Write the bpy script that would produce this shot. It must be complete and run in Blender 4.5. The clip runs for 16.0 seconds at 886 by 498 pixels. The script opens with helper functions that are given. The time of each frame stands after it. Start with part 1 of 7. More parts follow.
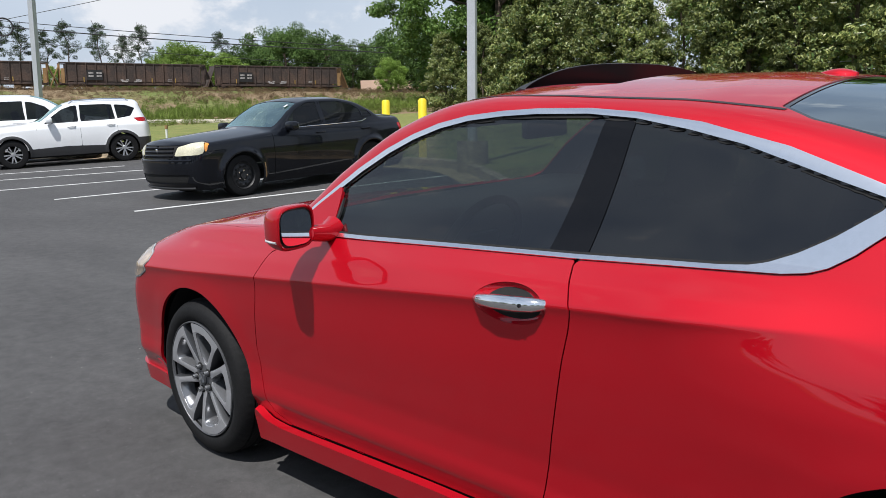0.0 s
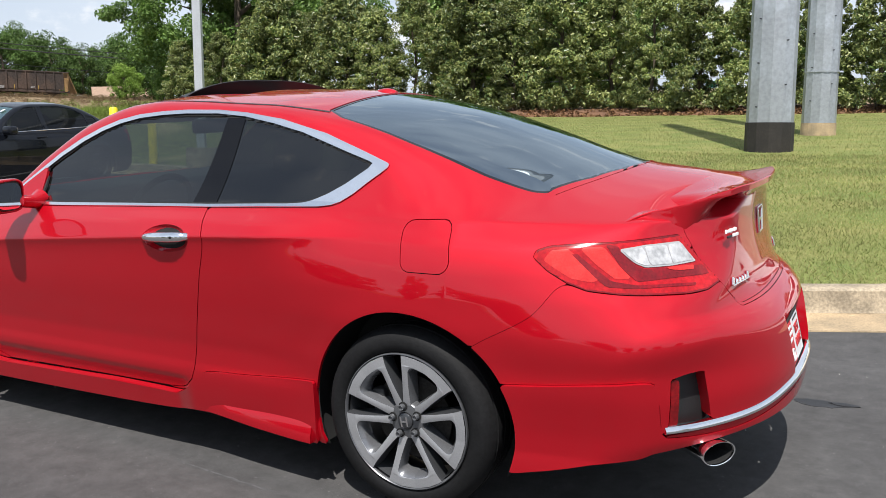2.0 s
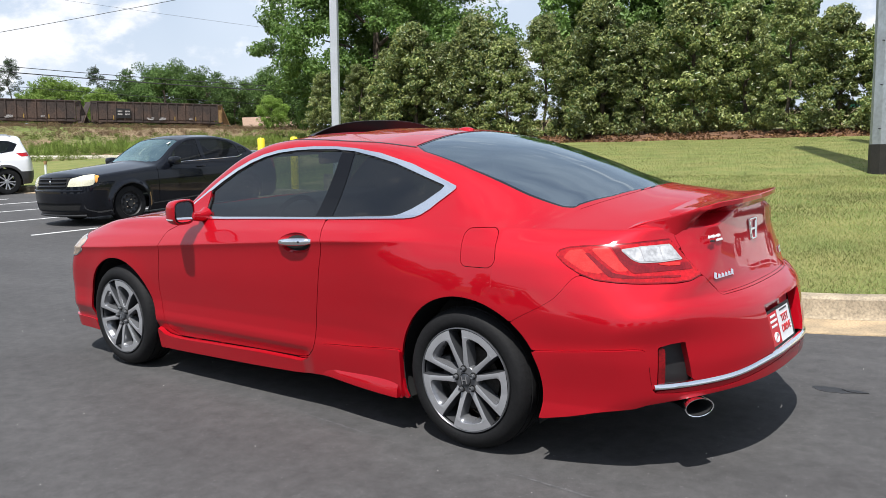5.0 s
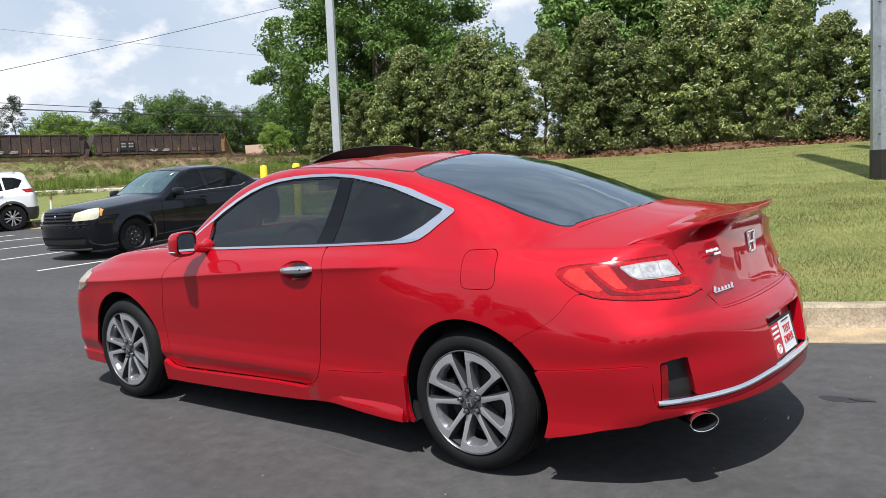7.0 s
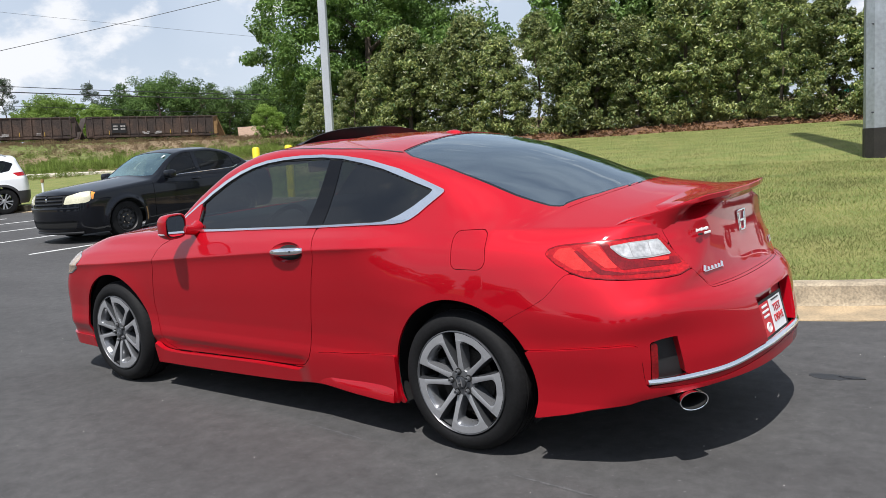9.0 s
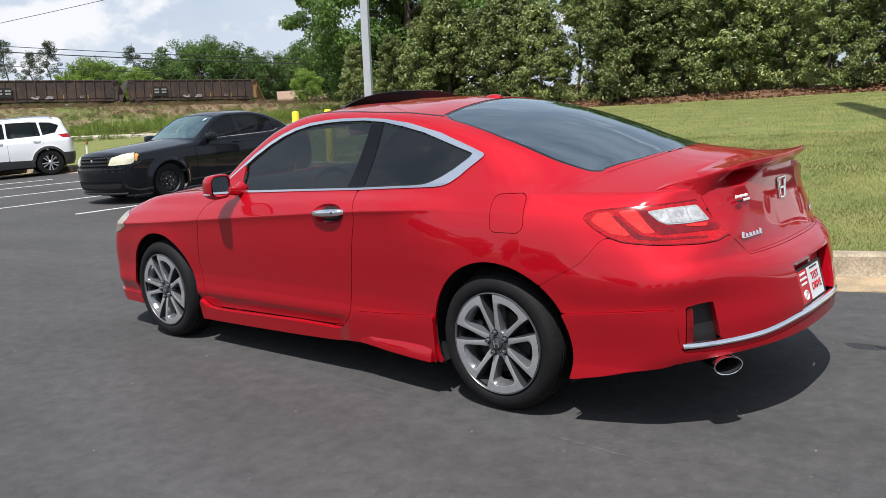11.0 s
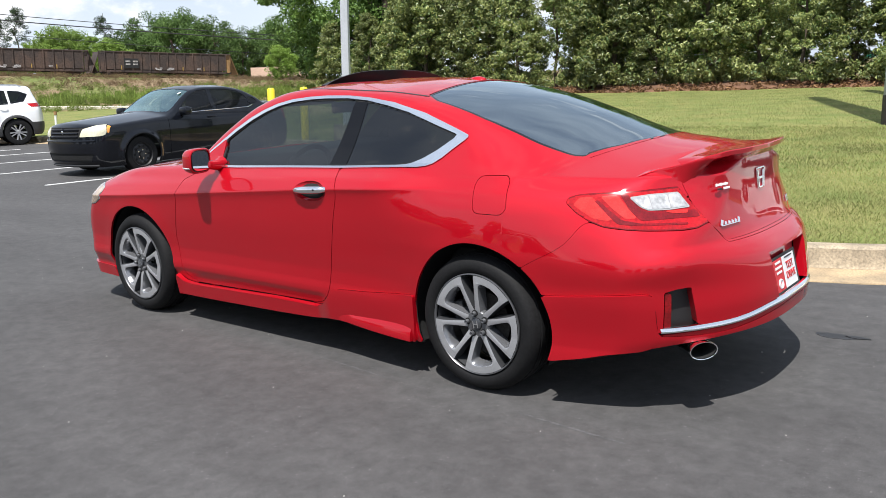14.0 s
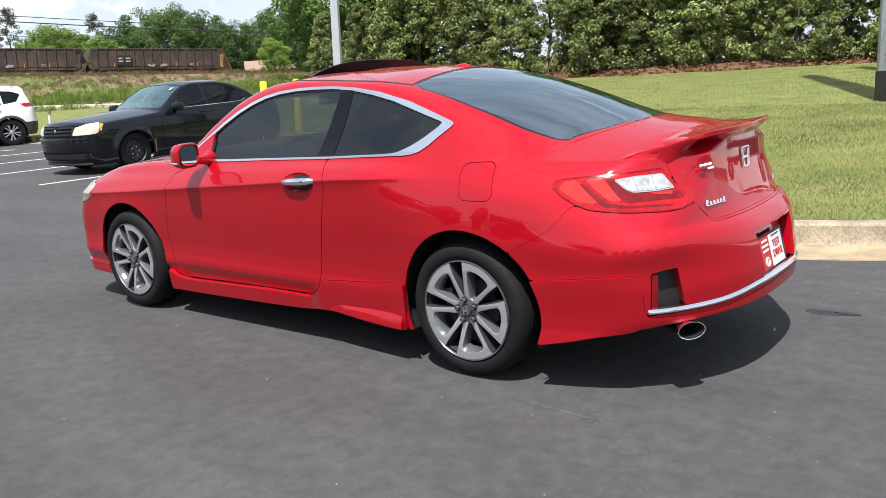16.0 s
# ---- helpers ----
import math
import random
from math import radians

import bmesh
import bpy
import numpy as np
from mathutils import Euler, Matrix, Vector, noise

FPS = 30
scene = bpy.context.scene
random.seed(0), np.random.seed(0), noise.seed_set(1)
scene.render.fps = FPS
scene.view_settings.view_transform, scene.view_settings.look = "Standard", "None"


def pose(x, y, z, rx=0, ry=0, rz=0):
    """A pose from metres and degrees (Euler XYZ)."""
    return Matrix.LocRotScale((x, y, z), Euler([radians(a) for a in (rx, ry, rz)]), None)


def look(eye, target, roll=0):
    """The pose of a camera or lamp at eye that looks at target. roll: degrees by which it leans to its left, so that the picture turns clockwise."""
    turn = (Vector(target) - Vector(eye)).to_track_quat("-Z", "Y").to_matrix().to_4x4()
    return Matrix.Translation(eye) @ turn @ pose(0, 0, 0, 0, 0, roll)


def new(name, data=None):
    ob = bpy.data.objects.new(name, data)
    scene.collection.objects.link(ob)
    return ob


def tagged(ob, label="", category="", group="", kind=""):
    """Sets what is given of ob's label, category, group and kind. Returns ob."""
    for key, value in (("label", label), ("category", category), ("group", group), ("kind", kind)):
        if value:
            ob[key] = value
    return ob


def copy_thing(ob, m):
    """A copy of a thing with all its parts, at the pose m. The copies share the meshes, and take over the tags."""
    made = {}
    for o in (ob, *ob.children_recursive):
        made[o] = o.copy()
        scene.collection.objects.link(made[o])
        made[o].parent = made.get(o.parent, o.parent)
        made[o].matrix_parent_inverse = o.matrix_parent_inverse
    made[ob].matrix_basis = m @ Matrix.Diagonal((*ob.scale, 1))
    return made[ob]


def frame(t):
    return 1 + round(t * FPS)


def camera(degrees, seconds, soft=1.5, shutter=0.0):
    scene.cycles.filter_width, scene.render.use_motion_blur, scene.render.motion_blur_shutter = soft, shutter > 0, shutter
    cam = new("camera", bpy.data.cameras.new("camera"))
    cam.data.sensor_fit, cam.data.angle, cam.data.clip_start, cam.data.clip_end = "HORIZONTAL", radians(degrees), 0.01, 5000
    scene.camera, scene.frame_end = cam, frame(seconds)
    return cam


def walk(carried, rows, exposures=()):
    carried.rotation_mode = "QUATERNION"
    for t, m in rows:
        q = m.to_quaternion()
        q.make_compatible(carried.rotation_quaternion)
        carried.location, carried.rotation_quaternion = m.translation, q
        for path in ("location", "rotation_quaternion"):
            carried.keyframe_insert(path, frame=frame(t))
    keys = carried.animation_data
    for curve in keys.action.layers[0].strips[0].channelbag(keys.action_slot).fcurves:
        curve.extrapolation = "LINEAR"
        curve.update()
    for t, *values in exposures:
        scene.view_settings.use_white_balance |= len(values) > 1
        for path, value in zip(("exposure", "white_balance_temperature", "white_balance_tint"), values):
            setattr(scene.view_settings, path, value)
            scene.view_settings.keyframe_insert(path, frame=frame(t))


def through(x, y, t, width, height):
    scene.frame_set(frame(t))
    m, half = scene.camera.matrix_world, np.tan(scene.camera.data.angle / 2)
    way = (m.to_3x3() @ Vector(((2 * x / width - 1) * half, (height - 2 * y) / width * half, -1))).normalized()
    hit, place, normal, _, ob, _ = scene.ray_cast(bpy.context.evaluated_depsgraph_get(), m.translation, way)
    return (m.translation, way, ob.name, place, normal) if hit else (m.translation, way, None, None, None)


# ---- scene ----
cam = camera(55.4, 16.0, 0.7)
PATH = [
    (0, (3.064, -2.463, 1.427), (1.655, -1.092, 1.061), -2.8),
    (0.5, (3.354, -2.633, 1.437), (1.928, -1.27, 1.104), -4.6),
    (1, (3.561, -2.932, 1.424), (2.244, -1.458, 1.117), -4.8),
    (1.2, (3.647, -3.006, 1.433), (2.373, -1.494, 1.130), -3.8),
    (1.5, (3.826, -3.082, 1.415), (2.645, -1.5, 1.1), -2.5),
    (1.7, (3.973, -3.123, 1.393), (2.878, -1.483, 1.059), -1.9),
    (2, (4.145, -3.175, 1.405), (3.198, -1.451, 1.045), -1.4),
    (2.2, (4.242, -3.220, 1.401), (3.388, -1.450, 1.033), -1.4),
    (2.5, (4.361, -3.312, 1.395), (3.619, -1.5, 0.985), -0.7),
    (2.7, (4.439, -3.410, 1.384), (3.734, -1.589, 0.954), 0.2),
    (3, (4.559, -3.519, 1.414), (3.828, -1.707, 0.989), 0.9),
    (3.2, (4.635, -3.556, 1.422), (3.848, -1.760, 1.026), 0.7),
    (3.5, (4.755, -3.586, 1.431), (3.885, -1.822, 1.071), 0.0),
    (3.7, (4.851, -3.601, 1.420), (3.933, -1.858, 1.076), -0.5),
    (4, (4.94, -3.631, 1.427), (3.972, -1.911, 1.101), -1.4),
    (4.2, (4.959, -3.660, 1.435), (3.966, -1.953, 1.119), -2.1),
    (4.5, (4.937, -3.711, 1.444), (3.882, -2.039, 1.142), -2.6),
    (4.7, (4.919, -3.753, 1.449), (3.804, -2.118, 1.152), -2.6),
    (5, (4.903, -3.8, 1.459), (3.687, -2.239, 1.166), -2.4),
    (5.2, (4.898, -3.828, 1.459), (3.625, -2.312, 1.174), -2.2),
    (7.3, (4.945, -3.794, 1.475), (3.72, -2.232, 1.23), -4.6),
    (7.5, (4.948, -3.794, 1.473), (3.721, -2.235, 1.221), -4.6),
    (8, (4.943, -3.804, 1.471), (3.698, -2.26, 1.212), -4.3),
    (8.5, (4.951, -3.781, 1.468), (3.731, -2.22, 1.195), -4.8),
    (9, (4.946, -3.774, 1.468), (3.728, -2.214, 1.178), -4.8),
    (9.5, (4.968, -3.769, 1.469), (3.724, -2.237, 1.143), -5.0),
    (10, (4.991, -3.757, 1.458), (3.718, -2.257, 1.099), -4.8),
    (12.3, (4.894, -3.946, 1.462), (3.637, -2.431, 1.107), -3.1),
    (12.5, (4.881, -3.946, 1.459), (3.652, -2.41, 1.098), -2.3),
    (13, (4.902, -3.925, 1.46), (3.674, -2.391, 1.09), -1.3),
    (13.5, (4.934, -3.899, 1.461), (3.71, -2.367, 1.071), -1.5),
    (14, (4.947, -3.879, 1.454), (3.723, -2.351, 1.05), -2.4),
    (14.5, (4.955, -3.872, 1.448), (3.741, -2.337, 1.035), -3.3),
    (15, (4.958, -3.864, 1.453), (3.727, -2.343, 1.04), -4.0),
    (15.5, (4.971, -3.864, 1.451), (3.731, -2.351, 1.038), -4.1),
    (16, (4.998, -3.861, 1.449), (3.777, -2.337, 1.019), -4.0),
]
walk(cam, [(t, look(eye, target, roll)) for t, eye, target, roll in PATH],
     exposures=((0.0, 0.16, 6300, 10), (1.0, 0.16, 6300, 10), (2.0, 0.46, 6470, 10), (3.0, 0.54, 6470, 10), (4.0, 0.51, 6470, 10), (5.0, 0.48, 6350, 10), (7.5, 0.36, 6350, 10), (9.0, 0.32, 6350, 10), (10.0, 0.30, 6400, 10), (12.5, 0.31, 6400, 10), (14.5, 0.64, 6400, 10), (16.0, 0.64, 6400, 10)))

# ---- light ----
SUN = Vector((0.20, -0.45, 1.0)).normalized()
sun = new("sun", bpy.data.lights.new("sun", "SUN"))
sun.matrix_world = look((0, 0, 30), Vector((0, 0, 30)) - SUN)
sun.data.energy, sun.data.angle, sun.data.color = 4.9, radians(0.55), (1.0, 0.965, 0.92)
world = bpy.data.worlds.new("sky")
scene.world = world
world.use_nodes = True
wt = world.node_tree
wt.nodes.clear()
w_out, w_bg = wt.nodes.new("ShaderNodeOutputWorld"), wt.nodes.new("ShaderNodeBackground")
w_sky = wt.nodes.new("ShaderNodeTexSky")
w_sky.sky_type, w_sky.sun_disc = "NISHITA", False
w_sky.sun_elevation, w_sky.sun_rotation = math.asin(SUN.z), math.atan2(SUN.x, SUN.y)
w_sky.air_density, w_sky.dust_density = 1.1, 1.0
w_sky.ozone_density = 3.0
w_co, w_map = wt.nodes.new("ShaderNodeTexCoord"), wt.nodes.new("ShaderNodeMapping")
w_map.inputs["Scale"].default_value = (1.0, 1.0, 1.7)
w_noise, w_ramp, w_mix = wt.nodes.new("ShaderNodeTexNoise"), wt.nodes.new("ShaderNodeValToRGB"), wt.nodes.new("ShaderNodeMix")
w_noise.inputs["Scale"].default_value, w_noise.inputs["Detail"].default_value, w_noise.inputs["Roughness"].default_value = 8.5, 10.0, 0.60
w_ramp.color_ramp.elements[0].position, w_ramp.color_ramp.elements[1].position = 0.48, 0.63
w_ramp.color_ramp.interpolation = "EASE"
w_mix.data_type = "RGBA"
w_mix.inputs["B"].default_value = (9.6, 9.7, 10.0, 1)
wt.links.new(w_co.outputs["Generated"], w_map.inputs["Vector"])
wt.links.new(w_map.outputs["Vector"], w_noise.inputs["Vector"])
# thin summer haze over the blue, thickest at the horizon
w_sep, w_haze, w_air = wt.nodes.new("ShaderNodeSeparateXYZ"), wt.nodes.new("ShaderNodeMapRange"), wt.nodes.new("ShaderNodeMix")
w_haze.inputs["From Min"].default_value, w_haze.inputs["From Max"].default_value = 0.0, 0.9
w_haze.inputs["To Min"].default_value, w_haze.inputs["To Max"].default_value = 0.85, 0.30
w_air.data_type = "RGBA"
w_air.inputs["B"].default_value = (6.5, 7.3, 8.6, 1)
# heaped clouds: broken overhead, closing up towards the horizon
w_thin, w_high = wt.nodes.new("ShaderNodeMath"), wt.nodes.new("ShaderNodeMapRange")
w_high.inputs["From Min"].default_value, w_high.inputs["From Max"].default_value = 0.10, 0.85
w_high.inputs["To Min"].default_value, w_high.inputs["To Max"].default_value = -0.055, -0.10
wt.links.new(w_co.outputs["Generated"], w_sep.inputs["Vector"])
wt.links.new(w_sep.outputs["Z"], w_haze.inputs["Value"])
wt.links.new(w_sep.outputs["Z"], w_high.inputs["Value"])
wt.links.new(w_haze.outputs["Result"], w_air.inputs["Factor"])
wt.links.new(w_sky.outputs["Color"], w_air.inputs["A"])
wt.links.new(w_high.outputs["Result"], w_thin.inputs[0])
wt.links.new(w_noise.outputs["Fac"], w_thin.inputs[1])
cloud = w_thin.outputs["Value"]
# heaps of cumulus over the railway: direction, half width in degrees, density
for way, wide, dense in (((-0.8675, 0.4802, 0.128), 3.0, 0.085), ((-0.886, 0.4508, 0.117), 2.8, 0.08), ((-0.853, 0.4947, 0.172), 2.6, 0.095), ((-0.7595, 0.6449, 0.085), 2.4, 0.075), ((-0.8345, 0.5461, 0.070), 2.4, 0.07), ((-0.9027, 0.421, 0.085), 2.6, 0.075)):
    w_dot, w_heap, w_sum = wt.nodes.new("ShaderNodeVectorMath"), wt.nodes.new("ShaderNodeMapRange"), wt.nodes.new("ShaderNodeMath")
    w_dot.operation = "DOT_PRODUCT"
    w_dot.inputs[1].default_value = Vector(way).normalized()
    w_heap.interpolation_type = "SMOOTHSTEP"
    w_heap.inputs["From Min"].default_value, w_heap.inputs["From Max"].default_value = math.cos(radians(wide)), 1.0
    w_heap.inputs["To Min"].default_value, w_heap.inputs["To Max"].default_value = 0.0, dense
    wt.links.new(w_co.outputs["Generated"], w_dot.inputs[0])
    wt.links.new(w_dot.outputs["Value"], w_heap.inputs["Value"])
    wt.links.new(cloud, w_sum.inputs[0])
    wt.links.new(w_heap.outputs["Result"], w_sum.inputs[1])
    cloud = w_sum.outputs["Value"]
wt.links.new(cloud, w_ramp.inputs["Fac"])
# a thin uneven veil between the heaps
w_veil, w_veil_map, w_soft, w_pale = wt.nodes.new("ShaderNodeTexNoise"), wt.nodes.new("ShaderNodeMapping"), wt.nodes.new("ShaderNodeMapRange"), wt.nodes.new("ShaderNodeMix")
w_veil_map.inputs["Scale"].default_value = (1.0, 1.0, 1.5)
w_veil.inputs["Scale"].default_value, w_veil.inputs["Detail"].default_value = 5.0, 2.0
w_soft.inputs["From Min"].default_value, w_soft.inputs["From Max"].default_value = 0.36, 0.68
w_soft.inputs["To Min"].default_value, w_soft.inputs["To Max"].default_value = 0.0, 0.50
w_pale.data_type = "RGBA"
w_pale.inputs["B"].default_value = (8.0, 8.7, 9.7, 1)
wt.links.new(w_co.outputs["Generated"], w_veil_map.inputs["Vector"])
wt.links.new(w_veil_map.outputs["Vector"], w_veil.inputs["Vector"])
wt.links.new(w_veil.outputs["Fac"], w_soft.inputs["Value"])
wt.links.new(w_soft.outputs["Result"], w_pale.inputs["Factor"])
wt.links.new(w_air.outputs["Result"], w_pale.inputs["A"])
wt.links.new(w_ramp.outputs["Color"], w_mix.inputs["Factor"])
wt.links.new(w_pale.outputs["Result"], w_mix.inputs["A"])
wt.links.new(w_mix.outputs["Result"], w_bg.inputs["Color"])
w_bg.inputs["Strength"].default_value = 0.080
wt.links.new(w_bg.outputs["Background"], w_out.inputs["Surface"])

# ---- materials ----
def mat(name, color, rough=0.6, metal=0.0, coat=0.0, vary=0.12, scale=3.0, fine=60.0, bump=0.0, spec=0.5, second=None, patch=(0.45, 0.6), emit=0.0, per_object=0.0):
    """A surface with patches at one size and grain at a finer one, in metres of the object."""
    m = bpy.data.materials.new(name)
    m.use_nodes = True
    t, b = m.node_tree, m.node_tree.nodes["Principled BSDF"]
    b.inputs["Roughness"].default_value, b.inputs["Metallic"].default_value = rough, metal
    b.inputs["Coat Weight"].default_value, b.inputs["Coat Roughness"].default_value, b.inputs["Coat IOR"].default_value = coat, 0.02, 1.5
    b.inputs["Specular IOR Level"].default_value = spec
    co = t.nodes.new("ShaderNodeTexCoord")
    big, small = t.nodes.new("ShaderNodeTexNoise"), t.nodes.new("ShaderNodeTexNoise")
    big.inputs["Scale"].default_value, big.inputs["Detail"].default_value = scale, 4
    small.inputs["Scale"].default_value, small.inputs["Detail"].default_value = fine, 3
    for n in (big, small):
        t.links.new(co.outputs["Object"], n.inputs["Vector"])
    ramp = t.nodes.new("ShaderNodeValToRGB")
    ramp.color_ramp.elements[0].position, ramp.color_ramp.elements[1].position = patch
    dark = [max(c * (1 - vary), 0) for c in color]
    ramp.color_ramp.elements[0].color = (*(second or dark), 1)
    ramp.color_ramp.elements[1].color = (*color, 1)
    t.links.new(big.outputs["Fac"], ramp.inputs["Fac"])
    mul = t.nodes.new("ShaderNodeMix")
    mul.data_type, mul.blend_type = "RGBA", "MULTIPLY"
    mul.inputs["Factor"].default_value = 1.0
    rng = t.nodes.new("ShaderNodeMapRange")
    rng.inputs["From Min"].default_value, rng.inputs["From Max"].default_value = 0.3, 0.7
    rng.inputs["To Min"].default_value, rng.inputs["To Max"].default_value = 1 - vary, 1 + vary
    t.links.new(small.outputs["Fac"], rng.inputs["Value"])
    t.links.new(ramp.outputs["Color"], mul.inputs["A"])
    t.links.new(rng.outputs["Result"], mul.inputs["B"])
    last = mul.outputs["Result"]
    if per_object:
        info, hsv, r2 = t.nodes.new("ShaderNodeObjectInfo"), t.nodes.new("ShaderNodeHueSaturation"), t.nodes.new("ShaderNodeMapRange")
        r2.inputs["To Min"].default_value, r2.inputs["To Max"].default_value = 1 - per_object, 1 + per_object
        t.links.new(info.outputs["Random"], r2.inputs["Value"])
        t.links.new(r2.outputs["Result"], hsv.inputs["Value"])
        t.links.new(last, hsv.inputs["Color"])
        last = hsv.outputs["Color"]
    t.links.new(last, b.inputs["Base Color"])
    if bump:
        bp = t.nodes.new("ShaderNodeBump")
        bp.inputs["Strength"].default_value, bp.inputs["Distance"].default_value = bump, 0.01
        t.links.new(small.outputs["Fac"], bp.inputs["Height"])
        t.links.new(bp.outputs["Normal"], b.inputs["Normal"])
    if emit:
        b.inputs["Emission Strength"].default_value = emit
    return m


def glass(name, tint, gloss=0.02, ior=1.5, reflect_tint=(1, 1, 1)):
    """Tinted pane: what is behind it shows through its colour, and it reflects more at a glance."""
    m = bpy.data.materials.new(name)
    m.use_nodes = True
    t = m.node_tree
    t.nodes.clear()
    out, mix, see, shine, facing, power, add = (t.nodes.new("ShaderNode" + n) for n in ("OutputMaterial", "MixShader", "BsdfTransparent", "BsdfGlossy", "LayerWeight", "Math", "Math"))
    see.inputs["Color"].default_value = (*tint, 1)
    shine.inputs["Roughness"].default_value = gloss
    # colours the reflection itself, to stand for a bluer or greener sky
    shine.inputs["Color"].default_value = (*reflect_tint, 1)
    facing.inputs["Blend"].default_value = 0.5
    straight = ((ior - 1) / (ior + 1)) ** 2
    power.operation, add.operation = "POWER", "MULTIPLY_ADD"
    power.inputs[1].default_value = 5.0
    add.inputs[1].default_value, add.inputs[2].default_value = 1 - straight, straight
    t.links.new(facing.outputs["Facing"], power.inputs[0])
    t.links.new(power.outputs["Value"], add.inputs[0])
    t.links.new(add.outputs["Value"], mix.inputs["Fac"])
    t.links.new(see.outputs["BSDF"], mix.inputs[1])
    t.links.new(shine.outputs["BSDF"], mix.inputs[2])
    t.links.new(mix.outputs["Shader"], out.inputs["Surface"])
    return m


def leafy(name, color, other, rough=0.5, through=0.25, spec=0.4):
    """Leaves: two greens mixed leaf by leaf, with some light passing through."""
    m = bpy.data.materials.new(name)
    m.use_nodes = True
    t, b = m.node_tree, m.node_tree.nodes["Principled BSDF"]
    b.inputs["Roughness"].default_value, b.inputs["Specular IOR Level"].default_value = rough, spec
    geo, ramp, co, big, mul = (t.nodes.new("ShaderNode" + n) for n in ("NewGeometry", "ValToRGB", "TexCoord", "TexNoise", "Mix"))
    ramp.color_ramp.elements[0].color, ramp.color_ramp.elements[1].color = (*color, 1), (*other, 1)
    t.links.new(geo.outputs["Random Per Island"], ramp.inputs["Fac"])
    big.inputs["Scale"].default_value = 0.8
    t.links.new(co.outputs["Object"], big.inputs["Vector"])
    rng = t.nodes.new("ShaderNodeMapRange")
    rng.inputs["From Min"].default_value, rng.inputs["From Max"].default_value = 0.3, 0.7
    rng.inputs["To Min"].default_value, rng.inputs["To Max"].default_value = 0.65, 1.35
    t.links.new(big.outputs["Fac"], rng.inputs["Value"])
    mul.data_type, mul.blend_type = "RGBA", "MULTIPLY"
    mul.inputs["Factor"].default_value = 1.0
    t.links.new(ramp.outputs["Color"], mul.inputs["A"])
    t.links.new(rng.outputs["Result"], mul.inputs["B"])
    info, hsv, vary = t.nodes.new("ShaderNodeObjectInfo"), t.nodes.new("ShaderNodeHueSaturation"), t.nodes.new("ShaderNodeMapRange")
    vary.inputs["To Min"].default_value, vary.inputs["To Max"].default_value = 0.80, 1.22
    t.links.new(info.outputs["Random"], vary.inputs["Value"])
    t.links.new(vary.outputs["Result"], hsv.inputs["Value"])
    t.links.new(mul.outputs["Result"], hsv.inputs["Color"])
    t.links.new(hsv.outputs["Color"], b.inputs["Base Color"])
    tr, mix, out = t.nodes.new("ShaderNodeBsdfTranslucent"), t.nodes.new("ShaderNodeMixShader"), t.nodes["Material Output"]
    t.links.new(hsv.outputs["Color"], tr.inputs["Color"])
    mix.inputs["Fac"].default_value = through
    t.links.new(b.outputs["BSDF"], mix.inputs[1])
    t.links.new(tr.outputs["BSDF"], mix.inputs[2])
    t.links.new(mix.outputs["Shader"], out.inputs["Surface"])
    return m


RED = mat("red_paint", (0.425, 0.0030, 0.0115), rough=0.52, metal=0.36, coat=1.0, vary=0.03, scale=1.0, fine=900, spec=0.05)
RED_TRIM = mat("red_paint_trim", (0.42, 0.0030, 0.0115), rough=0.52, metal=0.36, coat=1.0, vary=0.03, scale=1.0, fine=700, spec=0.05)
CHROME = mat("chrome", (0.93, 0.94, 0.95), rough=0.12, metal=1.0, vary=0.02)
FLANK = mat("painted_alloy_flank", (0.21, 0.214, 0.225), rough=0.26, metal=0.6, vary=0.08, fine=200)
SATIN = mat("machined_alloy", (0.44, 0.445, 0.46), rough=0.28, metal=0.55, vary=0.06, fine=250)
DARK_ALLOY = mat("dark_alloy", (0.10, 0.103, 0.11), rough=0.35, metal=0.7, vary=0.08, fine=200)
BLACK_GLOSS = mat("gloss_black", (0.008, 0.008, 0.009), rough=0.12, coat=0.6, vary=0.1)
BLACK = mat("black_plastic", (0.018, 0.018, 0.019), rough=0.55, vary=0.15, fine=180, bump=0.05)
VOID = mat("underbody_black", (0.008, 0.008, 0.008), rough=0.9, vary=0.2)
RUBBER = mat("tyre_rubber", (0.010, 0.010, 0.0105), rough=0.7, vary=0.2, scale=6, fine=90, bump=0.1, spec=0.2)
GLASS_FRONT = glass("tinted_side_glass", (0.12, 0.15, 0.14), ior=1.85)
GLASS_DARK = glass("dark_tinted_glass", (0.03, 0.036, 0.04), ior=1.75)
# bluer sky reflection is put into the gloss colour, strengthened by a high ior
GLASS_REAR = glass("rear_screen_glass", (0.07, 0.09, 0.085), gloss=0.01, ior=4.3, reflect_tint=(0.84, 0.95, 1.0))
GLASS_CLEAR = glass("windscreen_glass", (0.75, 0.82, 0.80))
MIRROR = mat("mirror_glass", (0.72, 0.76, 0.78), rough=0.02, metal=1.0, vary=0.0)
LENS_RED = mat("red_lens", (0.42, 0.005, 0.009), rough=0.08, coat=0.5, spec=0.3, vary=0.25, scale=14, fine=90)
LENS_DEEP = mat("deep_red_lens", (0.20, 0.002, 0.005), rough=0.10, coat=0.3, vary=0.25, scale=20, fine=120)
LENS_WHITE = mat("clear_lens", (0.50, 0.50, 0.51), rough=0.10, coat=0.5, vary=0.20, scale=16, fine=70, second=(0.30, 0.305, 0.31), patch=(0.40, 0.60))
LENS_BRIGHT = mat("bright_red_lens", (0.74, 0.022, 0.016), rough=0.12, coat=0.6, vary=0.25, scale=30, fine=160)
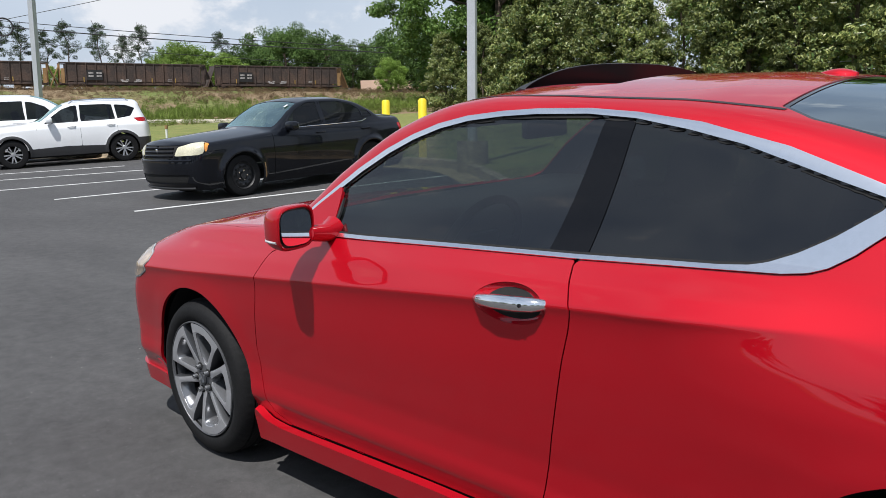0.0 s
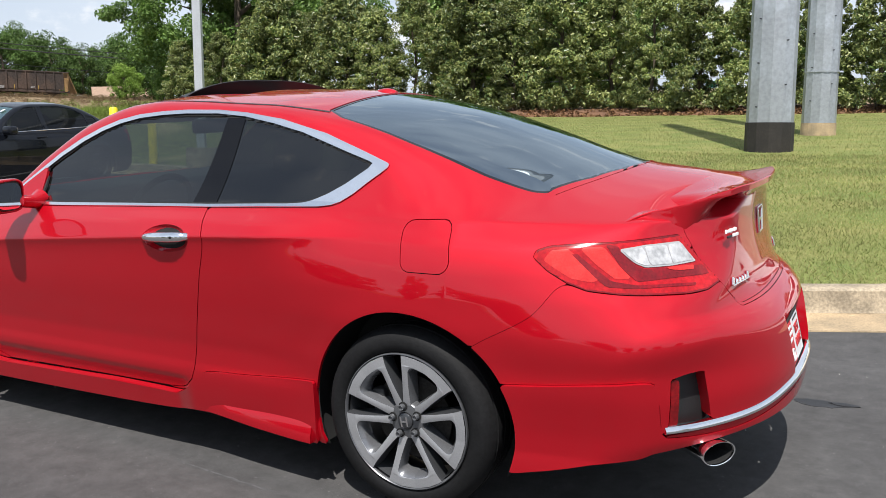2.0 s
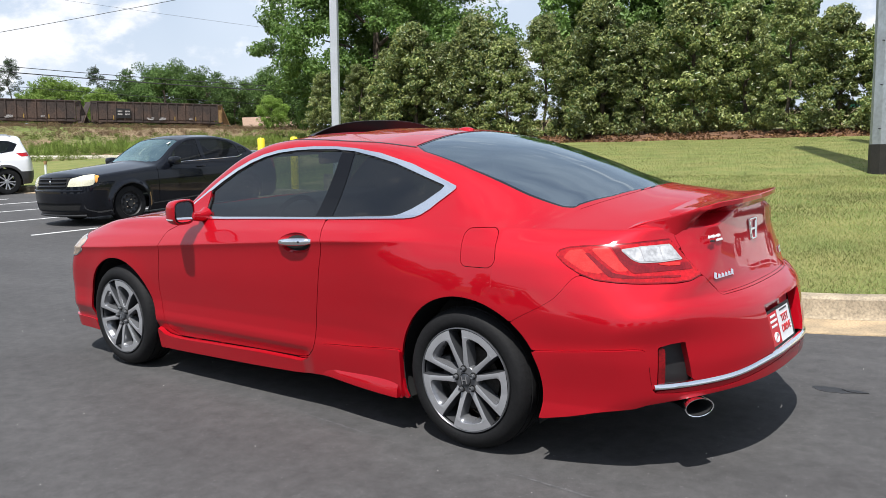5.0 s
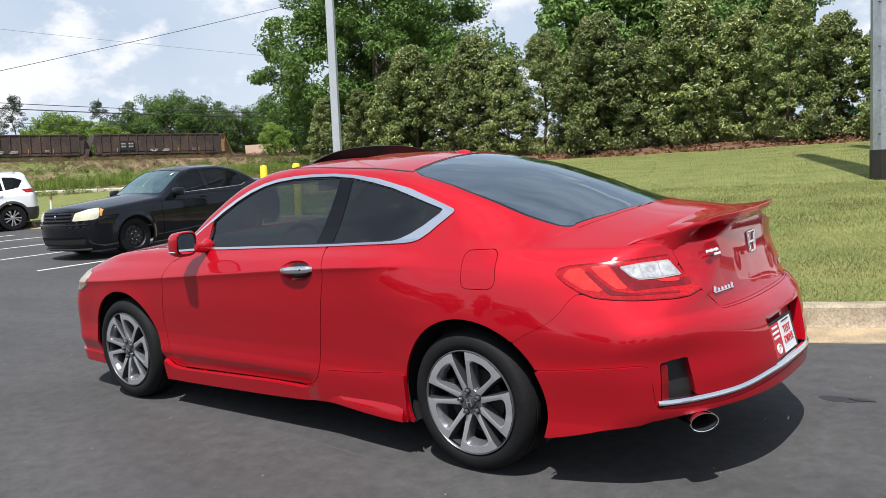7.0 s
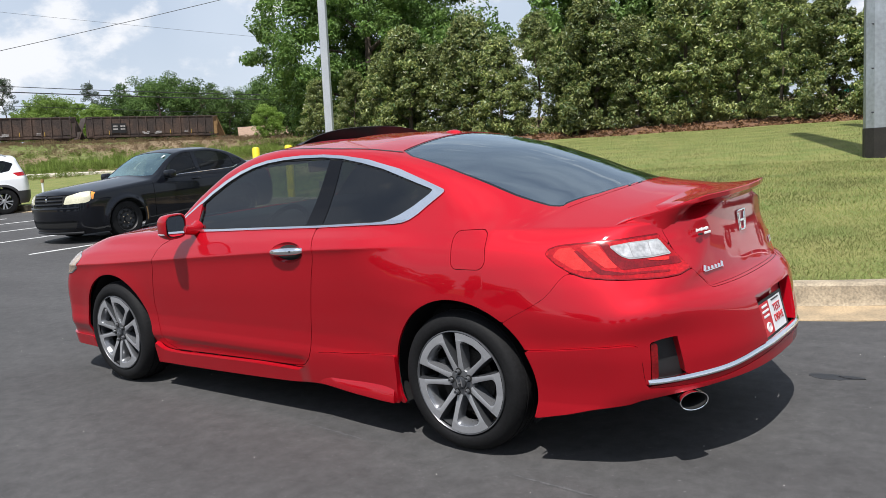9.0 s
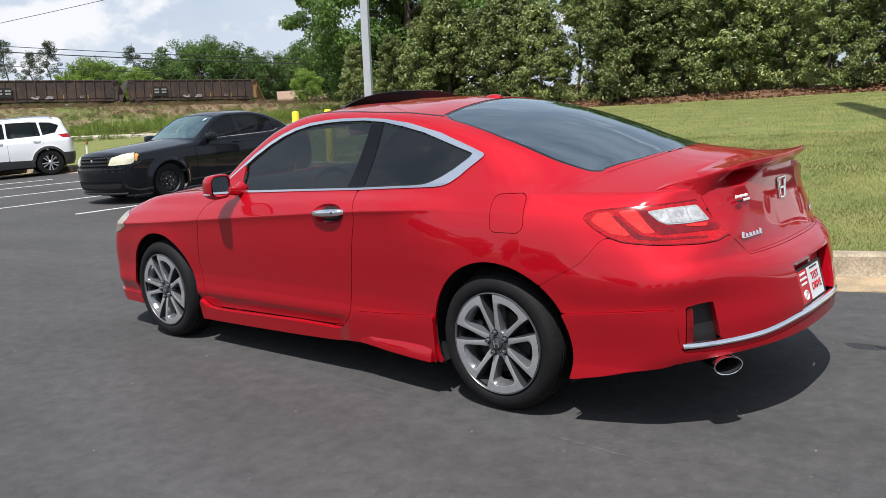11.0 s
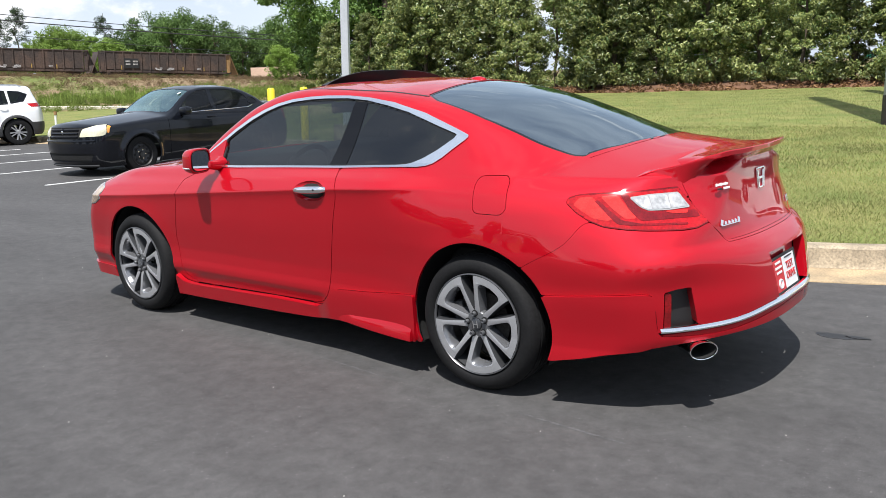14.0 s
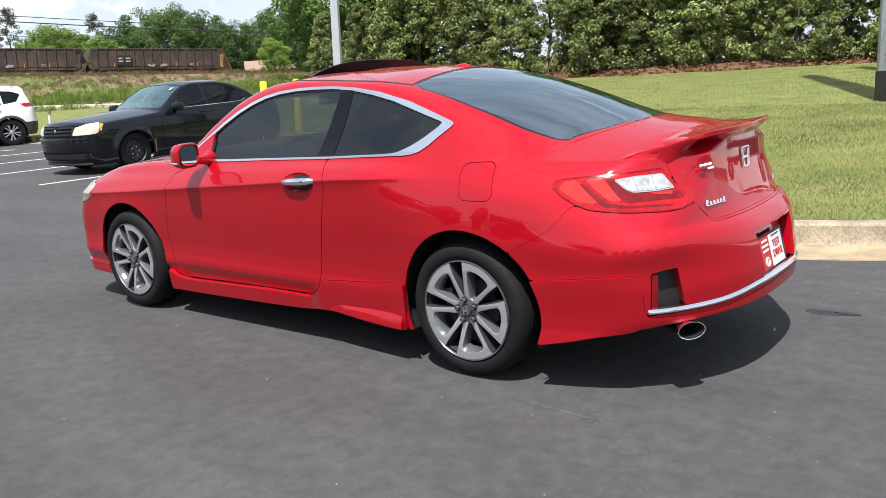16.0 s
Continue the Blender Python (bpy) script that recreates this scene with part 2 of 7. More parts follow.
LENS_RIM = mat("lens_rim", (0.36, 0.35, 0.35), rough=0.15, coat=1.0, vary=0.05)
BRIGHT_TRIM = mat("bright_window_trim", (0.90, 0.91, 0.925), rough=0.17, metal=1.0, vary=0.02)
GREY_ALLOY = mat("grey_alloy", (0.16, 0.164, 0.172), rough=0.32, metal=0.6, vary=0.08, fine=200)
LENS_PALE = mat("pale_amber_lens", (0.44, 0.34, 0.25), rough=0.12, coat=1.0, vary=0.2, scale=20)
PILLAR = mat("black_pillar", (0.004, 0.004, 0.005), rough=0.06, spec=0.3, vary=0.1)
LENS_AMBER = mat("amber_lens", (0.85, 0.33, 0.05), rough=0.15, coat=1.0, vary=0.1)
CLOTH = mat("seat_cloth", (0.035, 0.034, 0.034), rough=0.85, vary=0.2, fine=300)
GREY_TRIM = mat("grey_interior", (0.10, 0.10, 0.10), rough=0.7, vary=0.15)

# ---- curved car skins: a solid described by smooth surfaces, cut into panels ----
def curve(*pairs):
    """A smooth monotone curve through (a, b) pairs, held flat past its ends."""
    xs, ys = np.array(pairs, float).T
    h, s = np.diff(xs), np.diff(ys) / np.diff(xs)
    m = np.zeros(len(xs))
    m[0], m[-1] = s[0], s[-1]
    for i in range(1, len(xs) - 1):
        if s[i - 1] * s[i] > 0:
            a, b = 2 * h[i] + h[i - 1], h[i] + 2 * h[i - 1]
            m[i] = (a + b) / (a / s[i - 1] + b / s[i])
    dense = np.linspace(xs[0], xs[-1], 1500)
    i = np.clip(np.searchsorted(xs, dense, "right") - 1, 0, len(h) - 1)
    t = (dense - xs[i]) / h[i]
    vals = ((1 + 2 * t) * (1 - t) ** 2 * ys[i] + t * (1 - t) ** 2 * h[i] * m[i]
            + t * t * (3 - 2 * t) * ys[i + 1] + t * t * (t - 1) * h[i] * m[i + 1])
    return lambda q: np.interp(q, dense, vals)


def ease(a, b, q):
    t = np.clip((q - a) / (b - a), 0, 1)
    return t * t * (3 - 2 * t)


def smax(a, b, k):
    h = np.maximum(k - np.abs(a - b), 0) / k
    return np.maximum(a, b) + h * h * k / 4


def outline(points, r=0.0):
    """Signed distance to a 2D polygon, positive inside, corners rounded by r."""
    p = np.array(points, float)

    def f(a, b):
        a, b = np.asarray(a, float), np.asarray(b, float)
        best, inside = np.full(a.shape, 1e9), np.zeros(a.shape, bool)
        for (x0, y0), (x1, y1) in zip(p, np.roll(p, -1, 0)):
            ex, ey = x1 - x0, y1 - y0
            t = np.clip(((a - x0) * ex + (b - y0) * ey) / (ex * ex + ey * ey + 1e-12), 0, 1)
            best = np.minimum(best, np.hypot(a - x0 - t * ex, b - y0 - t * ey))
            with np.errstate(divide="ignore", invalid="ignore"):
                inside ^= ((y0 > b) != (y1 > b)) & (a < ex * (b - y0) / (ey if ey else 1e-12) + x0)
        return np.where(inside, best, -best) + r
    return f


class Shell:
    """The skin of the solid F <= 0, seen from a spine along x, as a grid of points for one half (y <= 0)."""

    def __init__(self, F, x0, x1, z0, sides, fan_front, fan_rear, low, belt, n_low, n_top):
        self.F = F
        ang = np.radians(np.concatenate((np.linspace(low, belt, n_low), np.linspace(belt, 90, n_top + 1)[1:])))
        spine = [(x0, 180 + 90 * i / fan_front) for i in range(fan_front)]
        spine += [(x0 + (x1 - x0) * i / sides, 270) for i in range(sides + 1)]
        spine += [(x1, 270 + 90 * (i + 1) / fan_rear) for i in range(fan_rear)]
        sx, pa = np.array(spine).T
        pa = np.radians(pa)
        way = np.empty((len(sx), len(ang), 3))
        way[..., 0] = np.cos(pa)[:, None] * np.cos(ang)
        way[..., 1] = np.sin(pa)[:, None] * np.cos(ang)
        way[..., 2] = np.sin(ang)
        way[np.abs(way) < 1e-9] = 0
        eye = np.zeros((len(sx), 1, 3))
        eye[..., 0, 0], eye[..., 2] = sx, z0
        lo, hi = np.full(way.shape[:2], 0.02), np.full(way.shape[:2], 2.2)
        for _ in range(36):
            mid = (lo + hi) / 2
            q = eye + mid[..., None] * way
            inside = F(q[..., 0], q[..., 1], q[..., 2]) < 0
            lo, hi = np.where(inside, mid, lo), np.where(inside, hi, mid)
        self.V = eye + hi[..., None] * way
        x, y, z = self.V[..., 0], self.V[..., 1], self.V[..., 2]
        e = 0.006
        n = np.stack((F(x + e, y, z) - F(x - e, y, z), F(x, y + e, z) - F(x, y - e, z), F(x, y, z + e) - F(x, y, z - e)), -1)
        self.N = n / np.linalg.norm(n, axis=-1, keepdims=True)
        self.x, self.y, self.z = x, y, z
        self.s = x - np.abs(y)

    def cut(self, f, lift=0.0, flange=0.012, mirror=False):
        """The piece of the skin where f > 0, as a mesh with a turned-in edge."""
        nu, nv = f.shape
        V, N = (self.V + np.broadcast_to(lift, f.shape)[..., None] * self.N).reshape(-1, 3), self.N.reshape(-1, 3)
        f = f.reshape(-1)
        idx = np.arange(nu * nv).reshape(nu, nv)
        quads = np.stack((idx[:-1, :-1], idx[1:, :-1], idx[1:, 1:], idx[:-1, 1:]), -1).reshape(-1, 4)
        pos = f[quads] > 0
        full, part = quads[pos.all(1)], quads[pos.any(1) & ~pos.all(1)]
        verts, norms, faces, smap, cutmap, rims = [], [], [], {}, {}, []

        def keep(i):
            if i not in smap:
                smap[i] = len(verts)
                verts.append(V[i]); norms.append(N[i])
            return smap[i]

        def cross(i, j):
            key = (min(i, j), max(i, j))
            if key not in cutmap:
                t = f[i] / (f[i] - f[j])
                n = N[i] + (N[j] - N[i]) * t
                cutmap[key] = len(verts)
                verts.append(V[i] + (V[j] - V[i]) * t); norms.append(n / np.linalg.norm(n))
            return cutmap[key]

        for q in full.tolist():
            faces.append([keep(i) for i in q])
        for q in part.tolist():
            loop, cuts = [], []
            for a in range(4):
                i, j = q[a], q[(a + 1) % 4]
                if f[i] > 0:
                    loop.append(keep(i))
                if (f[i] > 0) != (f[j] > 0):
                    c = cross(i, j)
                    cuts.append((len(loop), f[i] > 0, c))
                    loop.append(c)
            if len(cuts) == 2:
                a, b = (cuts[0][2], cuts[1][2]) if cuts[0][1] else (cuts[1][2], cuts[0][2])
                rims.append((a, b))
            loop = [c for k, c in enumerate(loop) if c != loop[k - 1]]
            if len(loop) > 2:
                faces.append(loop)
        if flange:
            for a, b in rims:
                pa, pb, na, nb = verts[a], verts[b], norms[a], norms[b]
                out = np.cross(pb - pa, na)
                size = np.linalg.norm(out)
                if size < 1e-7:
                    continue
                base = len(verts)
                verts.extend((pa, pb, pb - flange * nb, pa - flange * na))
                norms.extend([out / size] * 4)
                faces.append([base + 1, base, base + 3, base + 2])
        verts, norms = np.array(verts).reshape(-1, 3), np.array(norms).reshape(-1, 3)
        if mirror:
            verts, norms = verts * (1, -1, 1), norms * (1, -1, 1)
            faces = [g[::-1] for g in faces]
        return verts, norms, faces


def skin(name, made, material, parent, label="", own=True):
    """Links a cut piece of skin as one part."""
    verts, norms, faces = made
    me = bpy.data.meshes.new(name)
    me.from_pydata(verts.tolist(), [], faces)
    me.materials.append(material)
    me.polygons.foreach_set("use_smooth", [True] * len(me.polygons))
    me.update()
    if own:
        me.normals_split_custom_set_from_vertices(norms.tolist())
    ob = new(name, me)
    ob.parent = parent
    return tagged(ob, label)


def part(name, bm, material, parent=None, label="", smooth=False):
    """Links a bmesh as one mesh object, under a thing or a part."""
    me = bpy.data.meshes.new(name)
    bm.normal_update()
    bm.to_mesh(me)
    bm.free()
    me.materials.append(material)
    if smooth:
        me.polygons.foreach_set("use_smooth", [True] * len(me.polygons))
        me.set_sharp_from_angle(angle=radians(38))
    ob = new(name, me)
    ob.parent = parent
    return tagged(ob, label)


def thing(name, label, category, at=None, group="", kind=""):
    ob = new(name)
    ob.empty_display_size = 0.1
    if at is not None:
        ob.matrix_world = at
    return tagged(ob, label, category, group, kind)


def box(cx, cy, cz, sx, sy, sz, bevel=0.0, bm=None, turn=None, seg=2):
    bm = bm or bmesh.new()
    m = Matrix.Translation((cx, cy, cz)) @ (turn or Matrix()) @ Matrix.Diagonal((sx, sy, sz, 1))
    g = bmesh.ops.create_cube(bm, size=1, matrix=m)
    if bevel:
        edges = {e for v in g["verts"] for e in v.link_edges}
        bmesh.ops.bevel(bm, geom=list(edges), offset=bevel, segments=seg, profile=0.5, affect="EDGES")
    return bm


def tube(points, radius, sides=8, bm=None, closed=False, caps=True):
    """A round bar along points; radius may be a number or one per point."""
    bm = bm or bmesh.new()
    pts = [Vector(p) for p in points]
    n = len(pts)
    rad = radius if hasattr(radius, "__len__") else [radius] * n
    rings, side = [], None
    for i, p in enumerate(pts):
        a, b = pts[i - 1] if i or closed else p, pts[(i + 1) % n] if i < n - 1 or closed else p
        d = (b - a).normalized()
        if side is None:
            side = d.orthogonal().normalized()
        side = (side - d * side.dot(d)).normalized()
        up = d.cross(side)
        rings.append([bm.verts.new(p + rad[i] * (math.cos(k * math.tau / sides) * side + math.sin(k * math.tau / sides) * up)) for k in range(sides)])
    for i in range(n if closed else n - 1):
        r0, r1 = rings[i], rings[(i + 1) % n]
        for k in range(sides):
            bm.faces.new((r0[k], r0[(k + 1) % sides], r1[(k + 1) % sides], r1[k]))
    if caps and not closed:
        bm.faces.new(rings[0][::-1])
        bm.faces.new(rings[-1])
    return bm


def lathe(profile, steps, m=None, bm=None, arc=math.tau):
    """Turns (radius, along) pairs about the y axis; along runs in y."""
    bm = bm or bmesh.new()
    m = m or Matrix()
    closed = abs(arc - math.tau) < 1e-6
    rings = []
    for k in range(steps if closed else steps + 1):
        a = arc * k / steps
        rings.append([bm.verts.new(m @ Vector((r * math.cos(a), y, r * math.sin(a)))) for r, y in profile])
    for k in range(steps):
        r0, r1 = rings[k], rings[(k + 1) % len(rings)]
        for i in range(len(profile) - 1):
            bm.faces.new((r0[i], r0[i + 1], r1[i + 1], r1[i]))
    return bm


def slab(points, low, high, bm=None, m=None):
    """A prism over a plan polygon, between two heights."""
    bm = bm or bmesh.new()
    m = m or Matrix()
    a = [bm.verts.new(m @ Vector((x, y, low))) for x, y in points]
    b = [bm.verts.new(m @ Vector((x, y, high))) for x, y in points]
    bm.faces.new(a[::-1])
    bm.faces.new(b)
    for i in range(len(a)):
        j = (i + 1) % len(a)
        bm.faces.new((a[i], a[j], b[j], b[i]))
    bmesh.ops.recalc_face_normals(bm, faces=bm.faces)
    return bm

# ---- the red coupe: form ----
# x runs back from the front axle, y across, z up from the asphalt
coupe_w = curve((-0.95, 0.83), (-0.6, 0.892), (-0.3, 0.905), (0, 0.908), (0.5, 0.908), (1.8, 0.91), (2.4, 0.918), (2.75, 0.925), (3.05, 0.905), (3.4, 0.855), (3.56, 0.81), (3.75, 0.72), (3.95, 0.6))
coupe_d = curve((0.12, 0.085), (0.18, 0.075), (0.25, 0.066), (0.27, 0.063), (0.30, 0.054), (0.325, 0.042), (0.345, 0.0345), (0.365, 0.0335), (0.41, 0.0375), (0.46, 0.038), (0.52, 0.033), (0.58, 0.0275), (0.65, 0.021), (0.72, 0.0165), (0.78, 0.0145), (0.82, 0.0128), (0.85, 0.0098), (0.87, 0.0055), (0.877, 0.0035), (0.884, 0.0065), (0.905, 0.021), (0.938, 0.046), (1.0, 0.117), (1.6, 0.357))
coupe_d_rear = curve((0.12, 0.07), (0.18, 0.038), (0.22, 0.028), (0.26, 0.031), (0.30, 0.035), (0.35, 0.034), (0.42, 0.028), (0.50, 0.020), (0.55, 0.018), (0.60, 0.013), (0.68, 0.006), (0.76, 0.008), (0.84, 0.022), (0.92, 0.056), (1.0, 0.117), (1.6, 0.357))
coupe_sill = curve((0.12, 0.07), (0.18, 0.052), (0.25, 0.042), (0.30, 0.037), (0.345, 0.034), (0.365, 0.0335), (0.40, 0.0335))
coupe_k = curve((0.9, 0.0), (2.0, 0.0), (2.57, 0.18), (2.9, 0.9), (3.13, 1.9), (3.5, 2.6))
coupe_tail = curve((2.9, 0.0), (3.17, 0.042), (3.43, 0.108), (3.55, 0.20), (3.75, 0.34))
coupe_zc = curve((-1.0, 0.64), (-0.9, 0.722), (-0.8, 0.782), (-0.6, 0.852), (-0.5, 0.884), (-0.4, 0.914), (-0.2, 0.954), (0.1, 0.982), (0.3, 0.996), (0.38, 1.008), (0.46, 1.040), (0.7, 1.218), (0.95, 1.357), (1.2, 1.427), (1.4, 1.444), (1.6, 1.446), (1.8, 1.442), (2.0, 1.436), (2.142, 1.424), (2.3, 1.405), (2.6, 1.347), (2.9, 1.257), (3.13, 1.177), (3.28, 1.135), (3.45, 1.113), (3.62, 1.094), (3.9, 1.07))
coupe_c = curve((-0.5, 0.06), (0.5, 0.06), (1.0, 0.09), (1.6, 0.145), (2.0, 0.176), (2.6, 0.19), (3.2, 0.23), (3.5, 0.25))
coupe_q = curve((0.3, 0.0), (0.5, -0.10), (1.1, -0.12), (1.6, 0.0), (2.0, 0.10), (2.6, 0.42), (3.3, 0.48), (3.5, 0.30))
coupe_xr = curve((0.12, 3.70), (0.18, 3.75), (0.28, 3.83), (0.36, 3.872), (0.46, 3.876), (0.55, 3.864), (0.62, 3.85), (0.66, 3.835), (0.70, 3.80), (0.735, 3.752), (0.80, 3.722), (0.94, 3.699), (1.04, 3.694), (1.2, 3.68))
coupe_drop = curve((0.3, 0.667), (0.55, 0.62), (0.72, 0.42), (0.82, 0.30), (1.0, 0.35))
coupe_xf = curve((0.12, -0.86), (0.2, -0.935), (0.35, -0.955), (0.5, -0.95), (0.60, -0.925), (0.68, -0.885), (0.78, -0.825), (1.0, -0.6))


def coupe_form(x, y, z):
    y = np.abs(y)
    shift = 0.072 * (x - 1.4) * ease(0.42, 0.8, z) * (1 - 0.62 * ease(0.88, 1.0, z))
    soft = ease(2.05, 2.6, x)
    low = ease(1.66, 1.76, x) * (z < 0.365)
    d = (1 - low) * coupe_d(z - shift) + low * coupe_sill(z)
    half = coupe_w(x) - (1 - soft) * d - soft * coupe_d_rear(z) - np.maximum(0, z - 1.0) * coupe_k(x) - coupe_tail(x) * ease(0.60, 0.92, z) * (1 - 0.10 * ease(0.94, 1.02, z))
    for cx in (0.0, 2.735):
        half = half + 0.006 * np.exp(-(((np.hypot(x - cx, z - 0.335) - 0.37) / 0.06) ** 2))
    top = coupe_zc(x + coupe_q(x) * y * y) - coupe_c(x) * y * y
    back = coupe_xr(z) - coupe_drop(z) * y ** 2.7
    front = coupe_xf(z) + 0.42 * y ** 2.6
    f = smax(y - half, z - top, 0.07 + 0.07 * ease(-0.1, -0.7, x) - 0.04 * ease(3.1, 3.4, x))
    f = smax(f, x - back, 0.07 - 0.05 * ease(0.93, 1.0, z))
    return smax(f, front - x, 0.10)

# ---- the red coupe: parts ----
coupe = thing("coupe", "glossy bright red two-door coupe with chrome window trim and body kit", "car", pose(0, 0, 0))
cs = Shell(coupe_form, -0.2, 3.3, 0.62, 240, 60, 96, -30, 33, 190, 104)
X, Y, Z, S = cs.x, cs.y, cs.z, cs.s
AY = np.abs(Y)
edge_of = lambda f: -f - 0.0015
side = 0.35 - np.abs(cs.N[..., 0])  # facing sideways more than along


def wheel_hole(x, z):
    rear = np.hypot((x - 2.735) / np.where(x > 2.735, 1.03, 0.985), z - 0.335) - 0.378
    front = np.hypot(x + 0.003, z - 0.335) - 0.370
    return np.minimum(rear, front)


skirt_top = curve((0.38, 0.30), (0.40, 0.292), (0.46, 0.260), (0.57, 0.252), (0.85, 0.258), (1.1, 0.264), (1.36, 0.270), (1.55, 0.270), (1.64, 0.268), (1.71, 0.287), (1.765, 0.332), (1.83, 0.374), (2.03, 0.389), (2.23, 0.407), (2.36, 0.418))
hem = curve((-0.9, 0.19), (-0.3, 0.185), (0.4, 0.172), (1.2, 0.183), (1.57, 0.194), (1.8, 0.206), (2.1, 0.19), (2.34, 0.182), (3.0, 0.208), (3.1, 0.222), (3.22, 0.242), (3.41, 0.288), (3.5, 0.306), (3.6, 0.325), (3.75, 0.345), (3.9, 0.36))
trim_out = outline([(0.585, 0.967), (0.63, 1.020), (0.68, 1.064), (0.76, 1.121), (0.86, 1.188), (0.98, 1.252), (1.09, 1.297), (1.20, 1.330), (1.315, 1.351), (1.45, 1.362), (1.58, 1.366), (1.75, 1.363), (1.90, 1.351), (2.08, 1.326), (2.29, 1.2745), (2.47, 1.210), (2.572, 1.172), (2.578, 1.163), (2.565, 1.149), (2.505, 1.102), (2.468, 1.070), (2.426, 1.0435), (2.39, 1.031), (2.337, 1.0245), (2.21, 1.0195), (2.08, 1.0145), (1.94, 1.008), (1.83, 1.003), (1.4, 0.990), (1.0, 0.976)])
pane_in = outline([(0.615, 0.981), (0.652, 1.019), (0.70, 1.058), (0.78, 1.112), (0.88, 1.177), (0.998, 1.239), (1.105, 1.283), (1.212, 1.315), (1.325, 1.336), (1.455, 1.347), (1.58, 1.351), (1.75, 1.349), (1.90, 1.336), (2.05, 1.310), (2.19, 1.278), (2.313, 1.238), (2.40, 1.209), (2.495, 1.179), (2.512, 1.173), (2.500, 1.156), (2.424, 1.102), (2.36, 1.0665), (2.303, 1.0435), (2.266, 1.0355), (2.20, 1.030), (2.08, 1.0255), (1.94, 1.019), (1.83, 1.014), (1.4, 1.001), (1.0, 0.988)])
pillar = outline([(1.715, 0.95), (1.841, 0.95), (1.908, 1.40), (1.822, 1.40)])
front_pane = outline([(0.5, 0.9), (1.710, 0.9), (1.822, 1.40), (0.5, 1.42)])
quarter = outline([(1.837, 0.9), (2.8, 0.9), (2.8, 1.42), (1.905, 1.42)])
upper = np.where(Z > 0.93, 1.0, -1.0) * 0.3
t_out, t_in = np.minimum(trim_out(X, Z), side), np.minimum(pane_in(X, Z), side)
hole = np.where(Z < 0.75, wheel_hole(X, Z), 1.0)
above_hem = Z - hem(X)
door_shape = outline([(0.455, 0.66), (0.430, 0.54), (0.437, 0.42), (0.470, 0.290), (0.57, 0.257), (0.85, 0.263), (1.2, 0.270), (1.6, 0.275), (1.665, 0.282), (1.70, 0.297), (1.74, 0.330), (1.760, 0.372), (1.775, 0.45), (1.797, 0.56), (1.82, 0.66), (1.845, 0.77), (1.868, 0.85), (1.880, 0.905), (1.850, 0.955), (1.825, 0.99), (1.832, 1.03), (0.70, 1.03), (0.655, 0.952), (0.52, 0.895), (0.495, 0.82)])(X, Z)
fuel = outline([(2.765, 0.880), (2.745, 0.968), (2.848, 0.972), (2.868, 0.880)], 0.034)(X, Z)
lamp = outline([(2.357, 0.904), (2.366, 0.917), (2.381, 0.925), (2.436, 0.936), (2.542, 0.942), (2.662, 0.945), (2.818, 0.951), (2.995, 0.956), (3.069, 0.886), (3.148, 0.814), (3.064, 0.797), (2.959, 0.793), (2.80, 0.796), (2.648, 0.803), (2.534, 0.813), (2.466, 0.833), (2.396, 0.869)], 0.002)(S, Z)
lamp = np.minimum(lamp, X - 2.9)
lamp_white = np.minimum(lamp - 0.006, outline([(2.70, 0.924), (2.81, 0.933), (2.99, 0.935), (3.045, 0.877), (2.927, 0.871), (2.794, 0.873), (2.749, 0.887)], 0.002)(S, Z))
lamp_clear = [np.minimum(lamp_white - 0.005, outline([(a + 0.004, 0.95), (b - 0.004, 0.95), (b + 0.02, 0.86), (a + 0.02, 0.86)])(S, Z)) for a, b in ((2.66, 2.80), (2.80, 2.915), (2.915, 3.09))]
lamp_deep = np.minimum(np.minimum(lamp - 0.007, edge_of(lamp_white)), outline([(2.645, 0.942), (2.695, 0.934), (2.742, 0.884), (2.79, 0.867), (3.085, 0.864), (3.10, 0.838), (2.74, 0.834), (2.695, 0.868)])(S, Z))
lamp_bar = np.minimum(lamp - 0.012, outline([(2.505, 0.913), (2.524, 0.917), (2.572, 0.880), (2.635, 0.838), (2.74, 0.824), (3.02, 0.818), (3.02, 0.811), (2.74, 0.815), (2.61, 0.822), (2.57, 0.853)])(S, Z))
rear_pane = np.minimum(outline([(2.215, 0), (2.215, 0.53), (2.30, 0.575), (2.6, 0.59), (2.9, 0.585), (3.06, 0.565), (3.105, 0.545), (3.115, 0.51), (3.20, 0.36), (3.262, 0.18), (3.285, 0), (3.262, -0.18), (3.115, -0.5), (2.4, -0.6), (2.215, -0.53)])(X, AY), Z - 1.02)
screen = np.minimum(outline([(0.41, 0), (0.43, 0.35), (0.48, 0.60), (0.55, 0.66), (0.85, 0.60), (1.08, 0.555), (1.19, 0.52), (1.16, 0.25), (1.14, 0), (1.16, -0.25), (1.19, -0.5), (0.55, -0.66), (0.43, -0.35)])(X, AY), Z - 0.955)
roof_open = np.minimum(outline([(1.24, 0), (1.26, 0.34), (1.30, 0.38), (1.60, 0.39), (1.66, 0.36), (1.67, 0), (1.66, -0.36), (1.3, -0.38)])(X, AY), Z - 1.2)
lamp_glow = [np.minimum(lamp - 0.010, outline(q, 0.003)(S, Z)) for q in ([(2.395, 0.896), (2.43, 0.921), (2.495, 0.925), (2.55, 0.884), (2.595, 0.848), (2.56, 0.838), (2.48, 0.848)], [(2.548, 0.928), (2.635, 0.932), (2.685, 0.872), (2.715, 0.846), (2.655, 0.846), (2.59, 0.888)])]
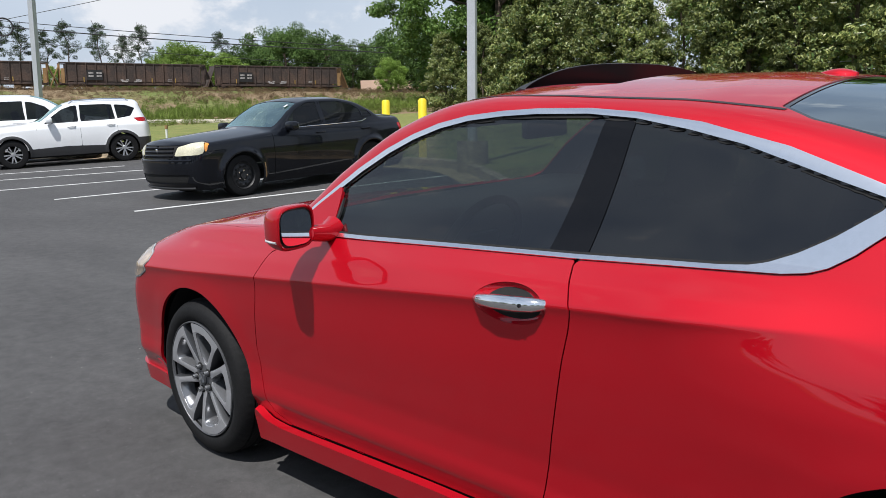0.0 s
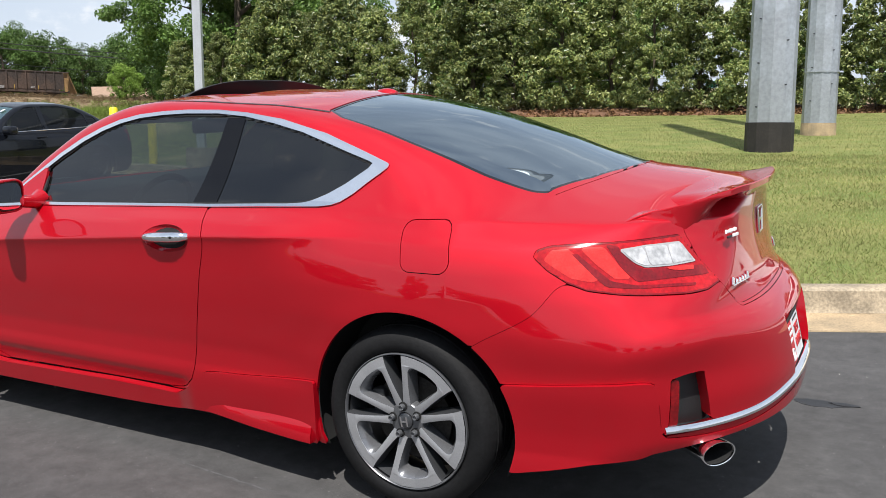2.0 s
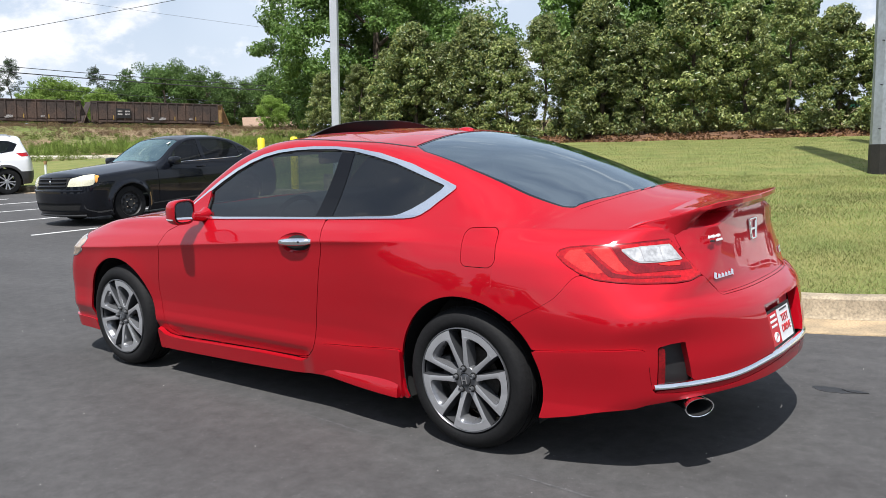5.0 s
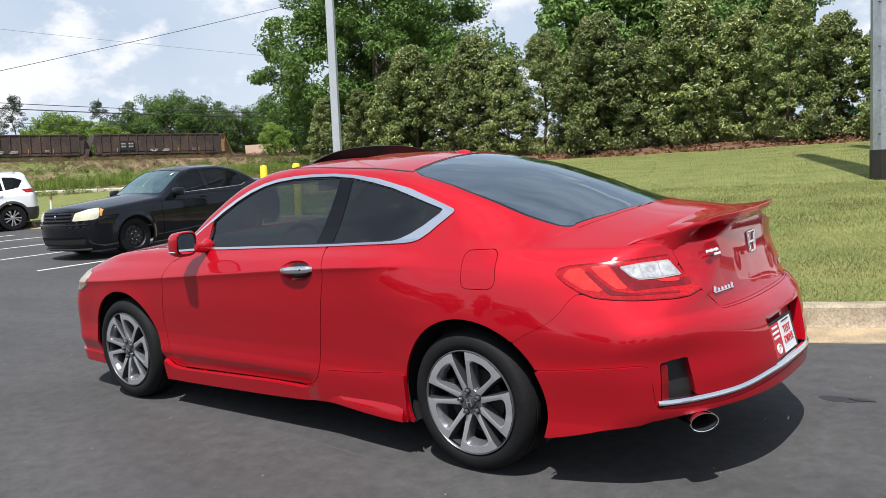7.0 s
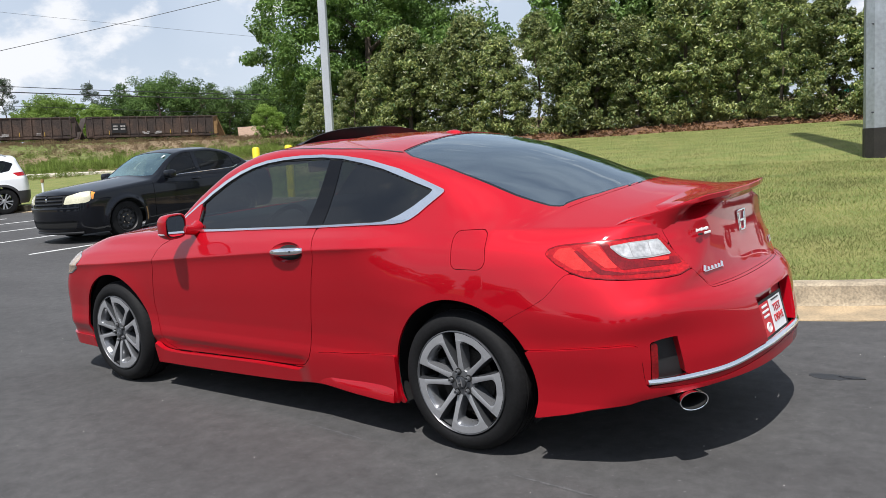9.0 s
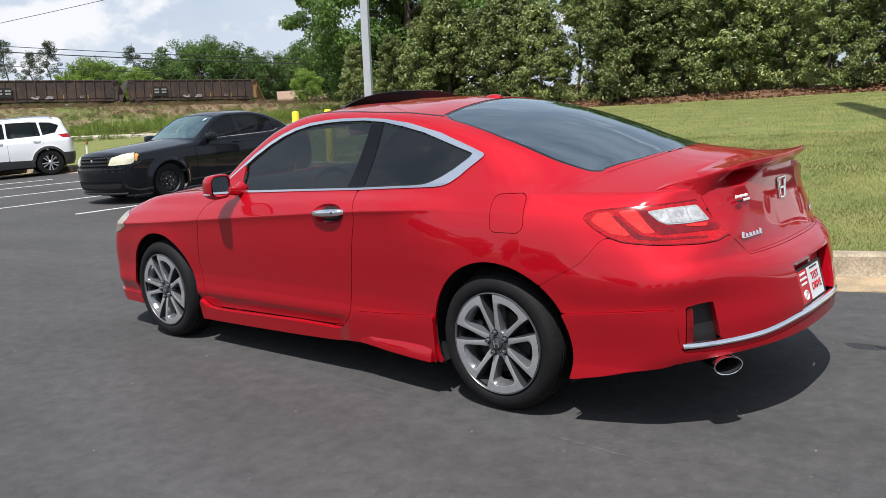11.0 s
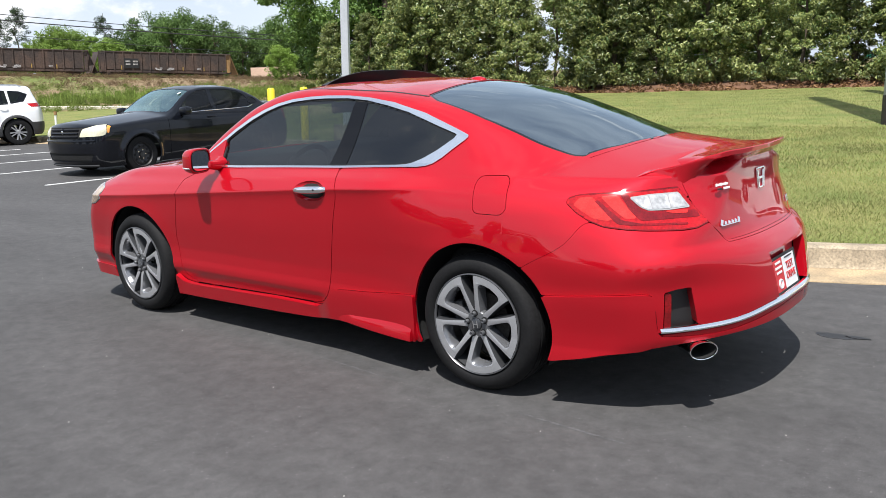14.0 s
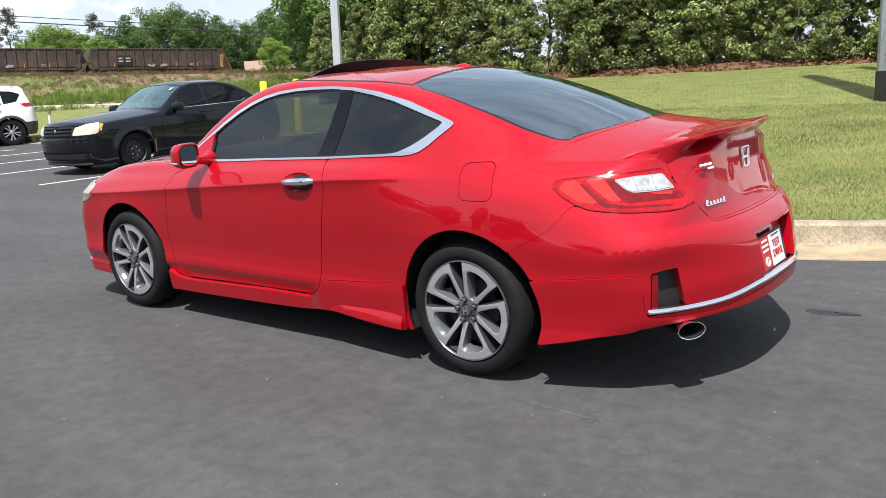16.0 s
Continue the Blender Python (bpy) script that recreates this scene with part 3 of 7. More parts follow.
lid_line = curve((0.72, 0.412), (0.729, 0.424), (0.777, 0.475), (0.814, 0.509), (0.893, 0.526), (0.983, 0.522), (1.015, 0.500), (1.05, 0.58), (1.6, 0.6))
lid_side = curve((3.1, 0.548), (3.3, 0.535), (3.42, 0.515), (3.49, 0.495), (3.53, 0.56), (4.0, 0.6))
# boot lid: behind the rear pane and between its two shut lines
lid = np.minimum(np.minimum(np.minimum(lid_side(X), lid_line(Z)) - AY, X - 3.12), np.minimum(Z - 0.729, X - 3.292 + 0.55 * AY ** 2))
bump_seam = curve((2.06, 0.612), (2.12, 0.645), (2.30, 0.73), (2.46, 0.828), (2.534, 0.811), (2.648, 0.801), (2.80, 0.794), (2.959, 0.791), (3.064, 0.795), (3.148, 0.811), (3.21, 0.772), (3.295, 0.722), (4.0, 0.72))
bumper_area = np.minimum(np.minimum(np.minimum(bump_seam(S) - Z, X - 2.95), hole), above_hem)
crease = curve((2.0, 0.505), (2.2, 0.511), (2.316, 0.518), (2.458, 0.530), (2.598, 0.542), (2.70, 0.548), (2.745, 0.545), (2.772, 0.525), (2.786, 0.40), (2.83, 0.365), (3.1, 0.362), (3.7, 0.405), (4.2, 0.42))
kit_area = np.minimum(np.minimum(crease(S) - Z, X - 2.95), np.minimum(hole, above_hem))
pocket = outline([(2.832, 0.548), (2.90, 0.560), (2.985, 0.565), (3.03, 0.40), (3.05, 0.405), (2.83, 0.392)], 0.004)(S, Z)
pocket = np.minimum(pocket, X - 3.3)
strip = np.minimum(0.0125 - np.abs(Z - curve((2.80, 0.384), (3.0, 0.392), (3.27, 0.402), (3.65, 0.436), (3.9, 0.440))(S)), np.minimum(S - 2.815, X - 3.4))
plate_bay = np.minimum(outline([(-0.235, 0.64), (0.235, 0.64), (0.20, 0.455), (-0.20, 0.455)], 0.01)(Y, Z), X - 3.6)
hood = np.minimum(np.minimum(outline([(-0.70, 0.0), (-0.66, 0.55), (-0.45, 0.70), (0.2, 0.755), (0.50, 0.735), (0.47, 0.6), (0.415, 0.35), (0.40, 0), (0.4, -0.3), (-0.66, -0.5)])(X, AY), Z - 0.76), 0.6 - X)
headlamp = np.minimum(outline([(-0.30, 0.67), (-0.26, 0.77), (0.10, 0.815), (0.36, 0.825), (0.49, 0.805), (0.515, 0.77), (0.50, 0.735), (0.42, 0.70), (0.22, 0.672)], 0.004)(X + AY, Z), -0.28 - X)
front_kit = np.minimum(np.minimum(0.262 - Z, -0.30 - X), np.minimum(hole, above_hem))
skirt = np.minimum(np.minimum(skirt_top(X) - Z, np.minimum(X - 0.38, 2.36 - X)), np.minimum(above_hem, hole + 0.004))
def rounded(made, up):
    """Turns the shading of a half-round moulding towards the sky."""
    v, n, f = made
    n = n + np.array((0, 0, 1)) * np.where(v[:, 2:3] < 1.045, up, -up) * (np.abs(n[:, 2:3]) < 0.8)
    return v, n / np.linalg.norm(n, axis=1, keepdims=True), f


cup = (1 - np.hypot((X - 1.685) / 0.120, (Z - 0.890) / 0.051)) * 0.05 - 9 * (X > 2.2)
sail = outline([(0.5, 0.93), (0.830, 0.93), (0.800, 1.16), (0.5, 1.16)])(X, Z)
taillamps = []
gap = 0.0008
edge = lambda f: -f - gap
inner = lambda f: f - gap
body = np.minimum.reduce([hole, above_hem, edge(t_out), edge(door_shape) - 0.0022, edge(fuel) - 0.0012, edge(lamp) - 0.0008, edge(rear_pane), edge(screen), edge(roof_open), edge(lid), edge(bumper_area), edge(hood), edge(headlamp), edge(front_kit), edge(skirt)])
for flip in (False, True):
    skin("body", cs.cut(body, mirror=flip), RED, coupe)
    door = skin("door", cs.cut(np.minimum.reduce([inner(door_shape), edge(t_out), edge(skirt), -cup]), flange=0.004, mirror=flip), RED, coupe)
    skin("fuel_flap", cs.cut(inner(fuel), mirror=flip), RED, coupe) if not flip else skin("quarter_panel", cs.cut(inner(fuel), mirror=True), RED, coupe)
    skin("side_skirt", cs.cut(inner(skirt), lift=0.012 + 0.022 * ease(0.34, 0.27, Z) * ease(1.76, 1.66, X), flange=0.03, mirror=flip), RED_TRIM, coupe)
    skin("bonnet", cs.cut(inner(hood), mirror=flip), RED, coupe)
    skin("boot_lid", cs.cut(np.minimum(inner(lid), edge(lamp)), lift=-0.001, flange=0.02, mirror=flip), RED, coupe)
    bumper = skin("rear_bumper", cs.cut(np.minimum.reduce([inner(bumper_area), edge(lamp), edge(lid), edge(kit_area), edge(pocket), edge(plate_bay), edge(strip)]), flange=0.05, mirror=flip), RED, coupe)
    skin("bumper_skirt", cs.cut(np.minimum.reduce([inner(kit_area), edge(strip), edge(pocket)]), lift=0.003 + (0.011 + 0.012 * ease(0.31, 0.19, Z)) * ease(2.785, 2.70, S), flange=0.03, mirror=flip), RED_TRIM, bumper)
    skin("front_skirt", cs.cut(inner(front_kit), lift=0.012, flange=0.03, mirror=flip), RED_TRIM, coupe)
    trim = np.minimum(t_out, edge(t_in))
    skin("window_trim", rounded(cs.cut(trim, lift=0.006, flange=0.012, mirror=flip), 0.14), BRIGHT_TRIM, coupe, "polished chrome window trim")
    skin("side_window", cs.cut(np.minimum(t_in + 0.007, front_pane(X, Z)), lift=-0.006, flange=0, mirror=flip), GLASS_FRONT, coupe, "tinted side window")
    skin("mirror_sail", cs.cut(np.minimum(t_in + 0.004, sail), lift=0.008, flange=0.012, mirror=flip), RED, coupe, "red mirror mounting panel")
    skin("sail_edge", cs.cut(np.minimum(t_in, np.minimum(sail + 0.012, -sail)), lift=0.004, flange=0.008, mirror=flip), BLACK, coupe, "black rubber sail edge")
    skin("pillar_cover", cs.cut(np.minimum(t_in, pillar(X, Z)), lift=-0.002, mirror=flip), PILLAR, coupe, "gloss black pillar cover")
    skin("quarter_window", cs.cut(np.minimum(t_in + 0.007, quarter(X, Z)), lift=-0.004, flange=0, mirror=flip), GLASS_DARK, coupe, "dark tinted quarter window")
    taillamp = skin("tail_lamp", cs.cut(inner(lamp), lift=0.003, flange=0.02, mirror=flip), LENS_RED, coupe, "red tail lamp lens")
    taillamps.append(taillamp)
    for f in lamp_glow:
        skin("red_chamber", cs.cut(f, lift=0.0040, flange=0.002, mirror=flip), LENS_BRIGHT, taillamp, "bright red lamp chamber")
    skin("lens_border", cs.cut(np.minimum(inner(lamp), 0.0055 - lamp), lift=0.0036, flange=0.004, mirror=flip), LENS_DEEP, taillamp, "dark red lens border")
    reversing = skin("reversing_lens", cs.cut(lamp_white, lift=0.0062, mirror=flip), LENS_RIM, taillamp, "clear reversing lamp lens")
    for f in lamp_clear:
        skin("lamp_chamber", cs.cut(f, lift=0.0078, flange=0.002, mirror=flip), LENS_WHITE, reversing)
    skin("reflector", cs.cut(lamp_deep, lift=0.0046, mirror=flip), LENS_DEEP, taillamp, "dark red ribbed reflector")
    skin("light_guide", cs.cut(lamp_bar, lift=0.0045, flange=0.002, mirror=flip), LENS_DEEP, taillamp, "dark red light guide")
    skin("head_lamp", cs.cut(inner(headlamp), lift=0.003, mirror=flip), LENS_WHITE, coupe, "clear headlamp lens")
    skin("side_marker", cs.cut(np.minimum(headlamp - 0.006, X + AY - 0.33), lift=0.005, mirror=flip), LENS_PALE, coupe, "amber side marker")
    skin("rear_window", cs.cut(rear_pane, lift=-0.004, flange=0, mirror=flip), GLASS_REAR, coupe, "dark tinted rear window")
    skin("windscreen", cs.cut(screen, lift=-0.004, flange=0, mirror=flip), GLASS_CLEAR, coupe, "clear windscreen")
    under = np.minimum.reduce([hole, above_hem + 0.01, edge(t_in), edge(rear_pane - 0.05), edge(screen - 0.014), edge(roof_open), edge(plate_bay), edge(pocket)])
    skin("inner_shell", cs.cut(under, lift=-0.016, flange=0, mirror=flip), VOID, coupe, "black inner shell")

# ---- the red coupe: wheels and fittings ----
def rim_point(r, deg, y):
    return Vector((r * math.cos(radians(deg)), y, r * math.sin(radians(deg))))


slot_half = curve((0.058, 0.0), (0.070, 2.2), (0.09, 5.2), (0.115, 7.2), (0.15, 8.6), (0.19, 9.2), (0.215, 9.2), (0.24, 8.8))
window_half = curve((0.055, 3.0), (0.066, 8.5), (0.09, 14.0), (0.115, 16.8), (0.15, 18.8), (0.186, 19.6), (0.192, 18.8), (0.2035, 13.6), (0.205, 8.0), (0.206, 0.0), (0.24, 0.0))
face_depth = curve((0.05, 0.016), (0.10, 0.008), (0.16, 0.001), (0.21, -0.003), (0.24, -0.002))


def spoke(at, s, bm_face, bm_window, bm_slot):
    """One of a pair of spokes: a machined face between a narrow slot and a wide window, with sloping flanks."""
    radii = [0.050, 0.058, 0.066, 0.075, 0.09, 0.105, 0.12, 0.14, 0.16, 0.178, 0.184, 0.190, 0.196, 0.200, 0.202, 0.2035, 0.205, 0.206, 0.21, 0.22, 0.239]
    rows = []
    for r in radii:
        n, h = float(slot_half(r)), float(window_half(r))
        y = float(face_depth(r))
        rows.append((r, at + s * (n + 0.10), at + s * (36 - h), y, h > 0.05))
    top = [[bm_face.verts.new(rim_point(r, a0 + (a1 - a0) * k, y - 0.0022 * math.sin(math.pi * k))) for k in (0, 0.12, 0.5, 0.88, 1)] for r, a0, a1, y, _ in rows]
    for p, q in zip(top, top[1:]):
        for k in range(4):
            bm_face.faces.new((p[k], p[k + 1], q[k + 1], q[k]))
    for side, bm_wall in ((0, bm_slot), (1, bm_window)):
        line = []
        for r, a0, a1, y, wide in rows:
            a, out = (a0, -s) if side == 0 else (a1, s)
            run = math.degrees(0.006 / r) if wide or side == 0 else 0.0
            run = min(run, float(slot_half(r)) * 0.7 if side == 0 else float(window_half(r)) * 0.7)
            inward = 0.016 * ease(0.17, 0.206, r) if side else 0.0
            line.append([bm_wall.verts.new(rim_point(r - inward * k, a + out * run * k, y + d)) for k, d in ((0, 0.0003), (0.35, 0.006), (1.0, 0.030), (1.0, 0.055))])
        for p, q in zip(line, line[1:]):
            for i in range(3):
                bm_wall.faces.new((p[i], q[i], q[i + 1], p[i + 1]))


def make_wheel(parent, m):
    """A ten-spoke alloy wheel; its outer face looks along -y."""
    m = m @ Matrix.Diagonal((0.972, 1, 0.972, 1))
    bm = lathe([(0.240, 0.20), (0.262, 0.222), (0.300, 0.224), (0.323, 0.212), (0.333, 0.185), (0.3345, 0.15), (0.3265, 0.149), (0.3265, 0.139), (0.3345, 0.138), (0.335, 0.105), (0.327, 0.104), (0.327, 0.094), (0.335, 0.093), (0.3345, 0.055), (0.3265, 0.054), (0.3265, 0.046), (0.333, 0.045), (0.3265, 0.024), (0.313, 0.006), (0.300, -0.003), (0.278, -0.007), (0.258, -0.003), (0.2485, 0.006), (0.240, 0.02)], 240)
    for v in bm.verts:  # shoulder grooves across the tread
        turn_at = math.atan2(v.co.z, v.co.x) / math.tau * 60 % 1
        if turn_at < 0.26 and math.hypot(v.co.x, v.co.z) > 0.324 and v.co.y < 0.05:
            v.co.x, v.co.z = v.co.x * 0.997, v.co.z * 0.997
    bmesh.ops.transform(bm, matrix=m, verts=bm.verts)
    part("tyre", bm, RUBBER, parent, "black low-profile tyre", smooth=True)
    rim = part("rim", lathe([(0.236, 0.19), (0.226, 0.16), (0.222, 0.06), (0.229, 0.03), (0.234, 0.012)], 64, m), DARK_ALLOY, parent, "dark grey alloy barrel", smooth=True)
    part("lip", lathe([(0.238, 0.006), (0.2395, -0.001), (0.243, -0.005), (0.2455, -0.004), (0.2465, 0.006)], 72, m), GREY_ALLOY, rim, "machined silver rim lip", smooth=True)
    for i in range(5):
        for s in (-1, 1):
            f, w, d = bmesh.new(), bmesh.new(), bmesh.new()
            spoke(90 + 72 * i, s, f, w, d)
            for b in (f, w, d):
                bmesh.ops.recalc_face_normals(b, faces=b.faces)
                bmesh.ops.transform(b, matrix=m, verts=b.verts)
            part("spoke", f, SATIN, rim, smooth=True)
            part("spoke_side", w, FLANK, rim, smooth=True)
            # slot walls take the darker alloy to paint in the shade of their depth
            part("slot_shade", d, DARK_ALLOY, rim, smooth=True)
    part("hub", lathe([(0.030, 0.012), (0.032, 0.009), (0.040, 0.0095), (0.062, 0.014), (0.067, 0.020), (0.070, 0.045)], 40, m), GREY_ALLOY, rim, smooth=True)
    part("centre_cap", lathe([(0.0, 0.0005), (0.022, 0.002), (0.028, 0.005), (0.0295, 0.014)], 40, m), DARK_ALLOY, rim, "dark centre cap", smooth=True)
    bm = box(0, 0.0, 0, 0.022, 0.004, 0.005)
    for s in (-1, 1):
        box(s * 0.0115, 0.0, 0, 0.006, 0.005, 0.036, bm=bm)
    bmesh.ops.transform(bm, matrix=m, verts=bm.verts)
    part("cap_mark", bm, CHROME, rim)
    for i in range(5):
        a = 90 + 72 * i
        q = rim_point(0.052, a, -0.002)
        # flat black disc round each nut stands for the shade in its recess
        part("nut_shade", lathe([(0.0, 0.010), (0.0165, 0.010), (0.0165, 0.018)], 20, m @ Matrix.Translation(q)), VOID, rim)
        part("wheel_nut", lathe([(0.0, -0.002), (0.0055, -0.002), (0.006, -0.006), (0.0085, -0.007), (0.0105, -0.003), (0.0115, 0.016)], 12, m @ Matrix.Translation(q)), GREY_ALLOY, rim, smooth=True)
    part("brake_disc", lathe([(0.07, 0.06), (0.152, 0.062), (0.155, 0.072), (0.07, 0.075)], 40, m), mat_disc, parent, smooth=True)
    bm = box(-0.12, 0.066, 0.05, 0.06, 0.05, 0.12, 0.012)
    bmesh.ops.transform(bm, matrix=m, verts=bm.verts)
    part("brake_caliper", bm, BLACK, parent, smooth=True)


mat_disc = mat("brake_steel", (0.05, 0.048, 0.046), rough=0.5, metal=1.0, vary=0.2, fine=120)
for wx in (0.0, 2.725):
    for flip in (1, -1):
        wheel = new("wheel")
        wheel.parent = coupe
        spin = -10 if wx else -18
        m = pose(wx, -0.890 * flip, 0.326, 0, 0, 0 if flip == 1 else 180) @ pose(0, 0, 0, 0, spin, 0)
        make_wheel(wheel, m)
    # dark wheel housing
    for flip in (1, -1):
        part("wheel_liner", lathe([(0.388, 0.06), (0.388, 0.32), (0.05, 0.33)], 40, pose(wx, -0.90 * flip, 0.335, 0, 0, 0 if flip == 1 else 180) @ pose(0, 0, 0, 0, 24, 0), None, radians(228)), VOID, coupe, smooth=True)


def deck(x, y):
    return float(coupe_zc(x + coupe_q(x) * y * y) - coupe_c(x) * y * y)


def top_z(x, y):
    """Height of the upper skin."""
    lo, hi = 0.7, 1.6
    for _ in range(30):
        mid = (lo + hi) / 2
        if float(coupe_form(np.array(x), np.array(y), np.array(mid))) < 0:
            lo = mid
        else:
            hi = mid
    return lo


# boot spoiler: a lip across the lid whose ends run down into a crease on each rear wing
lip_x = curve((0, 3.728), (0.20, 3.716), (0.35, 3.692), (0.43, 3.664), (0.475, 3.628), (0.505, 3.590), (0.53, 3.540), (0.58, 3.440), (0.635, 3.391), (0.70, 3.325))
lip_z = curve((0, 1.096), (0.20, 1.096), (0.35, 1.096), (0.43, 1.088), (0.475, 1.077), (0.505, 1.064), (0.53, 1.048), (0.58, 1.024), (0.635, 1.000), (0.70, 0.965))


def skin_out(x, y, z, back=0.25, inward=0.5):
    """Where the skin lies on the level line from inside the boot out through (x, y)."""
    lo, hi = 0.0, 1.6
    ax, ay = x - back, y * inward
    for _ in range(30):
        mid = (lo + hi) / 2
        if float(coupe_form(np.array(ax + (x - ax) * mid), np.array(ay + (y - ay) * mid), np.array(z))) < 0:
            lo = mid
        else:
            hi = mid
    return ax + (x - ax) * lo, ay + (y - ay) * lo


bm = bmesh.new()
rows = []
for i in range(61):
    y = 0.70 * math.sin(math.pi / 2 * (i - 30) / 30)
    k = abs(y)
    xt, zt, out = float(lip_x(k)), float(lip_z(k)), float(ease(0.40, 0.54, k))
    fade = 1 - float(ease(0.50, 0.70, k))
    rx, ry = xt - 0.20 * (1 - out) - 0.03 * out * fade, y - math.copysign(0.06 * out * fade, y)
    rz = top_z(rx, ry) - 0.002
    root = Vector((rx, ry, rz))
    tip = Vector((xt, y, max(zt, rz - 0.03)))
    thick = 0.004 + 0.017 * fade * (1 - 0.6 * out)
    edge_low = tip + Vector((0.002, 0, -thick))
    drop = 0.012 + 0.022 * fade + 0.055 * out * fade
    fx, fy = skin_out(xt, y, edge_low.z - drop)
    foot = Vector((fx - 0.006, fy * 0.995, edge_low.z - drop))
    ramp = [root.lerp(tip, u) - Vector((0, 0, 0.003 * fade * (1 - out) * math.sin(math.pi * u))) for u in (0.25, 0.5, 0.75, 0.93)]
    rows.append([bm.verts.new(p) for p in [root] + ramp + [tip, tip + Vector((0.003, 0, -0.003 * fade)), edge_low, edge_low.lerp(foot, 0.5), foot]])
for a, b in zip(rows, rows[1:]):
    for k in range(len(a) - 1):
        bm.faces.new((a[k], b[k], b[k + 1], a[k + 1]))
bmesh.ops.recalc_face_normals(bm, faces=bm.faces)
part("spoiler", bm, RED, coupe, "red lip spoiler", smooth=True)

# roof aerial and smoked roof visor
bm = bmesh.new()
rows = []
for i in range(13):
    t = i / 12
    x, h, w = 2.095 + 0.095 * t, 0.017 * math.sin(math.pi * min(1, t * 0.62 + 0.02)) ** 0.8 * (1 - 0.55 * t ** 3), 0.030 * math.sin(math.pi * (0.08 + 0.86 * t)) ** 0.5
    z = deck(x, 0) - 0.006
    rows.append([bm.verts.new((x, w * math.cos(a), z + (h + 0.006) * math.sin(a))) for a in np.linspace(0, math.pi, 11)])
for a, b in zip(rows, rows[1:]):
    for k in range(10):
        bm.faces.new((a[k], b[k], b[k + 1], a[k + 1]))
bm.faces.new(rows[0])
bm.faces.new(rows[-1][::-1])
bmesh.ops.recalc_face_normals(bm, faces=bm.faces)
part("roof_aerial", bm, RED, coupe, smooth=True)
bm = bmesh.new()
rows = []
for i in range(37):
    y = -0.42 + 1.05 * i / 36
    k = abs(y - 0.105) / 0.525
    x = 1.235 + (0.42 if y > 0.04 else 0.30) * (y - 0.04) ** 2 + 0.06 * k ** 8
    low, high = deck(x, y) - 0.01, 1.500 - 0.17 * (y - 0.21) ** 2 - 0.05 * k ** 8
    if y < 0.105:
        high = low + 0.012 + (high - low - 0.012) * (1 - k ** 2.6)
    lean = 0.05
    rows.append([bm.verts.new(p) for p in ((x - lean, y, low), (x - lean * 0.4, y, (low + high) / 2 + 0.01), (x, y, high), (x + 0.006, y, high - 0.002), (x + 0.003 - lean * 0.4, y, (low + high) / 2 + 0.004), (x + 0.004 - lean, y, low))])
for a, b in zip(rows, rows[1:]):
    for k in range(6):
        bm.faces.new((a[k], b[k], b[(k + 1) % 6], a[(k + 1) % 6]))
bm.faces.new(rows[0])
bm.faces.new(rows[-1][::-1])
bmesh.ops.recalc_face_normals(bm, faces=bm.faces)
part("roof_visor", bm, BLACK, coupe, "smoked black roof visor", smooth=True)
part("roof_glass", slab([(1.27, -0.36), (1.66, -0.35), (1.66, 0.35), (1.27, 0.36)], 1.375, 1.38), BLACK_GLOSS, coupe, "dark sunroof glass")
rail = curve((1.15, 0.500), (1.4, 0.545), (1.8, 0.565), (2.1, 0.560), (2.25, 0.548))
for flip in (False, True):
    skin("roof_seam", cs.cut(np.minimum.reduce([0.0065 - np.abs(AY - rail(X)), X - 1.22, 2.235 - X, Z - 1.2]), lift=0.0015, flange=0.002, mirror=flip), BLACK, coupe, "black roof seam strip")
    skin("window_seal", cs.cut(np.minimum(t_in, -(t_in - 0.007)), lift=-0.001, flange=0.004, mirror=flip), VOID, coupe, "black rubber window seal")
    skin("glass_border", cs.cut(np.minimum(rear_pane, -(rear_pane - 0.013)), lift=-0.0025, flange=0, mirror=flip), BLACK_GLOSS, coupe, "black rear window border")

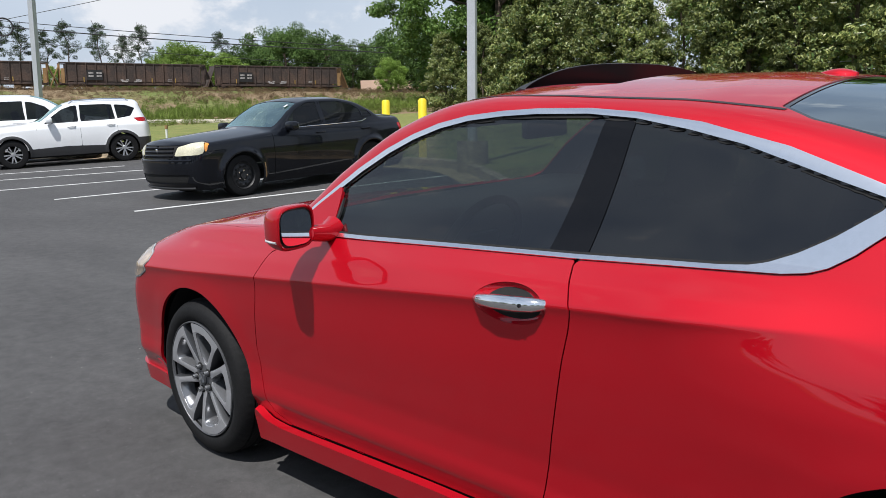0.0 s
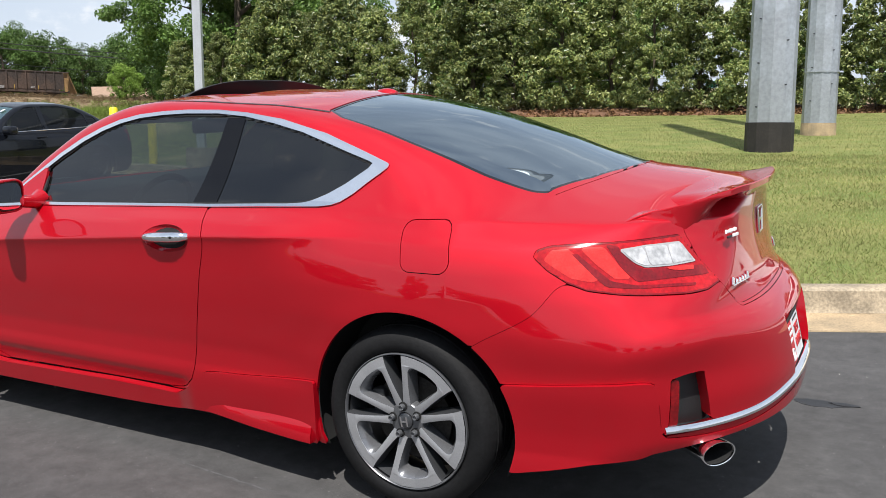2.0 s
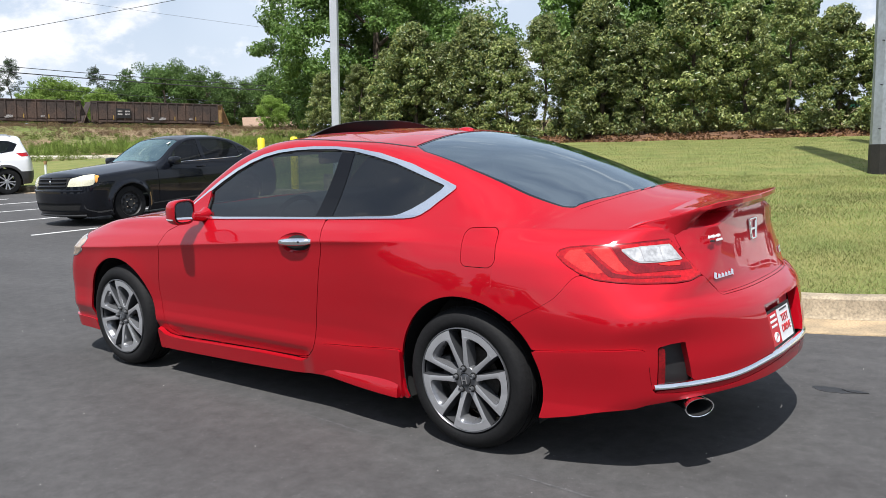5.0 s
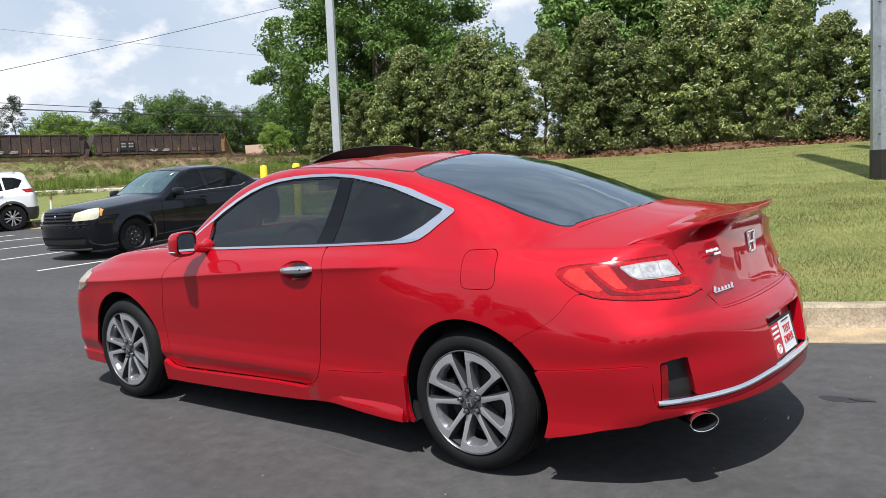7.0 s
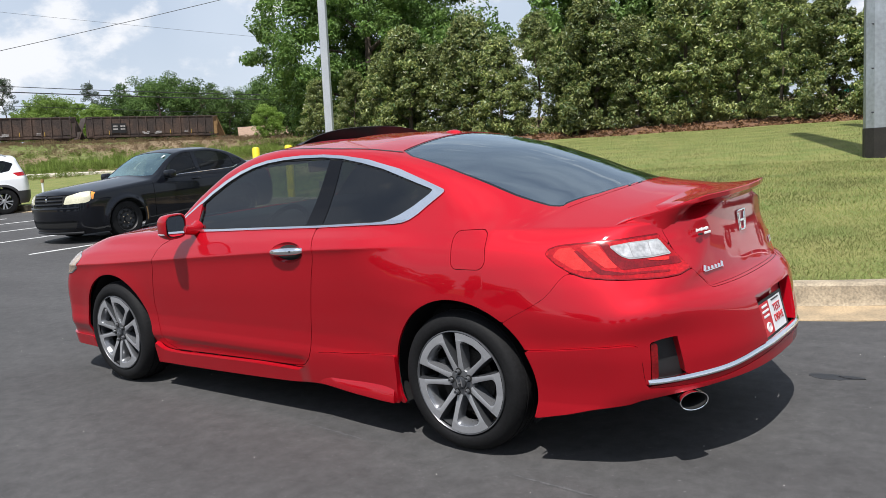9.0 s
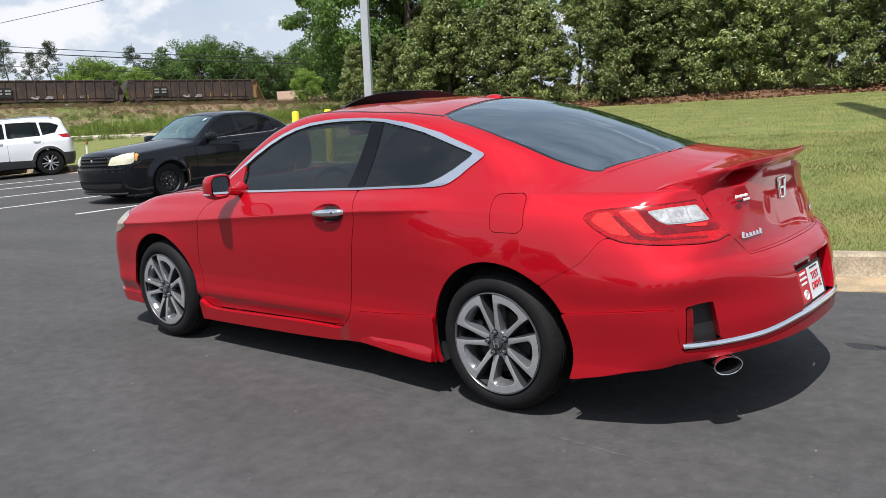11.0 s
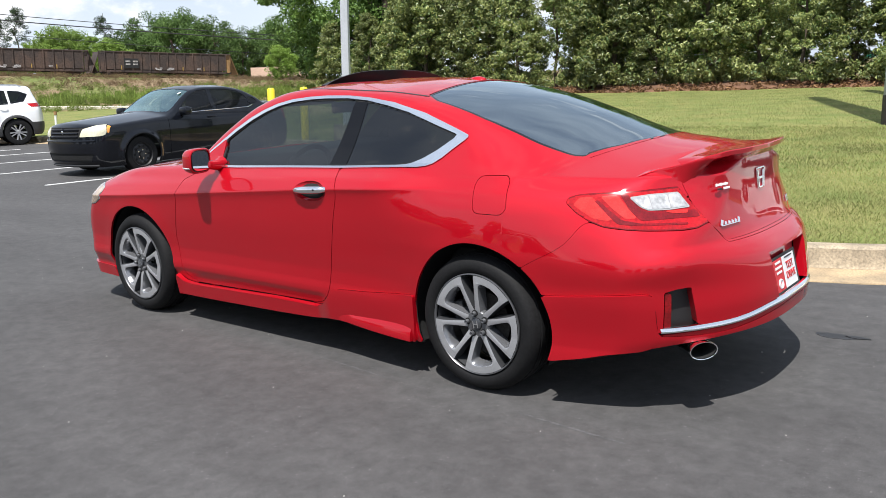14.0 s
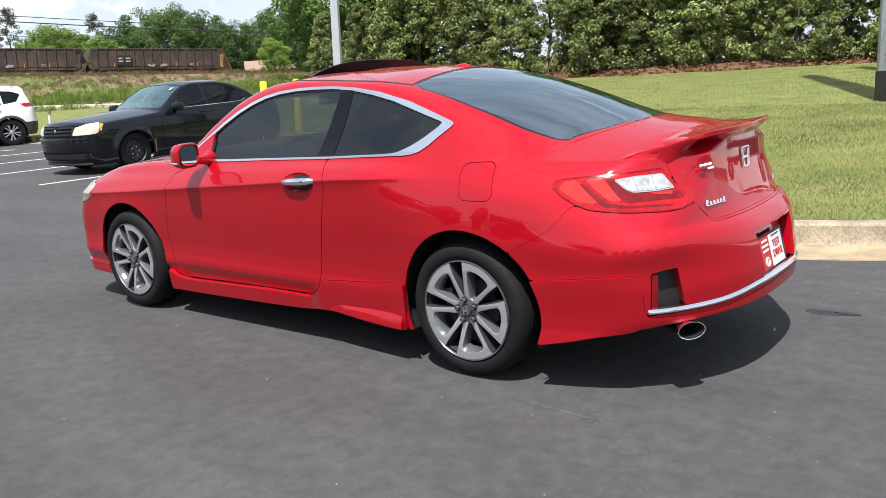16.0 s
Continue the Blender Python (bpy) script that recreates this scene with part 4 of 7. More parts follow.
# door mirrors
for f in (1, -1):
    name_at = lambda bm: bmesh.ops.transform(bm, matrix=Matrix.Diagonal((1, f, 1, 1)), verts=bm.verts) if f == -1 else None
    slant = lambda q, turn=-0.20: Vector((q[0] + turn * (q[1] + 0.962) + 0.08 * (q[2] - 1.03), q[1] * f, q[2]))

    def ring(along, half_y, half_z, turn=-0.20, steps=40):
        """A rounded oblong across the mirror, at a distance behind its nose."""
        pts = []
        for k in range(steps):
            a = math.tau * k / steps
            c, n = math.cos(a), math.sin(a)
            pts.append(slant((0.750 + along, -0.962 + half_y * math.copysign(abs(c) ** 0.55, c), 1.03 + half_z * math.copysign(abs(n) ** 0.55, n)), turn))
        return pts

    def rings(rows, cap):
        bm = bmesh.new()
        loops = [[bm.verts.new(q) for q in row] for row in rows]
        for p, q in zip(loops, loops[1:]):
            for k in range(len(p)):
                j = (k + 1) % len(p)
                bm.faces.new((p[k], p[j], q[j], q[k]))
        for c in cap:
            bm.faces.new(loops[c])
        bmesh.ops.recalc_face_normals(bm, faces=bm.faces)
        return bm

    mirror = part("door_mirror", rings([ring(0.0, 0.028, 0.022), ring(0.004, 0.045, 0.036), ring(0.018, 0.064, 0.054), ring(0.042, 0.077, 0.066), ring(0.075, 0.082, 0.071), ring(0.108, 0.083, 0.072), ring(0.116, 0.081, 0.070), ring(0.119, 0.077, 0.066), ring(0.117, 0.073, 0.062), ring(0.108, 0.071, 0.060)], (0,)), RED, coupe, "red door mirror housing", smooth=True)
    part("mirror_frame", rings([ring(0.104, 0.0715, 0.0605), ring(0.110, 0.0715, 0.0605)], (0, 1)), BLACK, mirror)
    bm = rings([ring(0.1125, 0.066, 0.055, -0.20), ring(0.117, 0.066, 0.055, -0.20)], (0, 1))
    mid = sum((v.co for v in bm.verts), Vector()) / len(bm.verts)
    bmesh.ops.rotate(bm, cent=mid, matrix=Matrix.Rotation(radians(-6.2), 3, "Y"), verts=bm.verts)
    part("mirror_glass", bm, MIRROR, mirror, "silvered mirror glass")
    part("indicator_strip", tube([slant((0.750 + u, -0.962 - w, 0.992)) for u, w in ((0.02, 0.058), (0.042, 0.074), (0.075, 0.0795), (0.106, 0.0805))], 0.0042, 8), LENS_WHITE, mirror, "clear indicator strip", smooth=True)
    bm = tube([(0.815, -0.78, 0.995), (0.83, -0.83, 0.99), (0.84, -0.90, 1.0)], [0.045, 0.030, 0.026], 12)
    name_at(bm)
    part("mirror_arm", bm, RED, mirror, smooth=True)
    # chrome pull handle with a shallow cup behind it
    bm = tube([(1.563, -0.884, 0.888), (1.572, -0.898, 0.889), (1.60, -0.912, 0.892), (1.66, -0.920, 0.897), (1.73, -0.920, 0.901), (1.775, -0.912, 0.903), (1.80, -0.898, 0.904), (1.808, -0.884, 0.904)], [0.006, 0.012, 0.0165, 0.0195, 0.020, 0.0185, 0.014, 0.007], 18)
    name_at(bm)
    handle = part("door_handle", bm, CHROME, coupe, "polished chrome door handle", smooth=True)
    bm = lathe([(0, -0.003), (0.0048, -0.002), (0.005, 0.004)], 14, pose(1.752, -0.937, 0.903))
    name_at(bm)
    part("key_button", bm, BLACK_GLOSS, handle)
def side_y(x, z):
    """How far out the side skin stands."""
    lo, hi = 0.3, 1.2
    for _ in range(30):
        mid = (lo + hi) / 2
        if float(coupe_form(np.array(x), np.array(mid), np.array(z))) < 0:
            lo = mid
        else:
            hi = mid
    return lo


for f in (1, -1):
    bm = bmesh.new()
    rows = []
    for r in (1.05, 1.0, 0.93, 0.84, 0.7, 0.5, 0.25):
        row = []
        for k in range(48):
            a = math.tau * k / 48
            x, z = 1.685 + 0.120 * r * math.cos(a), 0.890 + 0.051 * r * math.sin(a)
            row.append(bm.verts.new((x, -f * (side_y(x, z) - 0.0015 - 0.030 * (1 - min(1, r) ** 3)), z)))
        rows.append(row)
    for p, q in zip(rows, rows[1:]):
        for k in range(48):
            j = (k + 1) % 48
            bm.faces.new((p[k], p[j], q[j], q[k]))
    bm.faces.new(rows[-1])
    bmesh.ops.recalc_face_normals(bm, faces=bm.faces)
    if sum(g.normal.y for g in bm.faces) * -f < 0:
        bmesh.ops.reverse_faces(bm, faces=bm.faces)
    part("handle_cup", bm, RED, coupe, smooth=True)

def surf_x(y, z):
    """How far back the rear skin stands at a height."""
    lo, hi = 3.0, 4.1
    for _ in range(30):
        mid = (lo + hi) / 2
        if float(coupe_form(np.array(mid), np.array(y), np.array(z))) < 0:
            lo = mid
        else:
            hi = mid
    return lo


strip_z = curve((0.0, 0.437), (0.25, 0.433), (0.5, 0.405), (0.76, 0.390))
bm = bmesh.new()
rows = []
for y in np.linspace(-0.752, 0.752, 61):
    z = float(strip_z(abs(y)))
    x = surf_x(y, z)
    out = Vector((1, 0.9 * y, 0)).normalized()
    q = Vector((x, y, z))
    rows.append([bm.verts.new(q + out * a + Vector((0, 0, b))) for a, b in ((-0.012, 0.012), (-0.002, 0.0115), (0.006, 0.005), (0.010, -0.004), (0.009, -0.009), (0.002, -0.0115), (-0.012, -0.0115))])
for a, b in zip(rows, rows[1:]):
    for k in range(6):
        bm.faces.new((a[k], b[k], b[k + 1], a[k + 1]))
bm.faces.new(rows[0])
bm.faces.new(rows[-1][::-1])
bmesh.ops.recalc_face_normals(bm, faces=bm.faces)
part("chrome_strip", bm, CHROME, coupe, "polished chrome bumper strip", smooth=True)

# exhaust tips, lower rear pockets, number plate
for f in (1, -1):
    m = pose(3.625, -0.58 * f, 0.297, 0, 0, -36 * f) @ Matrix.Diagonal((1, 1.5, 0.86, 1)) @ pose(0, 0, 0, 0, 0, 90)
    bm = lathe([(0.034, 0.12), (0.041, 0.0), (0.0445, -0.088), (0.0435, -0.097), (0.0405, -0.096), (0.0395, -0.090)], 36, m)
    bmesh.ops.recalc_face_normals(bm, faces=bm.faces)
    part("exhaust_tip", bm, CHROME, coupe, "oval chrome exhaust tip", smooth=True)
    bm = lathe([(0.0396, -0.091), (0.037, -0.03), (0.034, 0.06), (0.0, 0.065)], 36, m)
    part("exhaust_bore", bm, VOID, coupe)
    bm = tube([(3.50, -0.605 * f, 0.295), (3.3, -0.60 * f, 0.29), (2.9, -0.5 * f, 0.27)], 0.035, 12)
    part("exhaust_pipe", bm, VOID, coupe, smooth=True)
for flip in (False, True):
    skin("bumper_pocket", cs.cut(pocket + 0.008, lift=-0.045, flange=0, mirror=flip), BLACK, coupe, "black recessed bumper pocket")
    skin("rear_reflector", cs.cut(np.minimum(inner(pocket) - 0.006, 2.872 - S), lift=-0.006, flange=0.015, mirror=flip), LENS_DEEP, coupe, "ribbed red reflector")
    skin("plate_bay", cs.cut(plate_bay + 0.012, lift=-0.055, flange=0, mirror=flip), RED_TRIM, coupe, "red number plate recess")
plate = new("number_plate")
plate.parent = coupe
plate_m = pose(3.840, -0.035, 0.523, 0, 0, 0) @ pose(0, 0, 0, 0, -13, 0)
WHITE_CARD = mat("white_card", (0.72, 0.72, 0.72), rough=0.5, vary=0.03)
RED_CARD = mat("red_card", (0.50, 0.012, 0.02), rough=0.5, vary=0.05)


def on_plate(name, cy, cz, sy, sz, material, depth=0.0, label=""):
    bm = box(depth, cy, cz, 0.003, sy, sz, 0.001, seg=1)
    bmesh.ops.transform(bm, matrix=plate_m, verts=bm.verts)
    return part(name, bm, material, plate, label)


on_plate("plate_frame", 0, 0, 0.325, 0.172, BLACK, 0, "black plate frame")
on_plate("white_panel", 0.05, 0.002, 0.165, 0.142, WHITE_CARD, 0.003, "white card panel")
on_plate("red_panel", -0.098, 0.002, 0.118, 0.142, RED_CARD, 0.003, "red card panel")
for k, (w, dz) in enumerate(((0.07, 0.058), (0.085, 0.036), (0.07, 0.014))):
    on_plate("writing_bar", -0.098, dz, w, 0.010, WHITE_CARD, 0.0055)
on_plate("date_bar", 0.05, 0.064, 0.10, 0.006, BLACK, 0.0055)
bm = bmesh.new()
ring = [(0, 0.026 * math.cos(a), -0.036 + 0.019 * math.sin(a)) for a in np.linspace(0, math.tau, 25)[:-1]]
tube(ring, 0.0035, 6, bm, closed=True)
tube([(0, 0.010 * math.cos(a), -0.036 + 0.017 * math.sin(a)) for a in np.linspace(0, math.tau, 17)[:-1]], 0.0028, 6, bm, closed=True)
bmesh.ops.transform(bm, matrix=plate_m @ Matrix.Translation((0.005, -0.098, 0)), verts=bm.verts)
part("round_mark", bm, WHITE_CARD, plate)
for word, dz in (("TEST", 0.026), ("DRIVE", -0.018)):
    cu = bpy.data.curves.new(word, "FONT")
    cu.body, cu.size, cu.align_x, cu.align_y, cu.extrude = word, 0.046, "CENTER", "CENTER", 0.0012
    tmp = new("lettering", cu)
    tmp.matrix_world = plate_m @ Matrix.Translation((0.0062, 0.05, dz)) @ pose(0, 0, 0, 90, 0, 90)
    bpy.context.view_layer.update()
    me = bpy.data.meshes.new_from_object(tmp.evaluated_get(bpy.context.evaluated_depsgraph_get()))
    me.transform(tmp.matrix_world)
    bpy.data.objects.remove(tmp)
    me.materials.clear()
    me.materials.append(RED_CARD)
    new("lettering", me).parent = plate


def back_x(y, z):
    return float(coupe_xr(z) - coupe_drop(z) * abs(y) ** 2.7)


def badge(name, bars, material, label=""):
    """Raised shapes on the boot's rear face: (y, z, width, height, lean) each."""
    bm = bmesh.new()
    for y, z, w, h, lean in bars:
        x = back_x(y, z) + 0.003
        tilt = math.atan2(back_x(y, z - 0.02) - back_x(y, z + 0.02), 0.04)
        yaw = math.atan2(back_x(y - 0.02, z) - back_x(y + 0.02, z), 0.04)
        turn = pose(0, 0, 0, 0, 0, -math.degrees(yaw)).inverted() @ pose(0, 0, 0, 0, -math.degrees(tilt), 0) @ pose(0, 0, 0, lean, 0, 0)
        box(x, y, z, 0.006, w, h, 0.0015, bm, turn, seg=1)
    return part(name, bm, material, coupe, label)


badge("emblem", [(-0.030, 0.937, 0.011, 0.076, 8), (0.030, 0.937, 0.011, 0.076, -8), (0, 0.940, 0.045, 0.011, 0), (0, 0.898, 0.05, 0.007, 0), (-0.046, 0.94, 0.006, 0.092, 7), (0.046, 0.94, 0.006, 0.092, -7), (0, 0.985, 0.09, 0.006, 0)], BRIGHT_TRIM, "chrome boot emblem")
badge("model_badge", [(-0.44 + 0.027 * i, 0.795 + (0.004 if i == 0 else 0), 0.017, 0.027 if i in (0, 5) else 0.016, -20) for i in range(6)] + [(-0.372, 0.787, 0.15, 0.005, 0)], BRIGHT_TRIM, "chrome model badge of slanted bars")
badge("dealer_badge", [(-0.44 + 0.0115 * i, 0.956, 0.0075, 0.010 + 0.004 * (i % 3 == 0), -10) for i in range(8)] + [(-0.385 + 0.010 * i, 0.938, 0.007, 0.010, 0) for i in range(5)], WHITE_CARD, "small white dealer badge")
badge("dealer_badge", [(-0.418, 0.938, 0.03, 0.008, 0)], BLACK)
badge("trim_badge", [(0.40, 0.79, 0.03, 0.03, 0), (0.44, 0.79, 0.025, 0.03, 0)], CHROME)

# ribs moulded into the lower tail lamp lens
for flip in (False, True):
    comb = np.minimum(0.0035 - np.abs((S - 2.86) % 0.016 - 0.008), np.minimum(np.minimum(S - 2.87, 3.03 - S), np.minimum(Z - 0.846, 0.866 - Z)))
    skin("lens_rib", cs.cut(np.minimum(comb, X - 3.2), lift=0.0068, flange=0.003, mirror=flip), LENS_BRIGHT, taillamps[flip])

# cabin
cabin = new("cabin")
cabin.parent = coupe
part("cabin_floor", box(1.5, 0, 0.30, 2.6, 1.56, 0.06), VOID, cabin)
part("dashboard", box(0.80, 0, 0.915, 0.50, 1.46, 0.23, 0.07, seg=4), BLACK, cabin, "black padded dashboard", smooth=True)
part("parcel_shelf", box(2.88, 0, 0.98, 0.5, 1.15, 0.05, 0.02), GREY_TRIM, cabin, smooth=True)
for y in (-0.37, 0.37):
    seat = new("seat")
    seat.parent = cabin
    part("cushion", box(1.42, y, 0.52, 0.52, 0.50, 0.18, 0.06, seg=3), CLOTH, seat, smooth=True)
    part("backrest", box(1.80, y, 0.82, 0.16, 0.48, 0.62, 0.07, turn=pose(0, 0, 0, 0, 18, 0), seg=3), CLOTH, seat, smooth=True)
    part("headrest", box(1.93, y, 1.185, 0.10, 0.26, 0.17, 0.045, turn=pose(0, 0, 0, 0, 14, 0), seg=3), CLOTH, seat, smooth=True)
    part("rear_cushion", box(2.42, y, 0.55, 0.45, 0.55, 0.16, 0.05), CLOTH, cabin, smooth=True)
    part("rear_backrest", box(2.68, y, 0.78, 0.14, 0.56, 0.50, 0.05, turn=pose(0, 0, 0, 0, 22, 0)), CLOTH, cabin, smooth=True)
wheel_m = pose(1.10, -0.37, 0.895, 0, 24, 0)
part("steering_wheel", tube([wheel_m @ Vector((0, 0.185 * math.cos(a), 0.185 * math.sin(a))) for a in np.linspace(0, math.tau, 33)[:-1]], 0.016, 10, closed=True), BLACK, cabin, "black steering wheel", smooth=True)
bm = box(0, 0, 0, 0.03, 0.15, 0.12, 0.02)
box(0, 0, 0, 0.018, 0.36, 0.03, bm=bm)
bmesh.ops.transform(bm, matrix=wheel_m, verts=bm.verts)
part("wheel_hub", bm, BLACK, cabin, smooth=True)
part("spoke_trim", box(1.09, -0.37, 0.895, 0.012, 0.24, 0.012, 0.003, turn=pose(0, 0, 0, 0, 24, 0)), SATIN, cabin)
part("rear_view_mirror", box(1.10, 0.0, 1.28, 0.03, 0.24, 0.07, 0.012), BLACK, cabin, smooth=True)
for y in (-0.36, 0.36):
    part("sun_visor", box(1.22, y, 1.335, 0.16, 0.36, 0.018, 0.008, turn=pose(0, 0, 0, 0, -14, 0)), GREY_TRIM, cabin, smooth=True)


# flared blade along the lower rear of each side skirt
def side_at(x, z):
    k = np.argmin((X - x) ** 2 + (Z - z) ** 2 + 9 * (AY < 0.6))
    return float(AY.flat[k]) + 0.014


blade_x = np.linspace(1.62, 2.338, 15)
blade_t = np.linspace(0, 1, 15)
upper = np.polyval(np.polyfit(blade_x, [side_at(x, float(hem(x)) + 0.03 + 0.062 * t) for x, t in zip(blade_x, blade_t)], 2), blade_x)
lower = np.polyval(np.polyfit(blade_x, [side_at(x, float(hem(x)) + 0.02) for x in blade_x], 2), blade_x)
for f in (-1, 1):
    bm, loops = bmesh.new(), []
    for i in range(15):
        t = i / 14
        x, y0, y1 = float(blade_x[i]), float(upper[i]), float(lower[i])
        low, out = float(hem(x)), -0.004 + 0.026 * t ** 0.9
        top = low + 0.030 + 0.062 * t
        section = ((y0 - 0.010, top), (y1 + out * 0.45, low + 0.040 + 0.020 * t), (y1 + out, low + 0.026), (y1 + out, low + 0.002), (y1 - 0.03, low - 0.002))
        loops.append([bm.verts.new((x, f * y, z)) for y, z in section])
    for p, q in zip(loops, loops[1:]):
        for k in range(4):
            bm.faces.new((p[k], p[k + 1], q[k + 1], q[k]))
    for p in (loops[0], loops[-1]):
        bm.faces.new(p)
    bmesh.ops.recalc_face_normals(bm, faces=bm.faces)
    part("skirt_blade", bm, RED_TRIM, coupe, smooth=True)

# ---- ground ----
def paving(name):
    """Sealed asphalt: sealer grain, pale flecks of stone, dusty blotches and broad worn bands."""
    m = bpy.data.materials.new(name)
    m.use_nodes = True
    t, b = m.node_tree, m.node_tree.nodes["Principled BSDF"]
    b.inputs["Roughness"].default_value, b.inputs["Specular IOR Level"].default_value = 0.82, 0.35
    co = t.nodes.new("ShaderNodeTexCoord")

    def noise(scale, detail, lo, hi, a, z, rough=0.6, stretch=(1, 1, 1)):
        n, r, mp = t.nodes.new("ShaderNodeTexNoise"), t.nodes.new("ShaderNodeMapRange"), t.nodes.new("ShaderNodeMapping")
        mp.inputs["Scale"].default_value = stretch
        n.inputs["Scale"].default_value, n.inputs["Detail"].default_value, n.inputs["Roughness"].default_value = scale, detail, rough
        r.inputs["From Min"].default_value, r.inputs["From Max"].default_value = lo, hi
        r.inputs["To Min"].default_value, r.inputs["To Max"].default_value = a, z
        t.links.new(co.outputs["Object"], mp.inputs["Vector"])
        t.links.new(mp.outputs["Vector"], n.inputs["Vector"])
        t.links.new(n.outputs["Fac"], r.inputs["Value"])
        return r.outputs["Result"], n.outputs["Fac"]

    def times(p, q):
        x = t.nodes.new("ShaderNodeMath")
        x.operation = "MULTIPLY"
        t.links.new(p, x.inputs[0])
        t.links.new(q, x.inputs[1])
        return x.outputs["Value"]

    grain, raw = noise(230, 4, 0.32, 0.68, 0.60, 1.42, 0.8)
    blotch, _ = noise(9.0, 9, 0.34, 0.66, 0.72, 1.30, 0.82)
    band, _ = noise(0.9, 4, 0.34, 0.66, 0.86, 1.14, 0.55, (0.5, 1.3, 1))
    fleck, _ = noise(75, 2, 0.68, 0.75, 1.0, 2.4, 0.5)
    value = times(times(grain, blotch), times(band, fleck))
    tone = t.nodes.new("ShaderNodeMix")
    tone.data_type, tone.blend_type = "RGBA", "MULTIPLY"
    tone.inputs["Factor"].default_value = 1.0
    tone.inputs["A"].default_value = (0.0590, 0.0572, 0.0566, 1)
    t.links.new(value, tone.inputs["B"])
    t.links.new(tone.outputs["Result"], b.inputs["Base Color"])
    bp = t.nodes.new("ShaderNodeBump")
    bp.inputs["Strength"].default_value, bp.inputs["Distance"].default_value = 0.25, 0.004
    t.links.new(raw, bp.inputs["Height"])
    t.links.new(bp.outputs["Normal"], b.inputs["Normal"])
    return m


ASPHALT = paving("sealed_asphalt")
GRASS = mat("mown_grass", (0.205, 0.198, 0.070), rough=0.9, vary=0.40, scale=1.1, fine=70, bump=0.5, second=(0.125, 0.160, 0.045), patch=(0.34, 0.66), spec=0.12)
SCRUB = mat("rough_grass", (0.205, 0.150, 0.090), rough=0.95, vary=0.35, scale=0.10, fine=2.5, bump=0.6, second=(0.125, 0.15, 0.045), patch=(0.36, 0.50), spec=0.1)
CONCRETE = mat("kerb_concrete", (0.36, 0.295, 0.205), rough=0.85, vary=0.28, scale=5.0, fine=60, bump=0.3, second=(0.22, 0.18, 0.125), patch=(0.36, 0.60))
PAN = mat("sandy_gutter", (0.42, 0.31, 0.185), rough=0.9, vary=0.22, scale=4.0, fine=90, bump=0.25, second=(0.28, 0.215, 0.135), patch=(0.38, 0.62))
PAINT = mat("worn_white_paint", (0.62, 0.62, 0.60), rough=0.7, vary=0.2, scale=5, fine=70)


def spline(points, step=0.3):
    """Points along a smooth line through the given ones."""
    p = [Vector(q) for q in points]
    p = [2 * p[0] - p[1]] + p + [2 * p[-1] - p[-2]]
    out = []
    for i in range(1, len(p) - 2):
        a, b, c, d = p[i - 1:i + 3]
        n = max(2, int((c - b).length / step))
        for k in range(n):
            t = k / n
            out.append(0.5 * (2 * b + (c - a) * t + (2 * a - 5 * b + 4 * c - d) * t * t + (3 * b - a - 3 * c + d) * t ** 3))
    return out + [p[-2]]


def sweep(name, line, profile, material, parent=None, label=""):
    """A moulding: (across, height) pairs carried along a plan line; across is to the line's right."""
    bm = bmesh.new()
    rows = []
    for i, q in enumerate(line):
        d = (line[min(i + 1, len(line) - 1)] - line[max(i - 1, 0)]).normalized()
        r = Vector((d.y, -d.x))
        rows.append([bm.verts.new((q.x + r.x * a, q.y + r.y * a, h)) for a, h in profile])
    for r0, r1 in zip(rows, rows[1:]):
        for k in range(len(profile) - 1):
            bm.faces.new((r0[k], r1[k], r1[k + 1], r0[k + 1]))
    bmesh.ops.recalc_face_normals(bm, faces=bm.faces)
    return part(name, bm, material, parent, label, smooth=True)


TRACK_A, TRACK_B = Vector((-89.7, 32.1, 3.70)), Vector((-79.9, 61.9, 2.15))
track_way = (TRACK_B - TRACK_A).to_2d().normalized()
track_side = Vector((track_way.y, -track_way.x))  # towards the car park


def land(x, y):
    """Height of the open land: level by the car park, rising to the railway."""
    q = Vector((x, y)) - TRACK_A.to_2d()
    along, off = q.dot(track_way), q.dot(track_side)
    bank = TRACK_A.z + (TRACK_B.z - TRACK_A.z) * along / (TRACK_B - TRACK_A).to_2d().length
    bank = max(0.6, min(bank, 6.5)) - 0.5
    k = max(0.0, min(1.0, (44 - off) / 36))
    return -0.04 + (bank + 0.04) * (k * k * (3 - 2 * k)) + 0.16 * max(0, min(1, (48 - off) / 10))


gx = sorted({round(v, 2) for v in np.concatenate((np.linspace(-2500, -160, 8), np.linspace(-150, 60, 100), np.linspace(80, 2500, 8)))})
gy = sorted({round(v, 2) for v in np.concatenate((np.linspace(-2500, -90, 8), np.linspace(-80, 160, 100), np.linspace(180, 2500, 8)))})
bm = bmesh.new()
grid = [[bm.verts.new((x, y, land(x, y))) for y in gy] for x in gx]
for i in range(len(gx) - 1):
    for j in range(len(gy) - 1):
        bm.faces.new((grid[i][j], grid[i + 1][j], grid[i + 1][j + 1], grid[i][j + 1]))
ground = tagged(part("ground", bm, SCRUB, smooth=True), "rough grassy ground rising to a railway bank", "ground", kind="structure")

